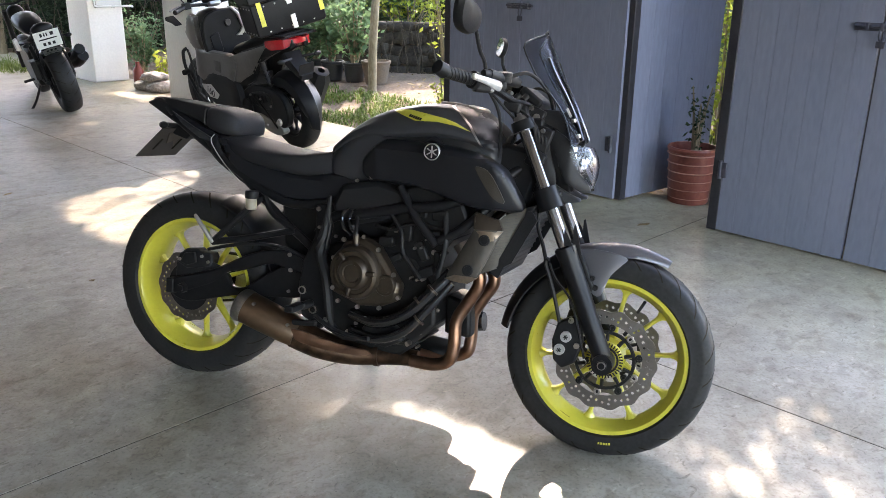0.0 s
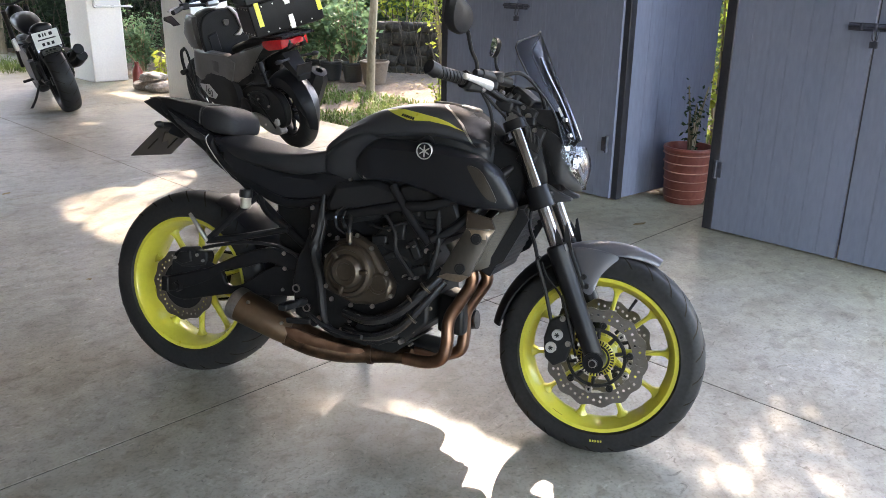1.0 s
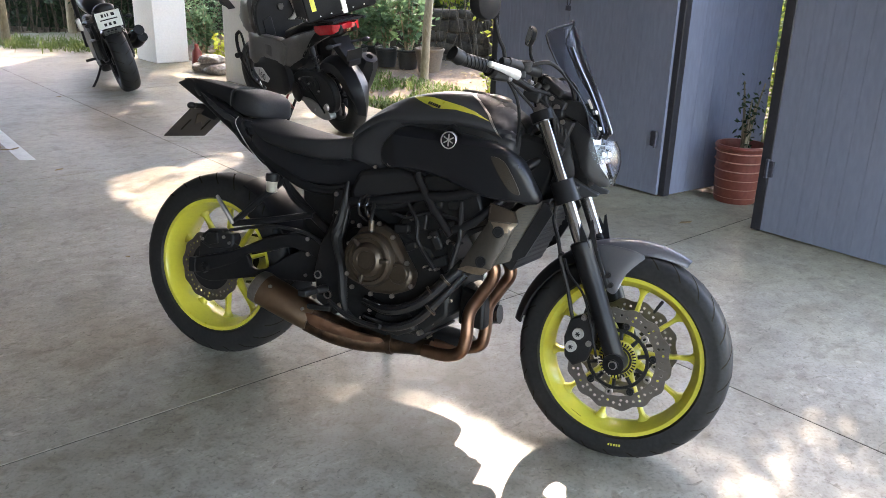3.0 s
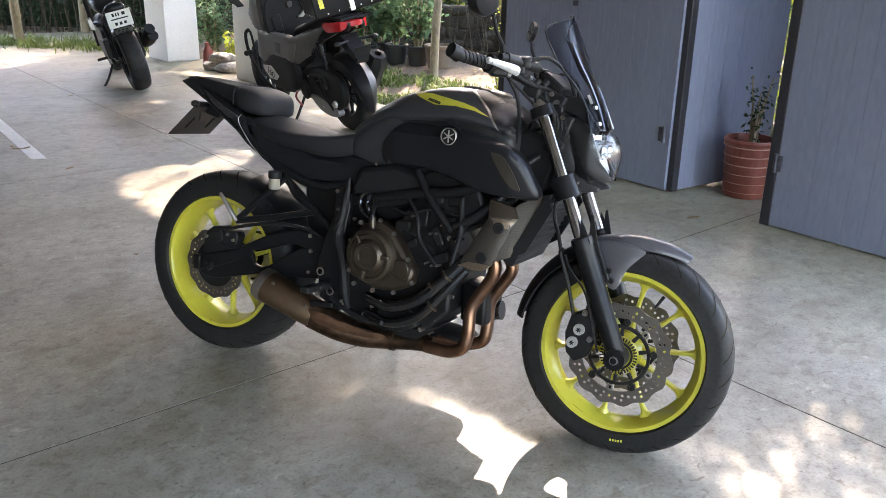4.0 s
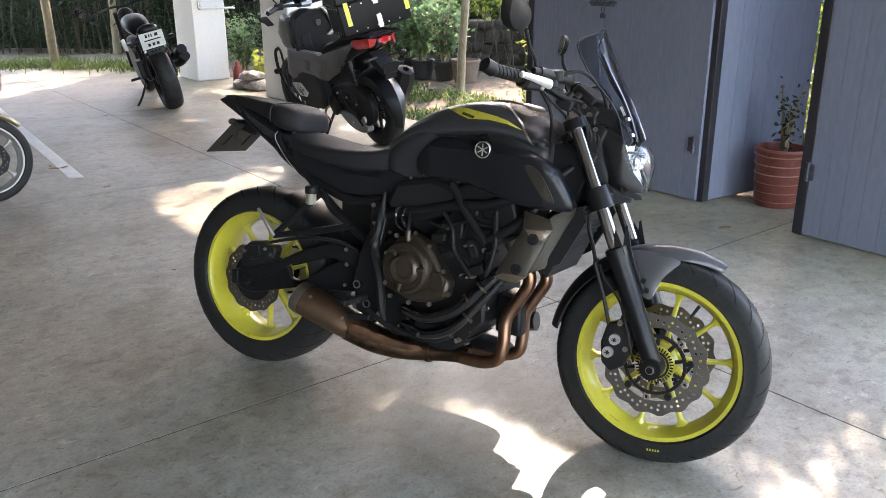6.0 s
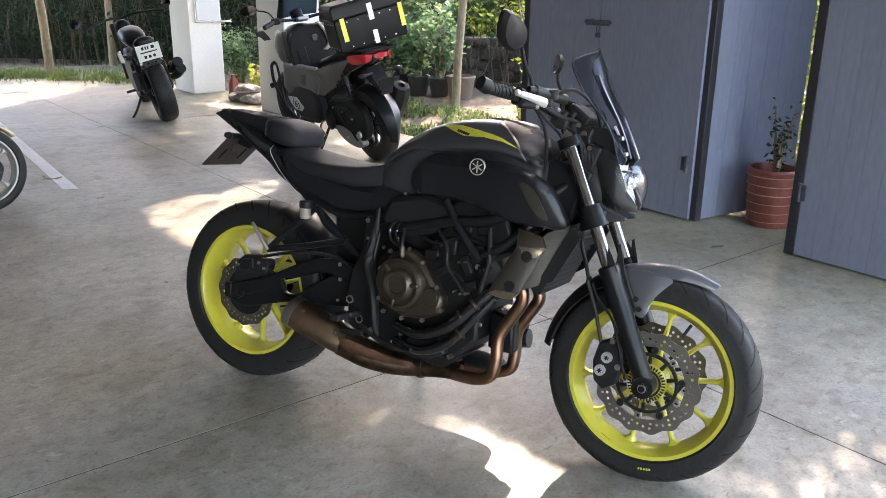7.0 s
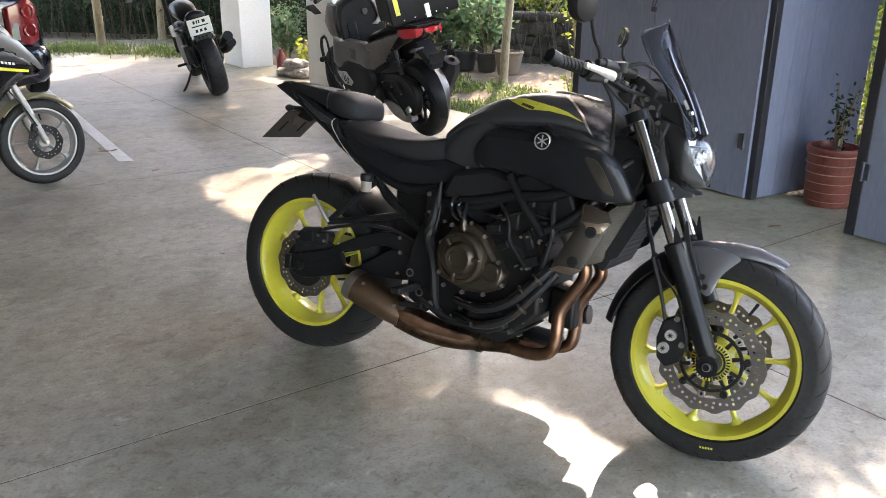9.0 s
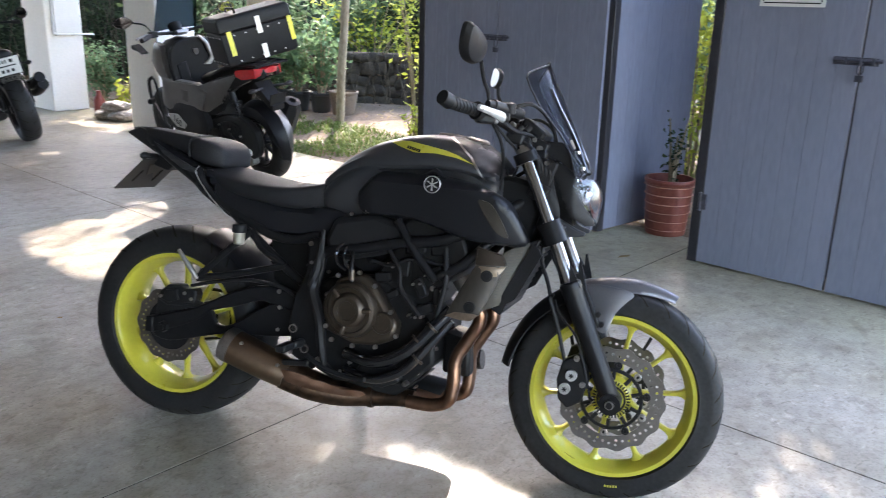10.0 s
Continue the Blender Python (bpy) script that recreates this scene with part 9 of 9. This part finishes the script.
def car():
    """Dark hatchback, tail towards the bays; its right rear corner is what shows."""
    hd = Vector((-0.70, 0.714, 0))
    rt = Vector((0.714, 0.70, 0))
    corner = Vector((-5.02, 7.34, 0))
    o = corner - rt * 0.80
    m = Matrix.Translation(o) @ Matrix.Rotation(math.atan2(hd.y, hd.x), 4, "Z")      # x forward, y left, origin at the tail's middle
    t = thing("car", m, "dark navy hatchback with red tail lamps, parked in a bay", "car")
    bm = bmesh.new()
    stations = []
    for x, w, zb, zs, zt, wt in ((0.0, 0.70, 0.36, 0.74, 0.98, 0.60), (0.06, 0.78, 0.28, 0.76, 1.02, 0.64), (0.25, 0.82, 0.22, 0.80, 1.20, 0.66), (0.55, 0.83, 0.20, 0.84, 1.44, 0.60), (1.2, 0.835, 0.20, 0.86, 1.50, 0.60), (2.1, 0.83, 0.20, 0.88, 1.46, 0.58), (2.7, 0.82, 0.20, 0.86, 1.05, 0.62), (3.3, 0.79, 0.22, 0.78, 0.90, 0.62), (3.65, 0.66, 0.30, 0.60, 0.72, 0.5)):
        stations.append(hull_ring(x, [(w * 0.75, zb), (w * 0.97, zb + 0.04), (w, (zb + zs) / 2), (w, zs), (wt + (w - wt) * 0.35, (zs + zt) / 2 + 0.05), (wt * 0.9, zt), (0, zt + 0.02)]))
    loft(bm, stations)
    part("body", bm, NAVY, t, "glossy dark navy body", sub=2)
    for s in (-1, 1):
        bm = bmesh.new()
        # lamp wraps the corner: along the flank (x) and across the tail
        rings = []
        for k in range(7):
            q = k / 6
            a = radians(5 + 88 * q)
            cx, cy = 0.025 - 0.080 * math.sin(a), 0.50 + 0.24 * math.cos(a)
            hgt = 0.215 * (1 - 0.35 * abs(q - 0.5) * 2)
            rings.append([(cx, cy * s, 0.735 - hgt), (cx - 0.012 * math.sin(a), (cy + 0.012 * math.cos(a)) * s, 0.735), (cx, cy * s, 0.735 + hgt), (cx + 0.03, (cy - 0.03) * s, 0.735 + hgt * 0.9), (cx + 0.03, (cy - 0.03) * s, 0.735 - hgt * 0.9)])
        loft(bm, rings)
        lamp = part("tail_lamp", bm, CARRED, t, "large red tail lamp with a clear panel", bevel=0.01)
        for z in (0.83, 0.66):
            bm = bmesh.new()
            m2 = Matrix.Translation((-0.035, 0.655 * s, z)) @ Vector((-0.9, 0.40 * s, 0)).to_track_quat("Z", "Y").to_matrix().to_4x4()
            lathe(bm, [(0.045, 0.018), (0.055, 0.024), (0.066, 0.018), (0.066, 0.0), (0.045, 0.0)], m2, 28, closed=True)
            part("lamp_ring", bm, CARRED, lamp, "raised red lamp ring")
        bm = bmesh.new()
        box(bm, (-0.058, 0.535 * s, 0.655), (0.02, 0.06, 0.15), Matrix.Rotation(radians(14 * s), 3, "Z"))
        part("reverse_lens", bm, DULLSILVER, lamp, "pale reversing lens")
        for x in (0.62, 2.85):
            bm = bmesh.new()
            lathe(bm, [(0.17, -0.09), (0.27, -0.095), (0.29, -0.07), (0.29, 0.07), (0.27, 0.09), (0.17, 0.085)], Matrix.Translation((x, 0.745 * s, 0.29)) @ AXLE, 40, closed=True)
            wh = part("wheel", bm, RUBBER, t, "black tyre")
            bm = bmesh.new()
            lathe(bm, [(0.001, -0.05), (0.18, -0.06), (0.18, 0.06), (0.001, 0.05)], Matrix.Translation((x, 0.75 * s, 0.29)) @ AXLE, 30)
            part("rim", bm, ALLOYGREY, wh, "silver rim")
    bm = bmesh.new()
    prism(bm, [(-0.60, 1.08), (0.60, 1.08), (0.52, 1.36), (-0.52, 1.36)], 0.18, 0.20, "x")
    part("rear_window", bm, GLOSSBLK, t, "dark rear window")
    bm = bmesh.new()
    loft(bm, [hull_ring(x, [(w * 0.9, 0.13), (w, 0.22), (w, 0.48), (w * 0.93, 0.535), (0, 0.55)]) for x, w in ((-0.07, 0.66), (-0.03, 0.78), (0.10, 0.85), (0.32, 0.86))])
    part("bumper", bm, NAVY, t, "dark navy rear bumper", sub=1)
    for k in range(3):
        for z in (0.90, 0.76):
            bm = bmesh.new()
            box(bm, (-0.035, 0.10 - 0.55 - 0.05 * k + 0.22, z + 0.02), (0.006, 0.035, 0.03))
            part("tail_mark", bm, CHROME, t)


car()
